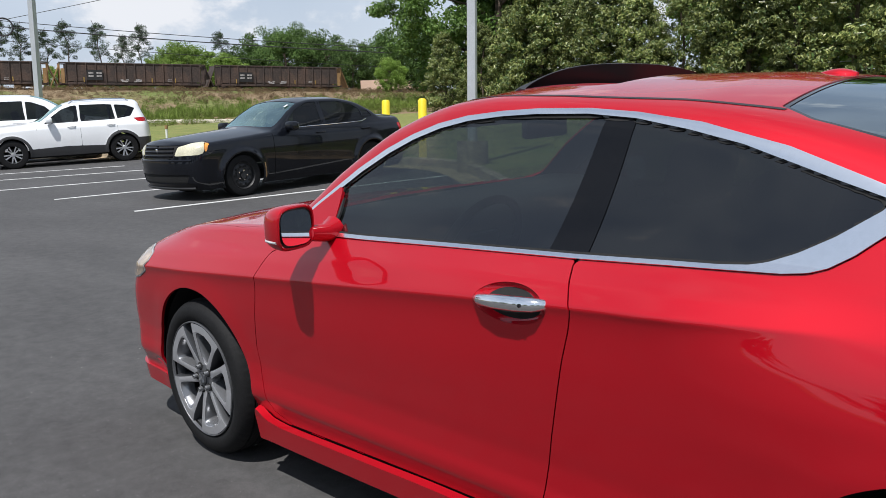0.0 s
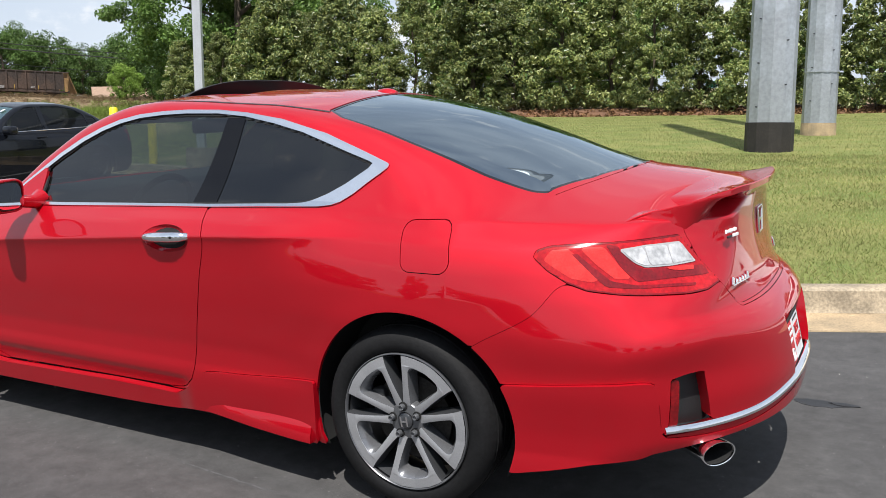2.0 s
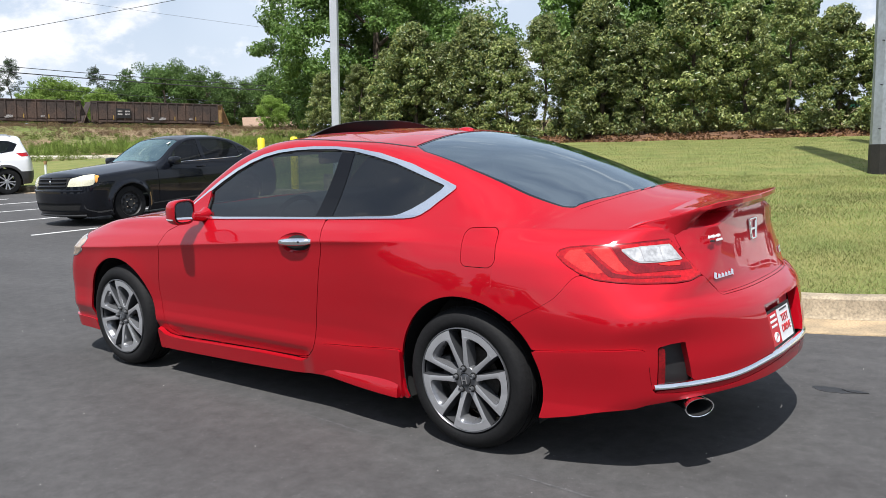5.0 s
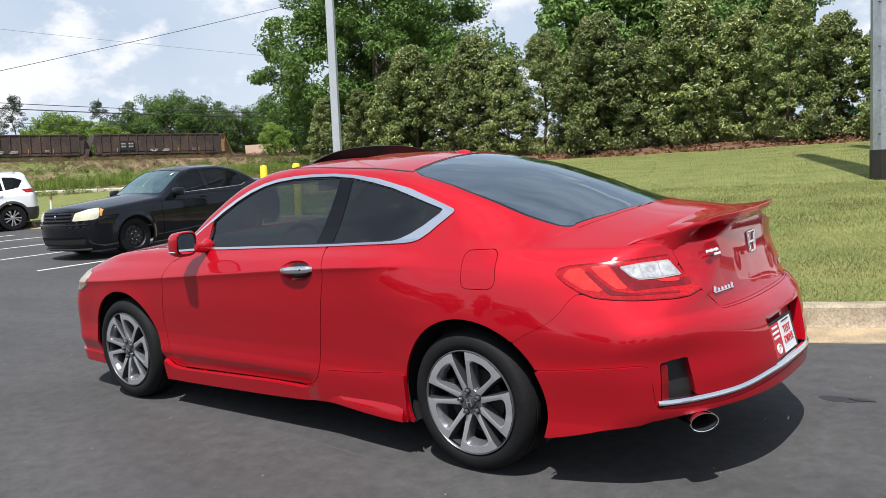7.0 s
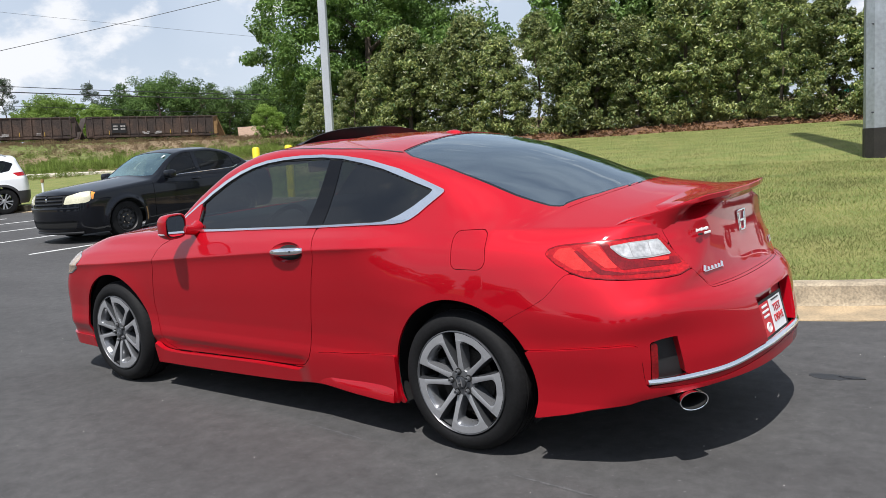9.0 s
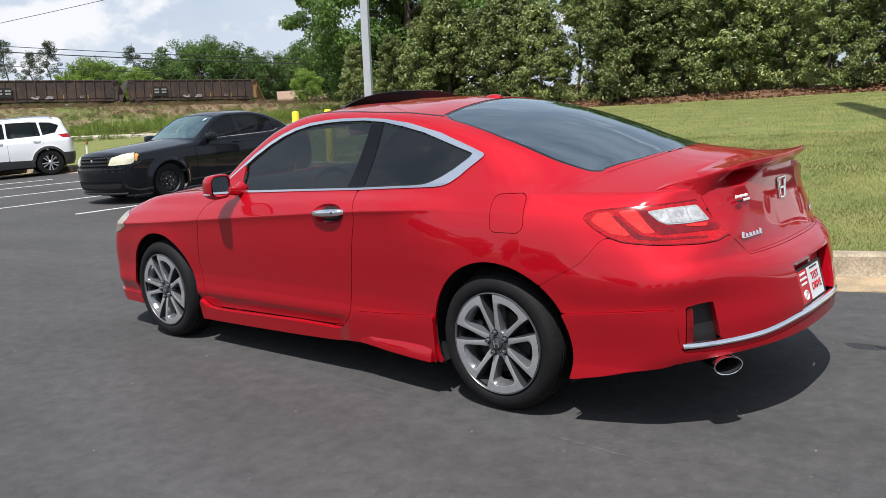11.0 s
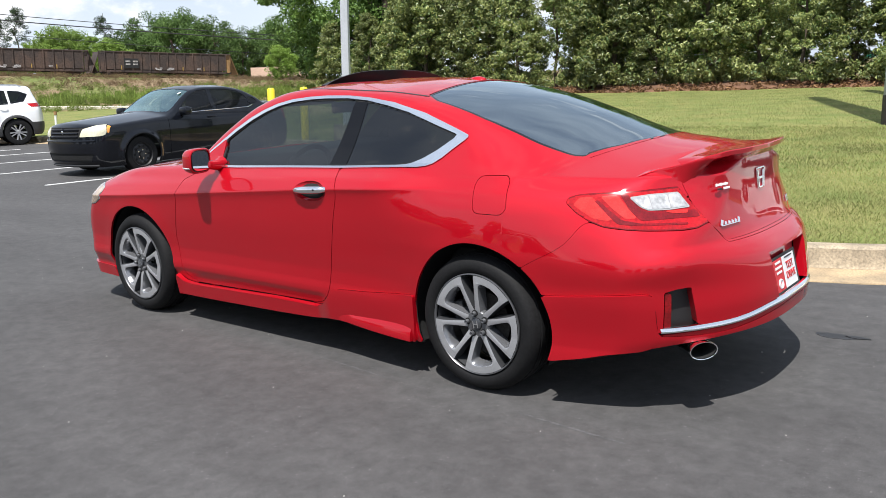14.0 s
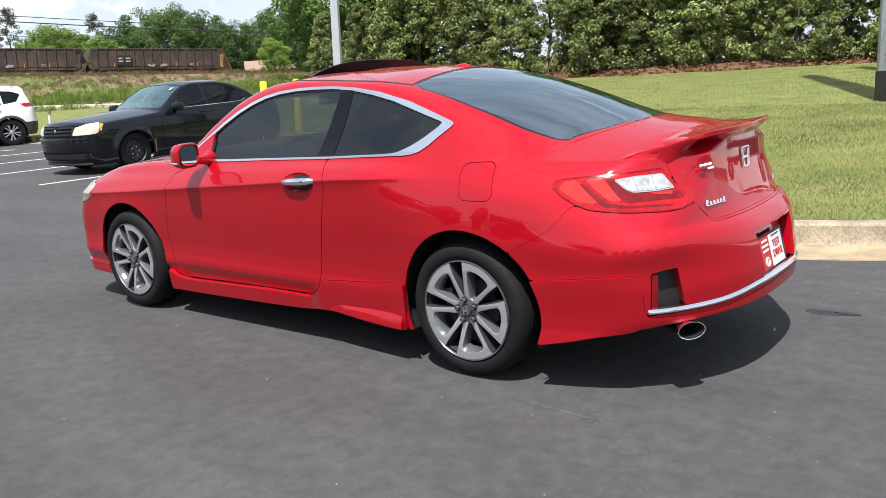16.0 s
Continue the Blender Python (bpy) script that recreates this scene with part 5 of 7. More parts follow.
kerb_points = [(-60, -9), (-42, -2), (-30, 5.4), (-22.5, 7.8), (-17.6, 8.7), (-13.5, 9.1), (-10.0, 9.1), (-7.4, 8.5), (-3, 5.2), (0, 3.1), (1.5, 2.46), (2.5, 2.30), (3.32, 2.44), (3.77, 2.59), (4.28, 2.83), (4.66, 3.24), (4.95, 4.02), (5.12, 6.4), (5.33, 10.0), (5.6, 15), (6.2, 24), (7.0, 60)]
kerb_line = spline(kerb_points)
# asphalt lies on the camera's side of the kerb
bm = bmesh.new()
lot = [bm.verts.new((q.x, q.y, 0.0)) for q in spline(kerb_points, 0.6)]
bm.faces.new([bm.verts.new((x, y, 0.0)) for x, y in ((-60, -70), (70, -70), (70, 60))][::1] + lot[::-1])
bmesh.ops.triangulate(bm, faces=bm.faces)
bmesh.ops.recalc_face_normals(bm, faces=bm.faces)
road = tagged(part("road", bm, ASPHALT), "dark sealed asphalt of a car park", "asphalt", kind="structure")
bm = bmesh.new()
turf = [bm.verts.new((q.x, q.y, 0.135)) for q in spline(kerb_points, 0.6)]
bm.faces.new([bm.verts.new((x, y, 0.135)) for x, y in ((7, 60), (-25, 60), (-33, 40), (-41, 33.2), (-48.1, 27.8), (-56, 20.5), (-66, 11))][::1] + turf)
bmesh.ops.triangulate(bm, faces=bm.faces)
bmesh.ops.recalc_face_normals(bm, faces=bm.faces)
lawn = tagged(part("lawn", bm, GRASS), "mown green lawn with dry patches", "lawn", kind="structure")
BLADE = leafy("grass_blades", (0.165, 0.225, 0.058), (0.38, 0.345, 0.155), rough=0.6, through=0.45, spec=0.2)


def turf_blades():
    """Short mown blades over the part of the lawn nearest the kerb."""
    rng = np.random.default_rng(17)
    inside = outline([tuple(q) for q in spline(kerb_points, 0.6)] + [(7, 60), (-25, 60), (-33, 40), (-48, 28)])
    p = np.concatenate([np.stack((rng.uniform(x0, 5.8, n), y0 + (y1 - y0) * rng.random(n)), 1) for n, x0, y0, y1 in ((70000, -1.0, 2.2, 6.5), (80000, -6.0, 6.5, 14.0), (90000, -16.0, 14.0, 37.0))])
    p = p[inside(p[:, 0], p[:, 1]) > 0.02]
    n = len(p)
    tall = (0.014 + 0.022 * rng.random(n)) * np.where(p[:, 1] > 6.5, 1.3, 1.0)
    wide = (0.005 + 0.005 * rng.random(n)) * np.where(p[:, 1] > 6.5, 1.8, 1.0)
    a = rng.random(n) * math.tau
    lean = rng.normal(size=(n, 2)) * 0.6
    base = np.column_stack((p, np.full(n, 0.132)))
    across = np.column_stack((np.cos(a), np.sin(a), np.zeros(n))) * wide[:, None] / 2
    tip = base + np.column_stack((lean * tall[:, None], tall))
    verts = np.stack((base - across, base + across, tip), 1).reshape(-1, 3)
    me = bpy.data.meshes.new("grass")
    me.vertices.add(n * 3)
    me.vertices.foreach_set("co", verts.astype(np.float32).ravel())
    me.loops.add(n * 3)
    me.polygons.add(n)
    me.loops.foreach_set("vertex_index", np.arange(n * 3, dtype=np.int32))
    me.polygons.foreach_set("loop_start", np.arange(0, n * 3, 3, dtype=np.int32))
    me.update(calc_edges=True)
    me.materials.append(BLADE)
    ob = new("grass", me)
    ob.parent = lawn
    return tagged(ob, "short mown grass blades", kind="stuff")


turf_blades()
kerb = tagged(sweep("kerb", kerb_line, [(-0.01, 0.10), (-0.01, 0.155), (0.012, 0.165), (0.125, 0.163), (0.148, 0.148), (0.165, 0.035), (0.175, 0.02), (0.19, 0.018)], CONCRETE), "worn tan concrete kerb", "kerb", kind="structure")
tagged(sweep("gutter", [q for q in kerb_line if q.x > -30], [(0.185, 0.017), (0.40, 0.006), (0.55, 0.008), (0.56, -0.03)], PAN), "sandy concrete gutter beside the kerb", "gutter", kind="structure")


for k in range(0, len(kerb_line), 10):
    q = kerb_line[k]
    if q.x < -16 or q.y > 22:
        continue
    d = (kerb_line[k + 1] - q).normalized()
    m = Matrix(((d.x, d.y, 0, q.x), (d.y, -d.x, 0, q.y), (0, 0, 1, 0), (0, 0, 0, 1)))
    bm = bmesh.new()
    v = [[bm.verts.new(m @ Vector((s * 0.004, a, h))) for a, h in ((0.0, 0.1655), (0.126, 0.1645), (0.150, 0.1485), (0.167, 0.034))] for s in (-1, 1)]
    for i in range(3):
        bm.faces.new((v[0][i], v[1][i], v[1][i + 1], v[0][i + 1]))
    bmesh.ops.recalc_face_normals(bm, faces=bm.faces)
    part("joint", bm, BLACK, kerb)
pad = mat("bleached_concrete", (0.66, 0.65, 0.61), rough=0.85, vary=0.1, scale=0.8, fine=50)
tagged(part("concrete_pad", slab([(5.80, 8.4), (40, 8.4), (40, 17), (6.3, 17)], -0.02, 0.012), pad), "bleached pale concrete parking pad", "concrete", kind="structure")
tagged(part("concrete_apron", slab([(5.62, 3.6), (6.6, 3.2), (7.5, 8.4), (5.80, 8.4)], -0.02, 0.010), PAN), "sandy concrete apron beside the kerb", "concrete", kind="structure")


def stripe(a, b, wide=0.10):
    bm = bmesh.new()
    a, b = Vector(a), Vector(b)
    n = Vector((-(b - a).y, (b - a).x)).normalized() * wide / 2
    slab([(a + n)[:], (b + n)[:], (b - n)[:], (a - n)[:]], 0.001, 0.005, bm)
    return tagged(part("parking_line", bm, PAINT), "thin worn white painted parking line", "line", "parking lines", "structure")


for a, b in (((-8.24, 2.61), (-7.25, 7.9)), ((-11.18, 2.61), (-10.0, 7.7)), ((-14.09, 2.68), (-12.4, 7.5)), ((-16.9, 3.1), (-14.9, 7.3)), ((-19.6, 2.4), (-17.4, 6.6))):
    stripe(a, b)

# ---- marks on the asphalt ----
SCUFF = mat("pale_scuff", (0.095, 0.095, 0.096), rough=0.9, vary=0.35, scale=20, fine=150)
CRACK = mat("dusty_crack", (0.125, 0.12, 0.115), rough=0.95, vary=0.4, scale=12, fine=90)
OIL = mat("oil_stain", (0.022, 0.022, 0.024), rough=0.55, vary=0.3, scale=9, fine=60)


def streak(name, points, wide, material, label, seed, wobble=0.01):
    """A thin flat wandering mark on the ground, tapering at both ends."""
    rng = np.random.default_rng(seed)
    pts = spline(points, 0.03)
    bm = bmesh.new()
    left, right = [], []
    for i, q in enumerate(pts):
        d = (pts[min(i + 1, len(pts) - 1)] - pts[max(i - 1, 0)]).normalized()
        n = Vector((-d.y, d.x))
        t = i / (len(pts) - 1)
        c = q + n * rng.normal() * wobble
        w = wide * (0.25 + 0.75 * math.sin(math.pi * t)) * (0.4 + 0.9 * rng.random()) / 2
        left.append(bm.verts.new((*(c + n * w), 0.0015)))
        right.append(bm.verts.new((*(c - n * w), 0.0015)))
    for i in range(len(pts) - 1):
        bm.faces.new((left[i], right[i], right[i + 1], left[i + 1]))
    bmesh.ops.recalc_face_normals(bm, faces=bm.faces)
    return tagged(part(name, bm, material, road), label)


streak("scuff", [(1.68, -0.93), (1.95, -0.955), (2.28, -0.985)], 0.012, SCUFF, "pale scuff line", 1, 0.002)
streak("scuff", [(3.02, -1.0), (3.3, -1.02), (3.55, -1.035)], 0.014, SCUFF, "pale scuff line", 2, 0.002)
for k, pts in enumerate(([(4.10, 0.52), (4.28, 0.60), (4.45, 0.56), (4.70, 0.72), (4.98, 0.74)], [(4.45, 0.56), (4.52, 0.40), (4.66, 0.30)], [(4.70, 0.72), (4.95, 0.58), (5.20, 0.50), (5.5, 0.55)], [(4.30, 0.85), (4.55, 0.95), (4.85, 0.90)], [(4.98, 0.74), (5.15, 0.9), (5.4, 0.98)], [(4.2, 0.2), (4.5, 0.12), (4.9, 0.2)], [(4.6, -0.4), (4.9, -0.3), (5.2, -0.35)])):
    streak("crack", pts, 0.010, CRACK, "thin dusty crack", 10 + k, 0.012)
rng = np.random.default_rng(4)
for n, (cx, cy, rx, ry) in enumerate(((3.88, 0.78, 0.11, 0.045), (3.98, 0.80, 0.06, 0.02))):
    bm = bmesh.new()
    slab([(cx + rx * math.cos(a) * (0.75 + 0.4 * rng.random()), cy + ry * math.sin(a) * (0.75 + 0.4 * rng.random())) for a in np.linspace(0, math.tau, 25)[:-1]], -0.001, 0.0018 + 0.0025 * n, bm)
    tagged(part("oil_stain", bm, OIL, road), "small dark oil stain")
bm = bmesh.new()
for i in range(170):
    x, y, s = rng.uniform(-3, 6.5), rng.uniform(-3.2, 1.6), 0.0015 + 0.0022 * rng.random()
    bmesh.ops.create_icosphere(bm, subdivisions=1, radius=s, matrix=Matrix.Translation((x, y, s * 0.4)))
tagged(part("grit", bm, mat("white_grit", (0.40, 0.39, 0.36), rough=0.8), road), "loose pale grit", kind="stuff")

# ---- poles, posts and wires ----
STEEL = mat("galvanised_steel", (0.42, 0.45, 0.48), rough=0.45, metal=0.55, vary=0.12, scale=1.2, fine=14, second=(0.36, 0.38, 0.40))
POLE_GREY = mat("painted_pole", (0.46, 0.48, 0.50), rough=0.5, metal=0.3, vary=0.08, scale=2)
TAR = mat("black_base_coat", (0.022, 0.018, 0.015), rough=0.7, vary=0.25, scale=4, fine=30)
YELLOW = mat("yellow_paint", (0.80, 0.62, 0.02), rough=0.45, vary=0.08, scale=4, fine=60)
RUST = mat("rusty_brown", (0.085, 0.055, 0.042), rough=0.85, vary=0.3, scale=0.6, fine=6, second=(0.05, 0.037, 0.032))
TAN_RUST = mat("orange_rust", (0.32, 0.19, 0.08), rough=0.85, vary=0.25, scale=1.0, fine=10)
BALLAST = mat("track_ballast", (0.20, 0.17, 0.14), rough=0.95, vary=0.3, scale=1.5, fine=9)
WIRE = mat("cable_black", (0.02, 0.02, 0.022), rough=0.6, vary=0.1)
lean = pose(0, 0, 0, -3.1, 0, 0)  # true upright against the sloping car park


def steel_pole(x, y, r_low, r_top, tall, band):
    ob = thing("transmission_pole", "tall galvanised steel pole" + (" with a black base coat" if band else " with bare stained base") + " on the lawn", "pole", Matrix.Translation((x, y, 0.10)) @ lean, "steel poles")
    bm = bmesh.new()
    rings = []
    for k, z in enumerate((0.0 if not band else 0.60, tall * 0.5, tall)):
        r = r_low + (r_top - r_low) * z / tall
        rings.append([bm.verts.new((r * math.cos(a), r * math.sin(a), z)) for a in np.linspace(0, math.tau, 13)[:-1] + 0.12])
    for a, b in zip(rings, rings[1:]):
        for i in range(12):
            bm.faces.new((a[i], a[(i + 1) % 12], b[(i + 1) % 12], b[i]))
    bm.faces.new(rings[-1])
    part("shaft", bm, STEEL, ob)
    if band:
        bm = bmesh.new()
        q = [[bm.verts.new(((r_low + 0.012) * math.cos(a), (r_low + 0.012) * math.sin(a), z)) for a in np.linspace(0, math.tau, 13)[:-1] + 0.12] for z in (-0.15, 0.60)]
        for i in range(12):
            bm.faces.new((q[0][i], q[0][(i + 1) % 12], q[1][(i + 1) % 12], q[1][i]))
        bm.faces.new(q[1])
        part("base_coat", bm, TAR, ob, "black coated base")
    else:
        part("stained_foot", tube([(0, 0, -0.1), (0, 0, 0.20), (0, 0, 0.34)], [r_low + 0.014, r_low + 0.012, r_low + 0.008], 24, caps=False), PAN, ob, "tan stained foot of the pole")
        bm = tube([(0, 0, 1.62), (0, 0, 1.66)], r_low + 0.012, 24)
        part("clamp_band", bm, STEEL, ob)
    for i in range(16):
        a = -1.75 + (0.9 if i % 2 else -0.3)
        z = 0.9 + i * 0.42
        r = r_low + (r_top - r_low) * z / tall
        part("step_bolt", tube([(r * math.cos(a) * 0.95, r * math.sin(a) * 0.95, z), ((r + 0.035) * math.cos(a), (r + 0.035) * math.sin(a), z)], 0.014, 6), DARK_ALLOY, ob)
    return ob


steel_pole(1.74, 14.8, 0.452, 0.33, 26, True)
steel_pole(2.12, 20.9, 0.418, 0.32, 26, False)


def lamp_post(x, y, w, tall):
    ob = thing("lamp_post", "square grey painted lamp post", "lamp post", Matrix.Translation((x, y, 0.0)) @ lean, "lamp posts")
    part("shaft", box(0, 0, tall / 2, w, w, tall, 0.012, turn=pose(0, 0, 0, 0, 0, 30)), POLE_GREY, ob)
    part("footing", tube([(0, 0, -0.2), (0, 0, 0.55)], 0.28, 20), CONCRETE, ob)
    part("arm", box(0, -0.45, tall, 0.07, 1.1, 0.07), POLE_GREY, ob)
    part("lamp_head", box(0, -1.1, tall, 0.34, 0.6, 0.12, 0.03), POLE_GREY, ob)
    return ob


lamp_post(-7.27, 8.42, 0.15, 9.0)
lamp_post(-33.0, 10.2, 0.22, 9.0)


def bollard(x, y):
    ob = thing("bollard", "round yellow painted steel bollard at the grass edge", "bollard", Matrix.Translation((x, y, 0.12)) @ lean, "yellow bollards")
    part("post", lathe([(0.085, -0.3), (0.085, 1.16), (0.06, 1.195), (0.0, 1.20)], 24, pose(0, 0, 0, 90, 0, 0)), YELLOW, ob, smooth=True)
    return ob


bollard(-9.35, 9.18)
bollard(-10.6, 9.3)
post = thing("marker_post", "short white and orange marker post in the grass", "post", Matrix.Translation((-28.2, 13.2, 0.1)) @ lean)
part("stake", tube([(0, 0, 0), (0, 0, 0.56)], 0.045, 8), WHITE_CARD, post)
part("band", tube([(0, 0, 0.42), (0, 0, 0.56)], 0.066, 8), TAN_RUST, post)
# pale raised path along the foot of the bank
bm = bmesh.new()
rows = []
line = spline([Vector(q) for q in ((-78, -2), (-66, 11), (-53.7, 23.0), (-48.1, 27.8), (-41, 33.2), (-33, 38.5))], 1.0)
for i, q in enumerate(line):
    d = (line[min(i + 1, len(line) - 1)] - line[max(i - 1, 0)]).normalized()
    rows.append([bm.verts.new((q.x + d.y * w, q.y - d.x * w, land(q.x, q.y) + h)) for w, h in ((0.7, -0.1), (0.68, 0.11), (0.6, 0.14), (-0.6, 0.15), (-0.7, -0.1))])
for p, q in zip(rows, rows[1:]):
    for k in range(4):
        bm.faces.new((p[k], q[k], q[k + 1], p[k + 1]))
bmesh.ops.recalc_face_normals(bm, faces=bm.faces)
tagged(part("pavement", bm, mat("pale_path", (0.50, 0.45, 0.36), rough=0.9, vary=0.1, scale=0.6), smooth=True), "pale concrete path across the grass", "path", kind="structure")

# overhead cables, strung far off
def cable(a, b, sag, r):
    a, b = Vector(a), Vector(b)
    pts = [a + (b - a) * t - Vector((0, 0, 4 * sag * t * (1 - t))) for t in np.linspace(0, 1, 25)]
    return tagged(part("power_line", tube(pts, r, 5, caps=False), WIRE, smooth=True), "thin black overhead cable against the sky", "cable", "overhead cables")


EYE = Vector((3.06, -2.46, 1.43))


def far_point(dx, dy, tan, dist):
    return (EYE.x + dx * dist, EYE.y + dy * dist, EYE.z + (tan - 0.0045) * dist)


cable(far_point(-0.965, 0.262, 0.103, 111), far_point(-0.70, 0.714, 0.050, 114), 0.4, 0.042)
cable(far_point(-0.965, 0.262, 0.097, 111), far_point(-0.70, 0.714, 0.045, 114), 0.4, 0.062)
cable(far_point(-0.965, 0.262, 0.083, 112), far_point(-0.70, 0.714, 0.028, 115), 0.3, 0.03)
cable(far_point(-0.965, 0.262, 0.088, 48), far_point(-0.60, 0.80, 0.215, 40), 0.2, 0.014)
cable(far_point(-0.99, 0.14, 0.195, 110), far_point(-0.60, 0.80, 0.09, 116), 0.4, 0.014)

ring_c = Vector(far_point(-0.9505, 0.3108, 0.0915, 111))
coil = [ring_c + Vector((0.30 * 0.98 * math.cos(a), 0.95 * 0.98 * math.cos(a), 0.98 * math.sin(a))) for a in np.linspace(0, math.tau, 33)[:-1]]
tagged(part("cable_coil", tube(coil, 0.095, 8, closed=True), WIRE, smooth=True), "black coil of spare cable hanging on the line", "cable")

# wire fence with a small green sign behind the hedge
fence = thing("wire_fence", "thin grey wire fence behind the hedge", "fence", Matrix.Translation((0, 44.6, 0.1)))
for i in range(15):
    part("fence_post", tube([(-34 + 3 * i, 0, 0), (-34 + 3 * i, 0, 1.9)], 0.035, 8), POLE_GREY, fence)
part("top_rail", tube([(-34, 0, 1.88), (8, 0, 1.88)], 0.022, 6), POLE_GREY, fence)
part("sign", box(-5.3, -0.06, 1.50, 0.55, 0.02, 0.35, 0.004), mat("green_sign", (0.02, 0.35, 0.24), rough=0.5), fence, "small plain green sign")

# ---- railway ----
way3 = (TRACK_B - TRACK_A).normalized()
heading = math.degrees(math.atan2(way3.y, way3.x))
rise = math.degrees(math.asin(way3.z))
track_m = Matrix.Translation(TRACK_B) @ pose(0, 0, 0, 0, -rise, heading) # x runs along the line


def rail_parts():
    bed = tagged(part("railway_bed", slab([(-75, -2.4), (12, -2.4), (12, 2.4), (-75, 2.4)], -0.75, -0.25, m=track_m), BALLAST), "brown gravel railway bed", "railway", kind="structure")
    for y in (-0.75, 0.75):
        part("rail", slab([(-75, y - 0.05), (12, y - 0.05), (12, y + 0.05), (-75, y + 0.05)], -0.2, 0.0, m=track_m), RUST, bed)
    bm = bmesh.new()
    for i in range(140):
        box(-74 + i * 0.6, 0, -0.22, 0.24, 2.6, 0.14, bm=bm)
    bmesh.ops.transform(bm, matrix=track_m, verts=bm.verts)
    tagged(part("sleepers", bm, RUST, bed), kind="stuff")


rail_parts()


def hopper_car():
    """An open-topped coal wagon: ribbed steel body, slope ends, two bogies. Its near side is -y."""
    ob = thing("coal_wagon", "rusty dark brown open coal wagon with vertical ribs", "railway wagon", None, "coal wagons")
    L, H = 14.9, 2.62
    for s in (-1, 1):
        part("side", box(0, s * 1.5, 0.75 + H / 2 - 0.35, L - 1.2, 0.06, H - 0.7), RUST, ob)
        part("top_rail", box(0, s * 1.52, H + 0.02, L, 0.14, 0.12, 0.02), RUST, ob)
        part("side_sill", box(0, s * 1.5, 0.52, L, 0.12, 0.22, 0.02), RUST, ob)
        for i in range(15):
            part("rib", box(-L / 2 + 0.65 + i * (L - 1.3) / 14, s * 1.57, H / 2 + 0.3, 0.10, 0.12, H - 0.65, 0.015, seg=1), RUST, ob)
    for s in (-1, 1):
        part("end_slope", slab([(-1.45, 0), (1.45, 0), (1.45, 0.06), (-1.45, 0.06)], 0, 2.5, m=Matrix.Translation((s * (L / 2 - 0.1), 0, H)) @ pose(0, 0, 0, 180, 0, 90) @ pose(0, 0, 0, s * -22, 0, 0)), TAN_RUST if s == TAN_END else RUST, ob)
        for y in (-1.4, 1.4):
            part("end_post", box(s * (L / 2 - 0.06), y, H / 2 + 0.25, 0.12, 0.14, H - 0.5), TAN_RUST if s == TAN_END else RUST, ob)
        part("ladder", box(s * (L / 2 - 0.35), -1.6, 1.3, 0.35, 0.04, 1.5), TAN_RUST if s == TAN_END else RUST, ob)
        bogie = part("bogie", box(s * (L / 2 - 2.0), 0, 0.36, 2.2, 1.9, 0.30, 0.05), RUST, ob)
        for wx in (-0.85, 0.85):
            for y in (-0.75, 0.75):
                part("wheel", tube([(s * (L / 2 - 2.0) + wx, y - 0.07, 0.42), (s * (L / 2 - 2.0) + wx, y + 0.07, 0.42)], 0.42, 16), RUST, bogie)
    part("hopper_floor", box(0, 0, 0.62, L - 3, 2.9, 0.25), RUST, ob)
    part("number_plate", box(-4.03, -1.635, 1.40, 1.55, 0.02, 1.05), BLACK, ob, "blackened number panel")
    for x in (-4.40, -3.60):
        for z in (1.62, 1.30):
            part("number_bars", box(x, -1.652, z, 0.50, 0.02, 0.17), mat_chalk, ob)
    for x in (-1.08, 0.28):
        for i in range(7):
            dx, dz = 0.30 * math.sin(i * 2.4 + x), 0.10 * math.cos(i * 1.7 + x)
            part("graffiti_mark", box(x + dx, -1.645 - 0.002 * i, 0.86 + dz, 0.24, 0.01, 0.13, turn=pose(0, 0, 0, 0, 25 * math.sin(i * 3.1), 0)), mat_chalk, ob)
    for x in (-5.1, 1.7, 4.15):
        part("yellow_mark", box(x, -1.65, 0.92, 0.09, 0.012, 0.46), mat_ochre, ob, "faded yellow reflector strip")
    part("stencil_bars", box(3.55, -1.645, 0.86, 0.42, 0.01, 0.06), mat_chalk, ob)
    part("stencil_bars", box(3.55, -1.645, 1.00, 0.42, 0.01, 0.05), mat_chalk, ob)
    return ob


TAN_END = 1  # the weathered tan end of a wagon
mat_ochre = mat("faded_yellow_strip", (0.42, 0.27, 0.06), rough=0.8, vary=0.3, fine=12)
mat_chalk = mat("faded_chalk", (0.42, 0.40, 0.39), rough=0.9, vary=0.4, fine=12)
wagon = hopper_car()
wagon_at = lambda along: track_m @ Matrix.Translation((along, 0, 0.0))
near_flip = pose(0, 0, 0, 0, 0, 0 if (track_m.to_3x3() @ Vector((0, -1, 0))).to_2d().dot(track_side) > 0 else 180)
wagon.matrix_world = wagon_at(-7.6) @ near_flip
TAN_END = -1
turned = hopper_car()
turned.matrix_world = wagon_at(-7.6 - 15.9) @ near_flip
for k in (2, 3):
    copy_thing(wagon if k % 2 == 0 else turned, wagon_at(-7.6 - 15.9 * k) @ near_flip)

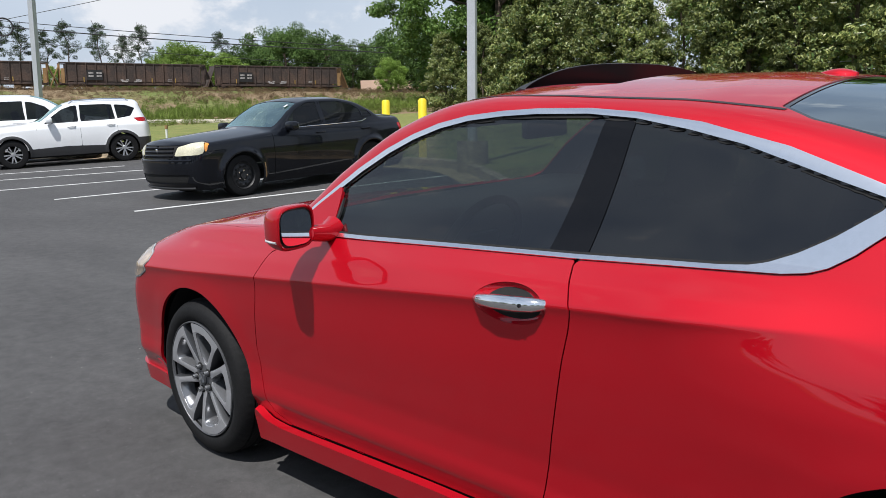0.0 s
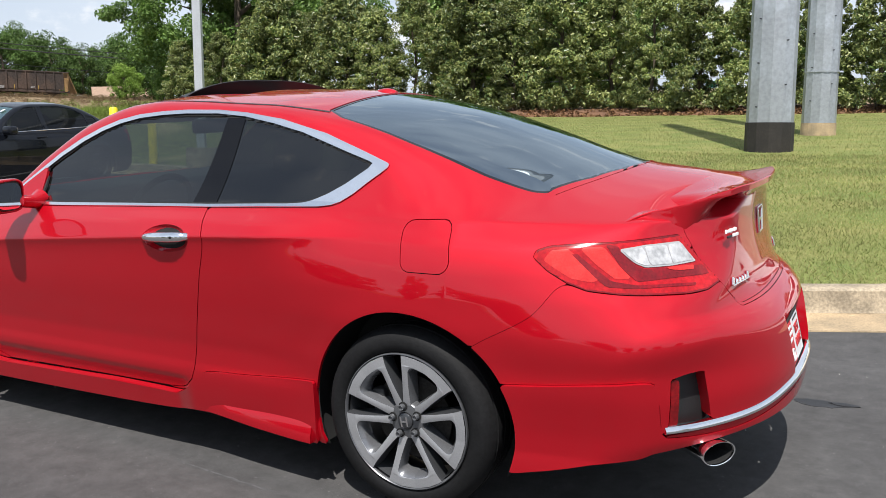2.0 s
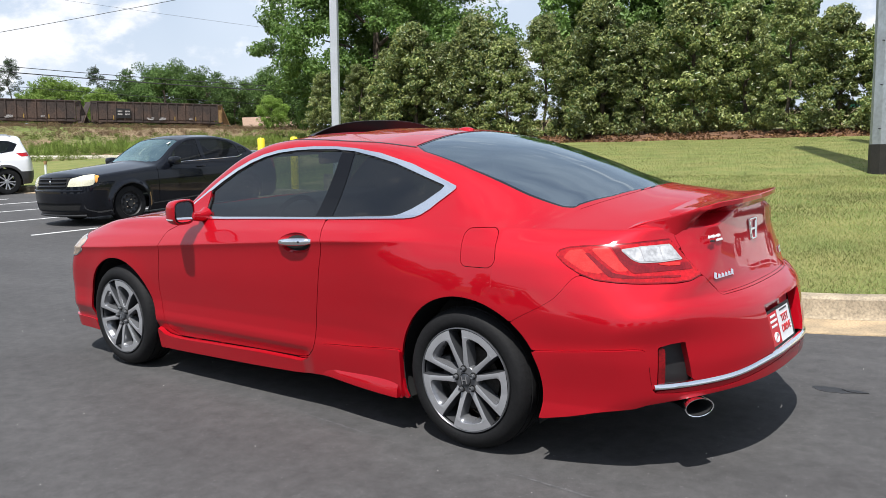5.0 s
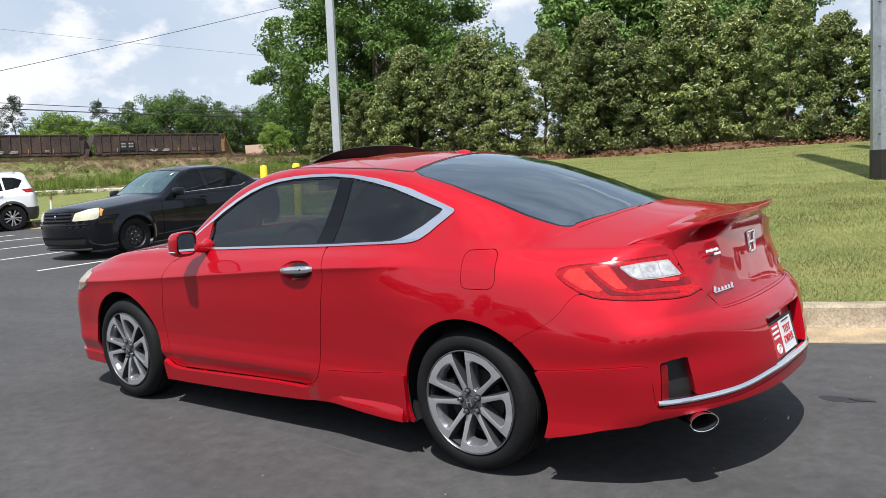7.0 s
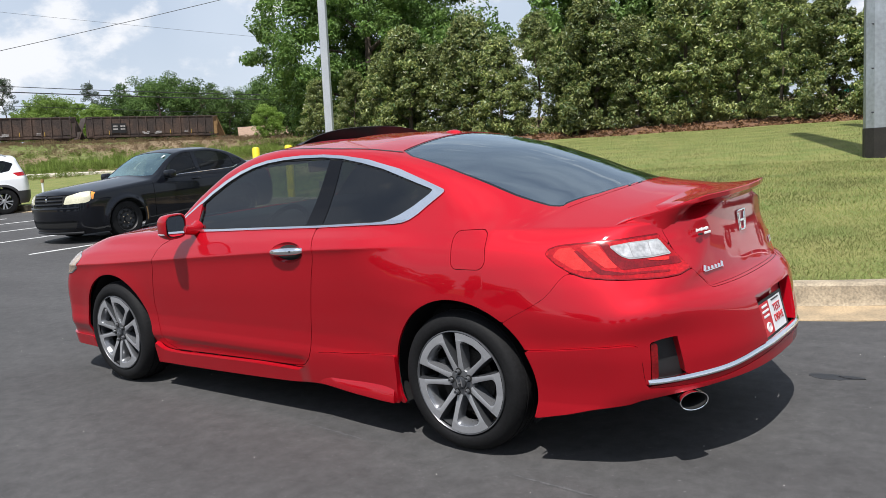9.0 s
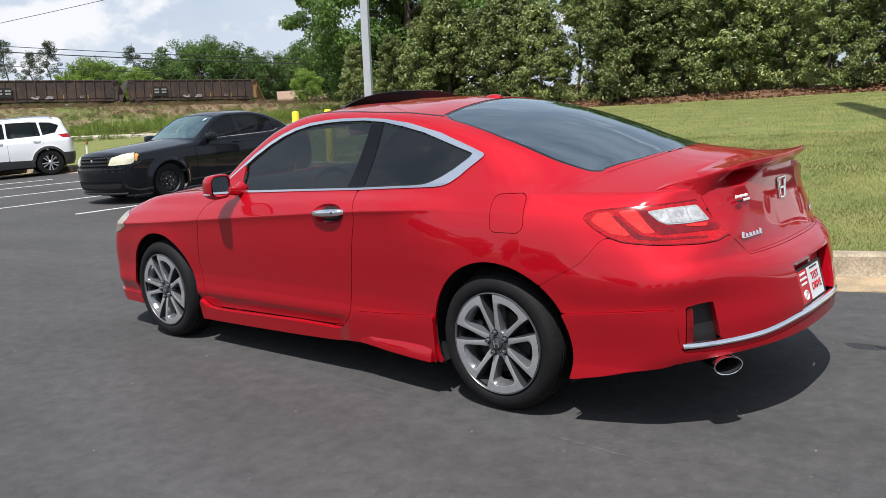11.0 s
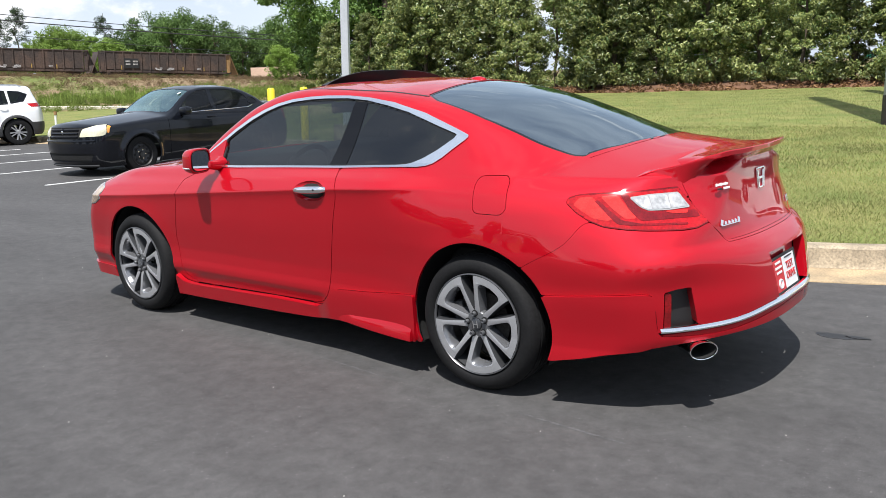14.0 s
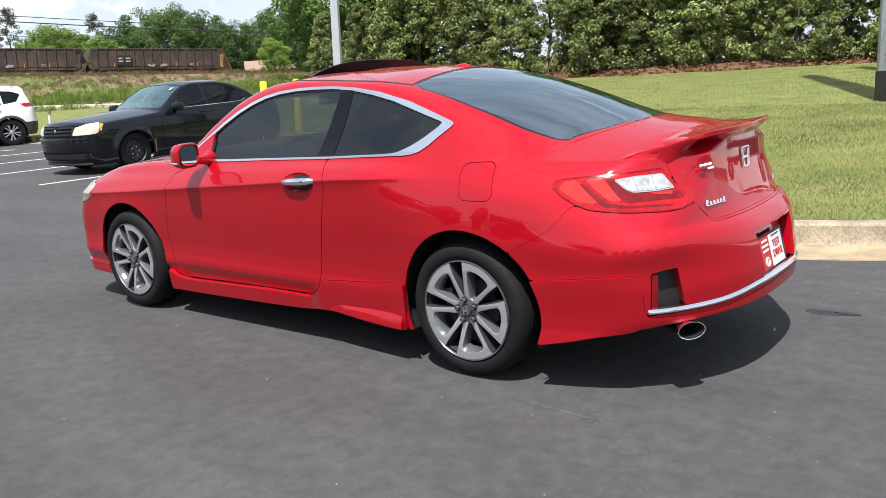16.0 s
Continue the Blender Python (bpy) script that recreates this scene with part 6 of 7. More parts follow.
house_at = far_point(-0.7520, 0.6590, 0.0, 118)
house = thing("house", "small low house with a brown roof among trees", "house", Matrix.Translation((house_at[0], house_at[1], 0.1)) @ pose(0, 0, 0, 0, 0, 52) @ Matrix.Scale(0.80, 4))
part("wall", box(0, 0, 1.2, 9, 6, 2.6), mat("pale_wall", (0.45, 0.42, 0.38), vary=0.1), house)
bm = bmesh.new()
slab([(-3.6, 2.5), (3.6, 2.5), (0, 4.2)], -5, 5, bm, pose(0, 0, 0, 90, 0, 90))
part("roof", bm, mat("brown_shingle", (0.33, 0.22, 0.15), vary=0.2), house)
part("window", box(-1.5, -3.02, 1.4, 1.2, 0.06, 1.1), BLACK_GLOSS, house)
part("door", box(1.5, -3.02, 1.1, 0.9, 0.06, 2.0), RUST, house)

# ---- trees ----
BARK = mat("grey_bark", (0.13, 0.10, 0.075), rough=0.95, vary=0.35, scale=3, fine=25, bump=0.5)
MAGNOLIA = leafy("magnolia_leaves", (0.062, 0.116, 0.032), (0.34, 0.36, 0.125), rough=0.34, through=0.28, spec=0.55)
BROAD = leafy("broad_leaves", (0.10, 0.20, 0.040), (0.21, 0.33, 0.075), rough=0.5, through=0.35)
DEEP = leafy("deep_green_leaves", (0.095, 0.175, 0.040), (0.20, 0.30, 0.08), rough=0.5, through=0.32)
LIME = leafy("light_green_leaves", (0.15, 0.25, 0.040), (0.24, 0.34, 0.07), rough=0.55, through=0.4)
WOOD = leafy("wood_leaves", (0.060, 0.115, 0.030), (0.125, 0.195, 0.055), rough=0.6, through=0.30, spec=0.2)
NEEDLE = leafy("pine_needles", (0.035, 0.065, 0.028), (0.07, 0.105, 0.045), rough=0.6, through=0.1)
PETAL = mat("cream_petals", (0.80, 0.77, 0.66), rough=0.6, vary=0.08)
MULCH = mat("red_brown_mulch", (0.17, 0.085, 0.045), rough=0.95, vary=0.35, scale=1.2, fine=18, bump=0.6)


def leaves(name, clumps, per, size, slim, material, parent, seed, droop=0.0):
    """A crown: round clumps (x, y, z, radius), each of many small folded leaves, mostly on its outside."""
    rng = np.random.default_rng(seed)
    c = np.repeat(np.array(clumps, float), per, 0)
    n = len(c)
    d = rng.normal(size=(n, 3))
    d /= np.linalg.norm(d, axis=1, keepdims=True)
    d[:, 2] = d[:, 2] * 0.85 + 0.12
    p = c[:, :3] + d * c[:, 3:4] * (0.45 + 0.6 * rng.random((n, 1)) ** 0.6) * (1, 1, 0.85)
    nrm = d * 0.8 + rng.normal(size=(n, 3)) * 0.55 + (0, 0, 0.35)
    nrm /= np.linalg.norm(nrm, axis=1, keepdims=True)
    a = np.cross(nrm, rng.normal(size=(n, 3)))
    a /= np.linalg.norm(a, axis=1, keepdims=True)
    a[:, 2] -= droop
    b = np.cross(nrm, a)
    L = size * (0.65 + 0.7 * rng.random((n, 1)))
    W = L * slim
    fold = nrm * W * 0.35
    verts = np.stack((p - a * L / 2, p + b * W / 2 + fold, p + a * L / 2 - nrm * L * 0.12, p - b * W / 2 + fold), 1).reshape(-1, 3)
    i = np.arange(n) * 4
    me = bpy.data.meshes.new(name)
    tri = np.concatenate((np.stack((i, i + 1, i + 2), 1), np.stack((i, i + 2, i + 3), 1)))
    me.vertices.add(n * 4)
    me.vertices.foreach_set("co", verts.astype(np.float32).ravel())
    me.loops.add(n * 6)
    me.polygons.add(n * 2)
    me.loops.foreach_set("vertex_index", tri.ravel().astype(np.int32))
    me.polygons.foreach_set("loop_start", np.arange(0, n * 6, 3, dtype=np.int32))
    me.update(calc_edges=True)
    me.materials.append(material)
    ob = new(name, me)
    ob.parent = parent
    return ob


def limbs(parent, tall, base, count, spread, rng, low=0.3):
    """A tapered trunk, and limbs that leave it."""
    wob = [Vector((rng.normal() * 0.03 * tall * k / 6, rng.normal() * 0.03 * tall * k / 6, tall * k / 6)) for k in range(7)]
    wob[0] = Vector((0, 0, -0.3))
    part("trunk", tube(wob, [base * (1 - 0.13 * k) for k in range(7)], 10), BARK, parent, smooth=True)
    ends = []
    for i in range(count):
        k = low + (0.95 - low) * i / count
        q = wob[min(5, int(k * 6))].lerp(wob[min(6, int(k * 6) + 1)], k * 6 % 1)
        a = i * 2.4 + rng.random()
        reach = spread * (1.1 - 0.6 * k)
        e = q + Vector((math.cos(a) * reach, math.sin(a) * reach, reach * (0.35 + 0.5 * rng.random())))
        mid = q.lerp(e, 0.5) + Vector((0, 0, 0.08 * reach))
        part("limb", tube([q, mid, e], [base * 0.38, base * 0.22, base * 0.08], 6), BARK, parent, smooth=True)
        ends.append(e)
    return ends


def magnolia(seed, tall, wide):
    rng = np.random.default_rng(seed)
    ob = thing("magnolia_tree", "dense dark green magnolia tree with glossy leaves and cream flowers", "tree", None, "magnolia hedge")
    limbs(ob, tall * 0.9, 0.13, 8, wide * 0.7, rng, 0.12)
    clumps = []
    for i in range(300):
        h = rng.random() ** 0.85 if i < 270 else 0.07 * rng.random()
        r = wide * (1 - 0.78 * h ** 2.0) * (0.30 + 0.70 * rng.random() ** 0.5)
        if i >= 270:
            r = wide * (0.45 + 0.40 * rng.random())
        if i % 6 == 0:
            r *= 1.22
        a = rng.random() * math.tau
        bulge = 1 + 0.30 * math.sin(3 * a + seed) * math.sin(9 * h + seed)
        clumps.append((r * bulge * math.cos(a), r * bulge * math.sin(a), 0.25 + h * (tall - 0.5), 0.20 + 0.34 * rng.random() ** 1.8))
    leaves("crown", clumps, 80, 0.185, 0.45, MAGNOLIA, ob, seed)
    for i in range(5):
        h = 0.1 + 0.6 * rng.random()
        a = -2.9 + 2.6 * rng.random()
        r = wide * (1 - 0.8 * h ** 1.5) * 1.12
        bm = bmesh.new()
        for k in range(6):
            m = Matrix.Translation((r * math.cos(a), r * math.sin(a), 0.35 + h * tall)) @ pose(0, 0, 0, 0, 0, k * 60) @ pose(0, 0, 0, 0, -35, 0)
            g = bmesh.ops.create_icosphere(bm, subdivisions=1, radius=1, matrix=m @ Matrix.Translation((0.075, 0, 0.02)) @ Matrix.Diagonal((0.085, 0.045, 0.02, 1)))
        part("flower", bm, PETAL, ob, "cream magnolia flower", smooth=True)
    return ob


def broadleaf(seed, tall, wide, material, per, size, label, clear=0.2, count=80, clump=0.16, group=""):
    rng = np.random.default_rng(seed)
    ob = thing("tree", label, "tree", None, group)
    limbs(ob, tall * 0.8, 0.03 * tall, 9, wide * 0.7, rng, clear + 0.1)
    clumps = []
    for i in range(count):
        d = rng.normal(size=3)
        d /= np.linalg.norm(d)
        k = 0.45 + 0.55 * rng.random() ** 0.5
        lump = 1 + 0.18 * math.sin(4 * math.atan2(d[1], d[0]) + seed) + 0.12 * math.sin(7 * d[2] + seed)
        mid, half = tall * (1 + clear) / 2, tall * (1 - clear) / 2
        clumps.append((d[0] * wide * k * lump, d[1] * wide * k * lump, mid + d[2] * half * k, wide * clump * (0.6 + 0.9 * rng.random())))
    leaves("crown", clumps, per, size, 0.5, material, ob, seed)
    return ob


def pine(seed, tall):
    rng = np.random.default_rng(seed)
    ob = thing("pine_tree", "tall thin pine with bare trunk and tufted dark crown", "tree", None, "pines behind the railway")
    limbs(ob, tall, 0.16, 10, 1.7, rng, 0.5)
    clumps = []
    for i in range(44):
        h = 0.5 + 0.45 * rng.random()
        a = rng.random() * math.tau
        r = 2.5 * (1.2 - h) * 1.5 * rng.random() ** 0.5
        clumps.append((r * math.cos(a), r * math.sin(a), h * tall, 0.45 + 0.4 * rng.random()))
    leaves("crown", clumps, 90, 0.30, 0.22, NEEDLE, ob, seed)
    return ob


def plant(ob, x, y, z, turn=0.0, scale=1.0, first=False):
    m = Matrix.Translation((x, y, z)) @ pose(0, 0, 0, 0, 0, turn)
    if first:
        ob.matrix_world = m
        ob.scale = (scale,) * 3
        return ob
    c = copy_thing(ob, m)
    c.scale = (scale,) * 3
    return c


rng = np.random.default_rng(5)
kinds = [magnolia(11, 7.0, 2.0), magnolia(12, 8.2, 2.2), magnolia(13, 6.2, 2.1), magnolia(14, 9.2, 2.5)]
# (x, height): one row of trees along the mulch bed
hedge = ((-40.5, 5.2), (-37.2, 5.6), (-34.6, 6.6), (-32.0, 7.9), (-29.6, 6.4), (-27.0, 8.1), (-24.4, 6.3), (-22.0, 7.4), (-19.4, 5.4), (-18.0, 7.9), (-15.4, 6.2), (-12.7, 8.4), (-9.9, 6.9), (-7.4, 7.2), (-5.2, 6.0), (-2.4, 6.4), (0.4, 6.4), (2.9, 6.6), (5.0, 5.4), (8.6, 5.8), (12.2, 6.0), (15.0, 5.6), (18.2, 6.4), (21.0, 6.0))
used = set()
for i, (x, tall) in enumerate(hedge):
    k = (i * 7 + i // 3) % 4
    y = (41.4 if x < 6 else 45.8) + rng.normal() * 0.5
    plant(kinds[k], x, y, 0.34, 360 * rng.random(), tall / (7.0, 8.2, 6.2, 9.2)[k], first=k not in used)
    used.add(k)



def mulch(front):
    """A low mound of mulch behind a front line, rising towards the hedge."""
    bm = bmesh.new()
    rows = [[bm.verts.new((x, y + dy, h)) for dy, h in ((0, 0.10), (0.25, 0.19), (1.4, 0.36), (3.0, 0.46), (6.0, 0.44), (6.6, 0.10))] for x, y in front]
    for p, q in zip(rows, rows[1:]):
        for k in range(5):
            bm.faces.new((p[k], q[k], q[k + 1], p[k + 1]))
    bmesh.ops.recalc_face_normals(bm, faces=bm.faces)
    return tagged(part("mulch_bed", bm, MULCH, smooth=True), "red-brown mulch bed under the hedge", "mulch", kind="structure")


rngm = np.random.default_rng(14)
bed_a = [(-36 + 0.5 * i, 37.9 + 0.40 * math.sin(i * 0.57) + 0.25 * math.sin(i * 0.21 + 1) + 0.13 * rngm.normal() + 0.012 * max(0, i / 3 - 14) ** 2) for i in range(85)]
bed_b = [(7.5 + 0.5 * i, 43.2 + 0.3 * math.sin(i * 0.7) + 0.12 * rngm.normal()) for i in range(43)]
mulch(bed_a)
mulch(bed_b)
litter = []
for x, y in bed_a + bed_b:
    for _ in range(9):
        dy = abs(rngm.normal()) * 1.1 - 0.35
        litter.append((x + rngm.uniform(-0.3, 0.3), y + dy, 0.10 + max(0.0, min(0.26, 0.22 * dy)) + 0.02, 0.10 + 0.12 * rngm.random()))
tagged(leaves("leaf_litter", litter, 14, 0.15, 0.5, leafy("fallen_leaves", (0.085, 0.045, 0.025), (0.30, 0.17, 0.085), rough=0.8, through=0.1, spec=0.1), None, 79), "fallen brown leaves along the edge of the mulch bed", "fallen leaves", kind="stuff")

big = broadleaf(21, 17.0, 9.0, BROAD, 230, 0.30, "large spreading green shade tree with drooping branches", 0.0, 420, 0.115)
plant(big, -43.0, 50.0, 0.15, 40, 1.0, True)
side_tree = broadleaf(22, 12.5, 4.2, DEEP, 180, 0.27, "tall deep green tree behind the hedge", 0.0, 230, 0.17, "trees behind the hedge")
plant(side_tree, -47.0, 56.0, 0.2, 0, 1.0, True)
for x, y, s, r in ((-25.0, 57, 1.45, 10), (-18.5, 58, 1.5, 150), (-14.0, 57, 1.0, 220), (-3.0, 60, 0.42, 300), (3.5, 60, 0.40, 33), (14, 58, 0.6, 90), (20, 57, 0.7, 190)):
    plant(side_tree, x, y, 0.2, r, s)

# trees on the far side of the car park, behind the walk
for x, y, s, r in ((-34, -33, 0.6, 12), (-24, -33, 0.7, 77), (-15, -36, 0.75, 140), (-7, -34, 0.55, 200), (1, -37, 0.7, 260), (9, -34, 0.6, 310), (18, -36, 0.75, 30), (27, -33, 0.65, 100), (36, -29, 0.65, 170), (42, -16, 0.65, 240)):
    tagged(plant(side_tree, x, y, -0.05, r, s), "tall deep green tree at the far edge of the car park", "tree", "trees beyond the car park")

# woods beyond the railway
wood_a = broadleaf(31, 11.0, 4.6, WOOD, 120, 0.34, "dark green broadleaf tree beyond the railway", 0.0, 120, 0.22, "woods beyond the railway")
wood_b = broadleaf(32, 9.0, 4.0, LIME, 120, 0.32, "light green leafy tree beyond the railway", 0.0, 110, 0.22, "woods beyond the railway")
tall_pine = pine(33, 13.5)
first = {"a": True, "b": True, "p": True}


def far_tree(key, ob, az, dist, scale):
    x, y = EYE.x - math.sin(radians(az)) * dist, EYE.y + math.cos(radians(az)) * dist
    plant(ob, x, y, land(x, y) - 0.2, az * 37 % 360, scale, first[key])
    first[key] = False


for az, dist, sc in ((48.0, 128, 0.95), (49.5, 134, 0.9), (51.2, 126, 0.72), (52.8, 128, 0.86), (54.2, 132, 0.98), (55.4, 126, 0.86), (56.8, 134, 0.92), (58.2, 130, 0.72), (60.0, 138, 0.55), (66, 150, 0.55), (73.5, 145, 0.6), (75, 140, 0.65), (46.5, 96, 0.75)):
    far_tree("a", wood_a, az, dist, sc)
for az, dist, sc in ((48.7, 92, 0.42), (59.2, 122, 0.66), (61.0, 126, 0.78), (62.2, 124, 0.82), (63.4, 128, 0.66), (67.5, 130, 0.5), (69.5, 135, 0.5), (65.0, 128, 0.4)):
    far_tree("b", wood_b, az, dist, sc)
for az, dist, sc in ((59.5, 140, 0.8), (64.4, 132, 0.8), (65.4, 138, 0.72), (66.8, 134, 0.82), (68.6, 130, 0.8), (69.8, 136, 0.74), (71.2, 133, 0.78), (72.4, 128, 0.8), (74.2, 126, 0.86), (75.2, 124, 0.84)):
    far_tree("p", tall_pine, az, dist, sc)

# low scrub on the bank
rngs = np.random.default_rng(9)
tufts = []
for i in range(3600):
    along, off = rngs.uniform(-70, 20), 43 - 19 * rngs.random() ** 1.4 if i < 1900 else rngs.uniform(4, 27)
    q = TRACK_A.to_2d() + track_way * (along + 30) + track_side * off
    tufts.append((q.x, q.y, land(q.x, q.y) + 0.1, 0.20 + 0.42 * rngs.random()))
WEED = leafy("weed_leaves", (0.14, 0.19, 0.045), (0.19, 0.235, 0.06), rough=0.7, through=0.5, spec=0.2)
DRY = leafy("dry_grass", (0.22, 0.155, 0.095), (0.275, 0.20, 0.12), rough=0.9, through=0.4, spec=0.1)
TALL = leafy("tall_grass", (0.17, 0.24, 0.05), (0.27, 0.34, 0.09), rough=0.7, through=0.5, spec=0.15)
reeds = []
for i in range(900):
    q = TRACK_A.to_2d() + track_way * (rngs.uniform(-70, 20) + 30) + track_side * (37.5 - 6.5 * rngs.random() ** 1.3)
    reeds.append((q.x, q.y, land(q.x, q.y) + 0.10, 0.16 + 0.26 * rngs.random()))
tagged(leaves("tall_grass", reeds, 46, 0.26, 0.09, TALL, None, 80, droop=-2.2), "bright green tall grass at the foot of the railway bank", "tall grass", kind="stuff")
tagged(leaves("bank_scrub", tufts[:1900], 70, 0.19, 0.12, WEED, None, 77), "green weeds on the railway bank", "weeds", kind="stuff")
tagged(leaves("dry_scrub", tufts[1900:], 60, 0.19, 0.10, DRY, None, 78), "dry brown grass on the railway bank", "dry grass", kind="stuff")


# ---- the other parked vehicles ----
BLACK_PAINT = mat("black_car_paint", (0.005, 0.006, 0.009), rough=0.3, coat=0.7, spec=0.05, vary=0.12, scale=2, fine=90)
WHITE_PAINT = mat("white_car_paint", (0.78, 0.79, 0.80), rough=0.3, coat=0.8, vary=0.02)
CLADDING = mat("black_cladding", (0.03, 0.03, 0.032), rough=0.6, vary=0.12)
STEEL_WHEEL = mat("black_steel_wheel", (0.020, 0.020, 0.021), rough=0.5, vary=0.2)
LENS_HAZY = mat("yellowed_headlamp", (0.62, 0.59, 0.43), rough=0.2, coat=0.6, vary=0.12, scale=8)
GLASS_CAR = glass("car_glass", (0.16, 0.18, 0.18))
# teal sky glare on the screen comes from a tinted gloss and raised ior
GLASS_SCREEN = glass("green_windscreen", (0.62, 0.72, 0.66), ior=4.6, reflect_tint=(0.74, 0.98, 0.95))


def simple_wheel(parent, m, r, rim_r, dark):
    wheel = new("wheel")
    wheel.parent = parent
    part("tyre", lathe([(rim_r, 0.20), (r * 0.9, 0.215), (r, 0.19), (r, 0.03), (r * 0.95, 0.0), (r * 0.86, -0.008), (rim_r + 0.006, 0.0), (rim_r, 0.02)], 44, m), RUBBER, wheel, smooth=True)
    rim = part("rim", lathe([(rim_r, 0.19), (rim_r - 0.02, 0.10), (rim_r - 0.012, 0.02), (rim_r + 0.003, -0.004), (rim_r + 0.004, 0.012)], 40, m), STEEL_WHEEL if dark else DARK_ALLOY, wheel, smooth=True)
    if dark:
        part("wheel_face", lathe([(0, 0.0), (0.05, 0.0), (0.06, 0.03), (0.10, 0.045), (rim_r * 0.72, 0.02), (rim_r * 0.86, 0.035), (rim_r - 0.008, 0.045)], 40, m), STEEL_WHEEL, rim, smooth=True)
        for i in range(5):
            q = rim_point(0.078, 72 * i, 0.022)
            part("wheel_nut", lathe([(0, 0.0), (0.011, 0.0), (0.012, 0.02)], 8, m @ Matrix.Translation(q)), CHROME, rim)
        # vents are black discs on the uncut face, painting the dark inside the holes
        for i in range(10):
            q = rim_point(rim_r * 0.70, 36 * i, 0.019)
            part("vent_shade", lathe([(0, 0.0), (0.022, 0.0), (0.024, 0.012)], 10, m @ Matrix.Translation(q)), VOID, rim)
    else:
        for i in range(10):
            bm = bmesh.new()
            a = 36 * i + (5 if i % 2 else -5)
            v = [bm.verts.new(m @ rim_point(rr, a + s * dd, y)) for rr, dd, y in ((0.05, 14, 0.012), (rim_r - 0.004, 4.6, 0.0)) for s in (-1, 1)]
            w = [bm.verts.new(m @ rim_point(rr, a + s * dd, y)) for rr, dd, y in ((0.05, 14, 0.05), (rim_r - 0.004, 4.6, 0.04)) for s in (-1, 1)]
            bm.faces.new((v[0], v[1], v[3], v[2]))
            for p, q in ((0, 2), (1, 3)):
                bm.faces.new((v[p], v[q], w[q], w[p]))
            bmesh.ops.recalc_face_normals(bm, faces=bm.faces)
            part("spoke", bm, SATIN, rim)
        part("hub", lathe([(0, 0.004), (0.04, 0.004), (0.06, 0.02)], 20, m), SATIN, rim, smooth=True)
        part("brake_disc", lathe([(0.05, 0.08), (0.15, 0.08)], 24, m), VOID, wheel)
    return wheel


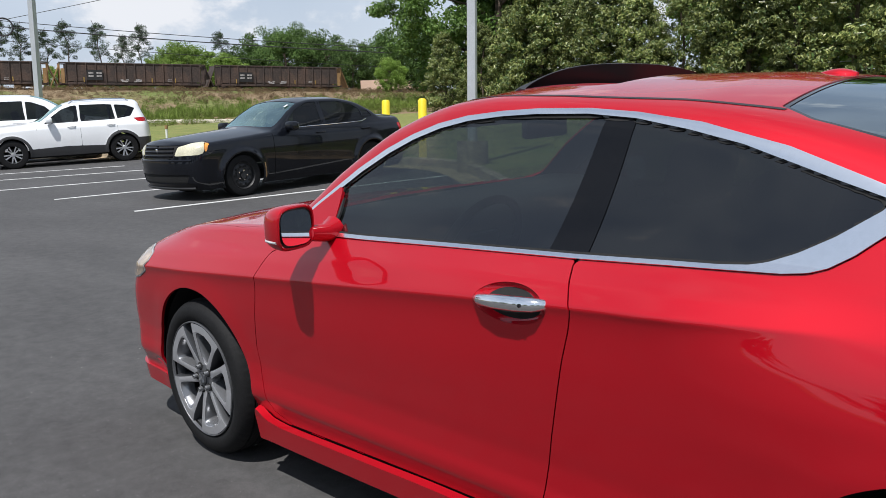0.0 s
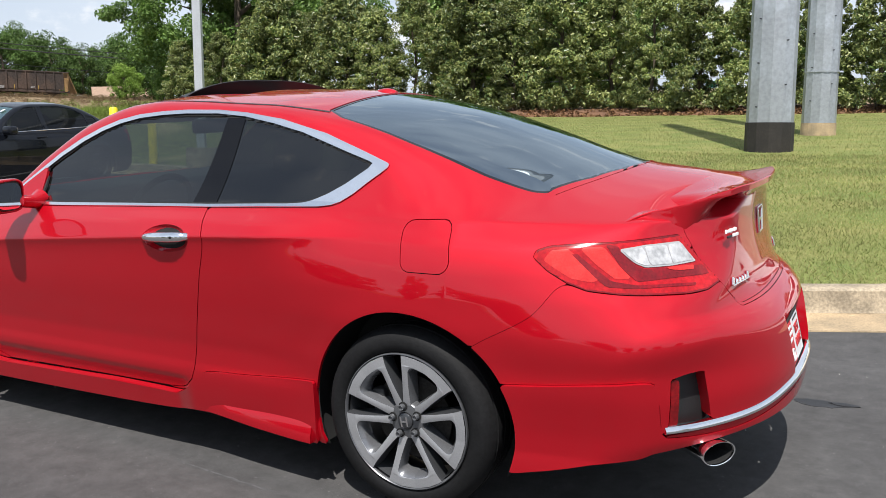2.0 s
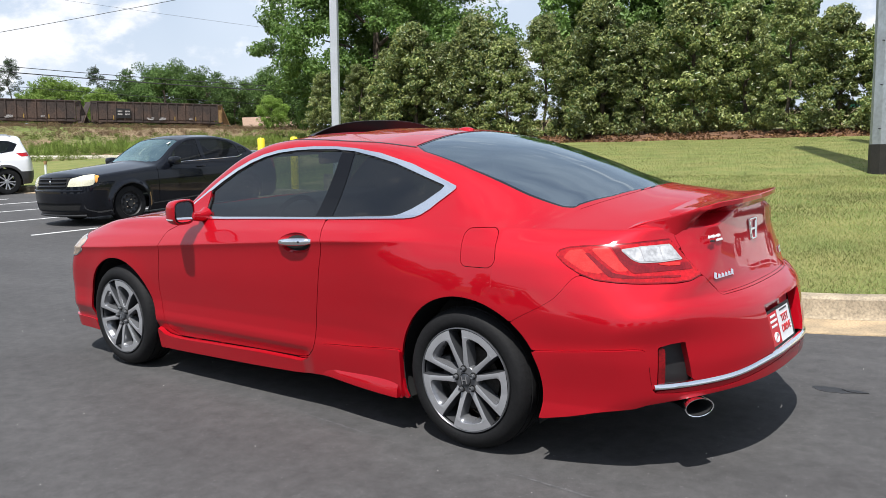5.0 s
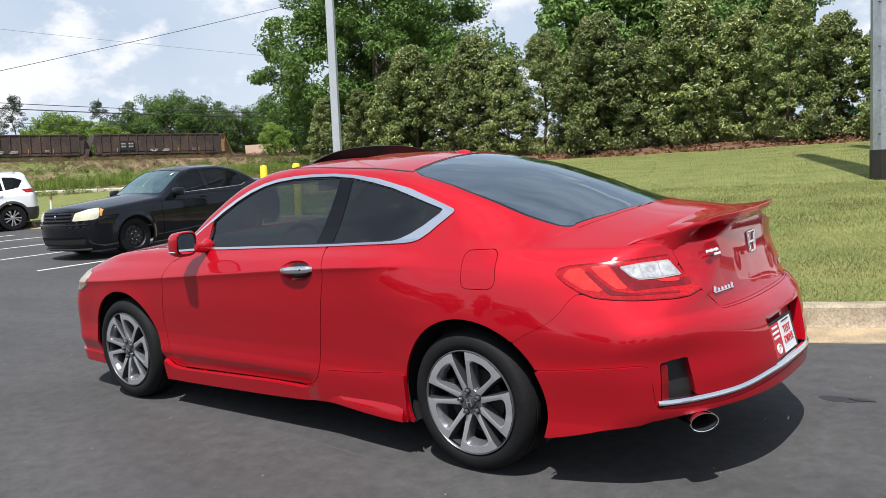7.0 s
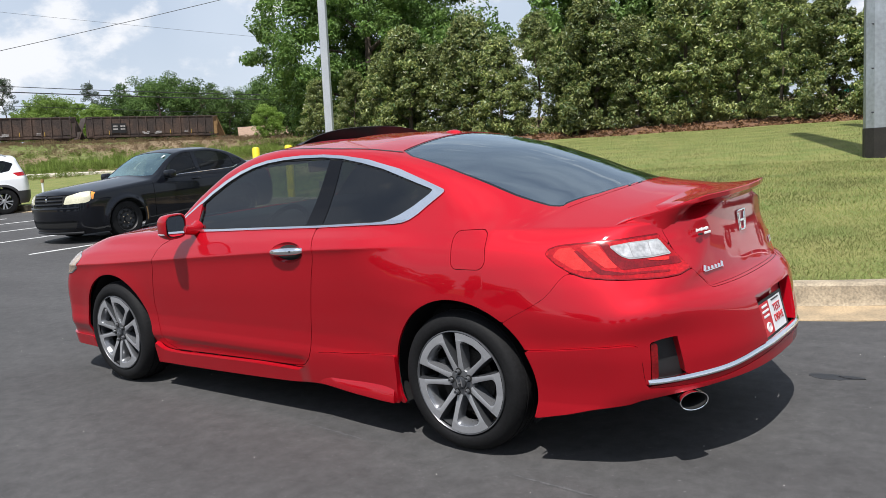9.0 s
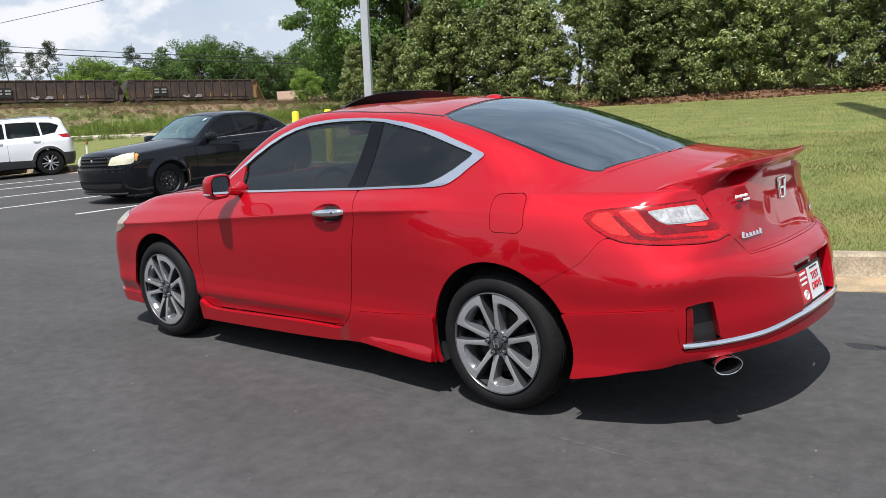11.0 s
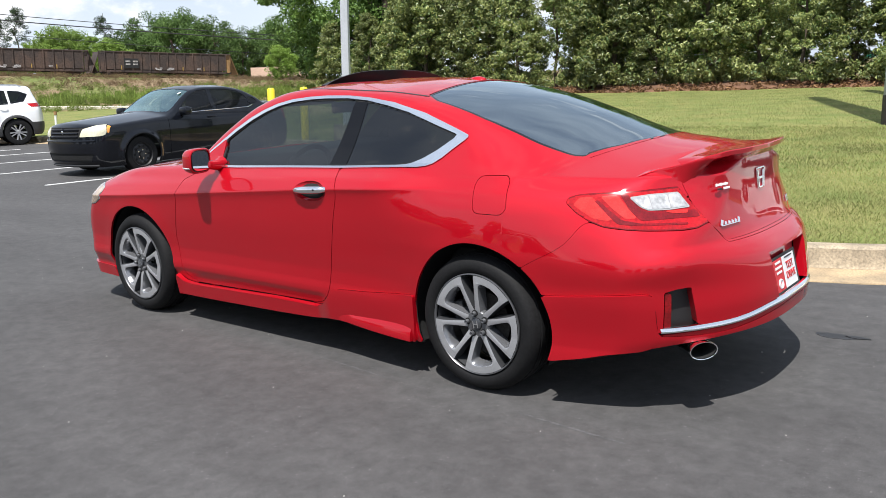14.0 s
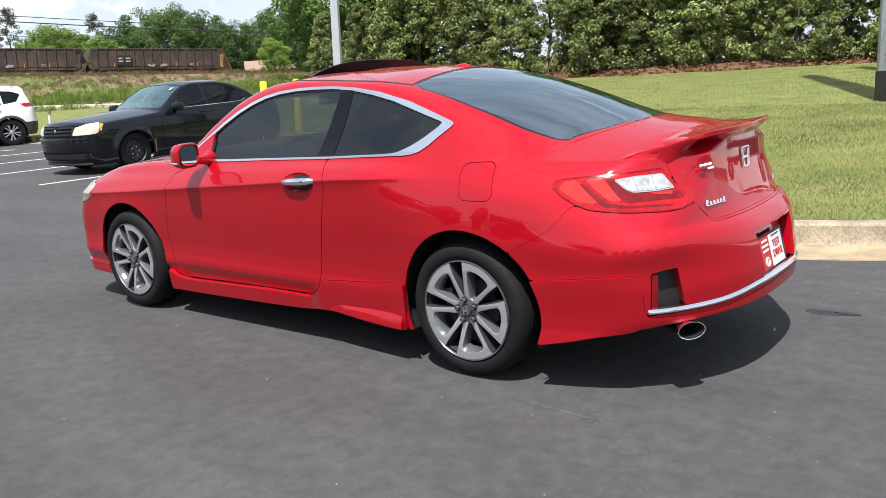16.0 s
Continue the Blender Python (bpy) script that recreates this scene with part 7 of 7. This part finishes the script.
def vehicle(ob, v):
    """A parked car from its curves; x runs back from the front axle."""
    w, d, zc, xr, xf = (curve(*v[k]) for k in ("w", "d", "zc", "xr", "xf"))
    wb, r = v["base"], v["r"]

    def form(x, y, z):
        y = np.abs(y)
        half = w(x) - d(z)
        for cx in (0, wb):
            half = half + v["flare"] * np.exp(-(((np.hypot(x - cx, z - r) - r - 0.05) / 0.05) ** 2))
        top = zc(x + v["bow"] * y * y * np.sign(x - v["mid"])) - 0.12 * y * y
        f = smax(y - half, z - top, v["round"])
        f = smax(f, x - (xr(z) - 0.25 * y ** 2.6), 0.12)
        return smax(f, xf(z) + 0.35 * y ** 2.4 - x, 0.12)

    sh = Shell(form, 0.0, wb + 0.2, 0.7, 110, 30, 30, -32, 32, 48, 42)
    x, z, ay, s = sh.x, sh.z, np.abs(sh.y), sh.s
    hole = np.where(z < 0.95, np.minimum(np.hypot(x, z - r), np.hypot(x - wb, z - r)) - r - 0.035, 1)
    hemline = z - v["hem"]
    sides = 0.42 - np.abs(sh.N[..., 0])
    panes = [np.minimum(outline(q)(x, z), sides) for q in v["panes"]]
    screen = np.minimum(outline(v["screen"])(x, ay), z - v["cowl"])
    back = np.minimum(np.minimum(outline(v["back"])(ay, z), sh.N[..., 0] - 0.25), x - v["mid"])
    lamps = [np.minimum(outline(q)(x + ay if front else s, z), (v["mid"] - x) if front else (x - v["mid"])) for q, front, _ in v["lamps"]]
    grille = np.minimum(outline(v["grille"])(ay, z), -0.5 - x)
    if "intake" in v:
        grille = np.maximum(grille, np.minimum(outline(v["intake"])(ay, z), -0.5 - x))
    clad = v["clad"](x, z, r, wb) if v["clad"] else np.full(x.shape, -1.0)
    seams = np.minimum.reduce([np.abs(x - q - 0.08 * np.maximum(0, z - 0.9)) - 0.004 + 9 * (z < v["hem"] + 0.12) + 9 * (z > v["belt"] + 0.5) for q in v["seams"]] + [np.full(x.shape, 1.0)])
    cut = [hole, hemline] + [-p - 0.003 for p in panes + lamps + [screen, back, grille, clad]]
    for flip in (False, True):
        skin("body", sh.cut(np.minimum.reduce(cut + [seams]), mirror=flip), v["paint"], ob)
        skin("inner_shell", sh.cut(np.minimum.reduce([hole, hemline] + [-p for p in panes + [screen, back]]), lift=-0.015, flange=0, mirror=flip), VOID, ob)
        for p in panes:
            skin("side_window", sh.cut(p, lift=-0.006, flange=0, mirror=flip), GLASS_CAR, ob)
        skin("windscreen", sh.cut(screen, lift=-0.005, flange=0, mirror=flip), GLASS_SCREEN, ob)
        skin("rear_window", sh.cut(back, lift=-0.005, flange=0, mirror=flip), GLASS_CAR, ob)
        for f, (_, front, m) in zip(lamps, v["lamps"]):
            skin("head_lamp" if front else "tail_lamp", sh.cut(f, lift=0.002, mirror=flip), m, ob)
        skin("grille", sh.cut(grille, lift=-0.012, flange=0, mirror=flip), VOID, ob)
        if "rust" in v and not flip:
            skin("rust_patch", sh.cut(np.minimum(outline(v["rust"], 0.006)(x, z), hole), lift=0.0015, flange=0.001), TAN_RUST, ob, "flaking orange rust patch")
        if v["clad"]:
            skin("cladding", sh.cut(np.minimum.reduce([clad, hole, hemline]), lift=0.004, mirror=flip), CLADDING, ob)
        for hx in v["handles"]:
            q = -1 if not flip else 1
            yy = float(w(hx) - d(v["handle_z"]))
            part("door_handle", tube([(hx - 0.1, q * yy, v["handle_z"]), (hx - 0.07, q * (yy + 0.03), v["handle_z"]), (hx + 0.07, q * (yy + 0.03), v["handle_z"] + 0.005), (hx + 0.1, q * yy, v["handle_z"] + 0.005)], 0.014, 8), v["paint"], ob, smooth=True)
    for cx in (0.0, wb):
        for f in (1, -1):
            m = pose(cx, -(float(w(cx)) - 0.015) * f, r, 0, 0, 0 if f == 1 else 180)
            simple_wheel(ob, m, r, v["rim"], v["dark_wheels"])
    for f in (1, -1):
        mx, mz = v["mirror"]
        part("door_mirror", box(mx, f * (float(w(mx)) + 0.06), mz, 0.16, 0.22, 0.15, 0.05, seg=3), v["paint"], ob, smooth=True)
        part("mirror_glass", box(mx + 0.079, f * (float(w(mx)) + 0.065), mz, 0.006, 0.16, 0.105, 0.002), MIRROR, ob)
    def front_line(z, half, proud):
        return [(float(xf(z)) + 0.35 * abs(y) ** 2.4 - proud, y, z) for y in np.linspace(-half, half, 15)]

    for i in range(3):
        z = v["grille"][0][1] + 0.035 + i * (v["grille"][2][1] - v["grille"][0][1] - 0.07) / 2
        part("grille_bar", tube(front_line(z, v["grille"][1][0] * 0.96, -0.004), 0.011, 6), CHROME if v["dark_wheels"] is False else BLACK_PAINT, ob, smooth=True)
    part("underbody", box(wb / 2, 0, 0.30, wb + 0.9, 1.3, 0.16), VOID, ob)
    for y in (-0.38, 0.38):
        part("seat", box(1.65, y, 0.95, 0.2, 0.48, 0.75, 0.06, turn=pose(0, 0, 0, 0, 15, 0)), CLOTH, ob, smooth=True)
    part("dashboard", box(0.75, 0, v["belt"] - 0.10, 0.4, 1.3, 0.16, 0.05), BLACK, ob)
    return ob


sedan = thing("sedan", "black four-door sedan with hazy headlamps and black steel wheels", "car")
vehicle(sedan, dict(
    w=((-1.0, 0.80), (-0.5, 0.875), (0, 0.90), (1.4, 0.91), (2.8, 0.905), (3.4, 0.86), (3.9, 0.78)),
    d=((0.15, 0.07), (0.3, 0.03), (0.5, 0.01), (0.7, 0.0), (0.85, 0.01), (0.95, 0.045), (1.0, 0.08), (1.5, 0.30)),
    zc=((-1.0, 0.86), (-0.8, 0.93), (-0.3, 0.985), (0.3, 1.03), (0.55, 1.05), (0.75, 1.12), (1.1, 1.33), (1.4, 1.46), (1.7, 1.495), (2.2, 1.49), (2.6, 1.43), (3.0, 1.27), (3.2, 1.155), (3.4, 1.125), (3.9, 1.11)),
    xr=((0.15, 3.70), (0.3, 3.84), (0.55, 3.87), (0.8, 3.83), (1.1, 3.78)),
    xf=((0.15, -0.86), (0.3, -0.95), (0.55, -0.98), (0.75, -0.96), (0.95, -0.88), (1.2, -0.6)),
    base=2.765, r=0.33, rim=0.21, flare=0.048, bow=0.10, mid=1.8, round=0.06, hem=0.165, belt=0.98,
    panes=([(0.92, 1.005), (1.05, 1.14), (1.25, 1.29), (1.50, 1.395), (1.72, 1.41), (1.72, 1.02)], [(1.82, 1.02), (1.82, 1.41), (2.2, 1.40), (2.48, 1.35), (2.66, 1.24), (2.70, 1.06), (2.6, 1.035)], [(2.72, 1.08), (2.70, 1.23), (2.86, 1.20), (2.93, 1.11)]),
    screen=[(0.62, 0), (0.66, 0.5), (0.75, 0.70), (1.0, 0.66), (1.36, 0.58), (1.33, 0), (1.36, -0.58), (0.75, -0.70)], cowl=1.0,
    back=[(0, 1.17), (0.58, 1.17), (0.52, 1.42), (-0.52, 1.42), (-0.58, 1.17)],
    lamps=(([(-0.47, 0.695), (-0.38, 0.83), (-0.05, 0.885), (0.205, 0.898), (0.205, 0.735), (0.10, 0.708)], True, LENS_HAZY), ([(0.213, 0.742), (0.213, 0.885), (0.30, 0.868), (0.275, 0.765)], True, LENS_AMBER), ([(2.75, 0.72), (2.70, 0.95), (3.3, 0.95), (3.3, 0.74)], False, LENS_RED)),
    grille=[(-0.43, 0.665), (0.43, 0.665), (0.53, 0.855), (-0.53, 0.855)], intake=[(-0.60, 0.27), (0.60, 0.27), (0.68, 0.41), (-0.68, 0.41)],
    rust=[(0.400, 0.26), (0.445, 0.27), (0.430, 0.36), (0.420, 0.50), (0.400, 0.50)], clad=None, seams=(0.62, 1.74, 2.62),
    paint=BLACK_PAINT, handles=(1.62, 2.66), handle_z=0.90, mirror=(0.95, 1.04), dark_wheels=True))
for f in (-1, 1):
    part("belt_trim", tube([(0.98, f * 0.868, 1.003), (1.4, f * 0.872, 1.012), (2.2, f * 0.872, 1.02), (2.6, f * 0.862, 1.03), (2.72, f * 0.845, 1.07)], 0.006, 6), CHROME, sedan, "thin bright belt trim", smooth=True)
nose = lambda z, half, x0: [(x0 + 0.35 * abs(y) ** 2.4, y, z) for y in np.linspace(-half, half, 17)]
part("bumper_ledge", tube(nose(0.625, 0.72, -0.955), 0.028, 8), BLACK_PAINT, sedan, smooth=True)
part("chin_lip", tube(nose(0.195, 0.70, -0.90), 0.022, 8), BLACK, sedan, "black plastic chin lip", smooth=True)
part("grille_post", box(-0.925, 0, 0.76, 0.03, 0.03, 0.19, 0.006), BLACK_PAINT, sedan)
part("sticker", box(1.22, -0.50, 1.362, 0.085, 0.055, 0.004, 0.0015, turn=pose(0, 0, 0, 0, -24, 0)), WHITE_PAINT, sedan, "small white windscreen sticker")
part("grille_mark", box(-0.945, 0, 0.775, 0.02, 0.05, 0.07, 0.012, seg=3), CHROME, sedan, "small bright grille mark", smooth=True)
sedan.matrix_world = pose(-9.14, 4.36, 0, 0, 0, 93.3) @ Matrix.Scale(0.972, 4)

suv = thing("suv", "white compact suv with black lower cladding and alloy wheels", "car", None, "white parked cars")
suv_clad = lambda x, z, r, wb: np.maximum.reduce([np.minimum(0.62 - z, x - 3.08), 0.50 - z - 0.04 * np.abs(x - 1.35), 0.105 - np.abs(np.minimum(np.hypot(x, z - r), np.hypot(x - wb, z - r)) - r)])
SUV = dict(
    w=((-0.95, 0.82), (-0.5, 0.90), (0, 0.925), (1.4, 0.93), (2.7, 0.925), (3.3, 0.88), (3.75, 0.80)),
    d=((0.2, 0.05), (0.45, 0.012), (0.7, 0.0), (0.95, 0.012), (1.05, 0.05), (1.12, 0.085), (1.7, 0.30)),
    zc=((-1.0, 0.95), (-0.8, 1.02), (-0.3, 1.085), (0.3, 1.13), (0.5, 1.15), (0.7, 1.24), (1.0, 1.44), (1.3, 1.60), (1.6, 1.665), (2.2, 1.68), (2.9, 1.655), (3.3, 1.61), (3.5, 1.57), (3.8, 1.5)),
    xr=((0.2, 3.38), (0.4, 3.48), (0.6, 3.50), (0.9, 3.48), (1.1, 3.42), (1.4, 3.29), (1.6, 3.22)),
    xf=((0.2, -0.78), (0.4, -0.88), (0.6, -0.92), (0.85, -0.90), (1.0, -0.82), (1.2, -0.6)),
    base=2.70, r=0.365, rim=0.225, flare=0.02, bow=0.08, mid=1.8, round=0.09, hem=0.27, belt=1.10,
    panes=([(0.80, 1.10), (1.0, 1.28), (1.25, 1.45), (1.5, 1.53), (1.63, 1.54), (1.63, 1.12)], [(1.70, 1.12), (1.70, 1.545), (2.3, 1.54), (2.5, 1.52), (2.55, 1.14)], [(2.61, 1.15), (2.57, 1.515), (2.86, 1.49), (3.08, 1.40), (2.95, 1.20)]),
    screen=[(0.58, 0), (0.62, 0.5), (0.70, 0.72), (1.0, 0.68), (1.30, 0.60), (1.27, 0), (1.3, -0.6), (0.7, -0.72)], cowl=1.12,
    back=[(0, 1.16), (0.62, 1.16), (0.54, 1.50), (-0.54, 1.50), (-0.62, 1.16)],
    lamps=(([(-0.35, 0.93), (-0.35, 0.97), (0.1, 1.0), (0.42, 1.02), (0.36, 0.96), (0.1, 0.93)], True, LENS_WHITE), ([(2.28, 1.04), (2.20, 1.14), (3.0, 1.16), (3.0, 1.04)], False, LENS_RED)),
    grille=[(-0.5, 0.82), (0.5, 0.82), (0.5, 0.94), (-0.5, 0.94)], clad=suv_clad, seams=(0.60, 1.66, 2.58),
    paint=WHITE_PAINT, handles=(1.45, 2.42), handle_z=1.0, mirror=(0.92, 1.18), dark_wheels=False)
vehicle(suv, SUV)
for y in (-0.62, 0.62):
    part("roof_rail", tube([(1.45, y, 1.58), (1.55, y, 1.66), (2.3, y, 1.685), (2.85, y, 1.66), (2.95, y, 1.60)], 0.016, 8), CHROME, suv, smooth=True)
suv.matrix_world = pose(-21.0, 5.22, 0, 0, 0, 72)

van = thing("minivan", "white minivan with red tail lamp and alloy wheels", "car", None, "white parked cars")
VAN = dict(SUV)
VAN.update(
    w=((-1.0, 0.84), (-0.5, 0.93), (0, 0.97), (1.4, 0.985), (3.0, 0.98), (3.6, 0.95), (4.15, 0.88)),
    zc=((-1.0, 0.92), (-0.6, 1.02), (-0.1, 1.10), (0.2, 1.18), (0.6, 1.42), (1.0, 1.64), (1.4, 1.73), (2.2, 1.75), (3.2, 1.735), (3.7, 1.70), (4.0, 1.66), (4.2, 1.6)),
    d=((0.2, 0.05), (0.45, 0.015), (0.7, 0.0), (0.95, 0.006), (1.05, 0.03), (1.12, 0.055), (1.8, 0.25)),
    xr=((0.2, 4.02), (0.4, 4.10), (0.6, 4.12), (0.85, 4.08), (1.0, 4.05), (1.3, 3.97), (1.6, 3.86)),
    base=3.03, r=0.35, rim=0.22, flare=0.015, bow=0.06, mid=2.0, round=0.08, hem=0.24, belt=1.08, clad=None,
    panes=([(0.7, 1.10), (1.0, 1.40), (1.3, 1.52), (1.45, 1.54), (1.45, 1.08)], [(1.52, 1.08), (1.52, 1.56), (2.6, 1.56), (2.6, 1.09)], [(2.68, 1.10), (2.68, 1.56), (3.4, 1.54), (3.74, 1.49), (3.60, 1.22), (3.4, 1.12)]),
    lamps=(([(-0.35, 0.80), (-0.35, 0.90), (0.3, 0.98), (0.36, 0.9), (0.1, 0.82)], True, LENS_WHITE), ([(2.78, 1.02), (2.70, 1.09), (3.5, 1.12), (3.5, 1.03)], False, LENS_RED)),
    seams=(0.45, 1.48, 2.64), handles=(1.3, 1.7), mirror=(0.75, 1.15))
vehicle(van, VAN)
van.matrix_world = pose(8.85, 11.42, 0, 0, 0, 180)
second = copy_thing(van, pose(-22.7, 7.9, 0.05, 0, 0, 252))
second.scale = (1.08,) * 3
tagged(second, "tall white van with large windows parked beyond a white suv")
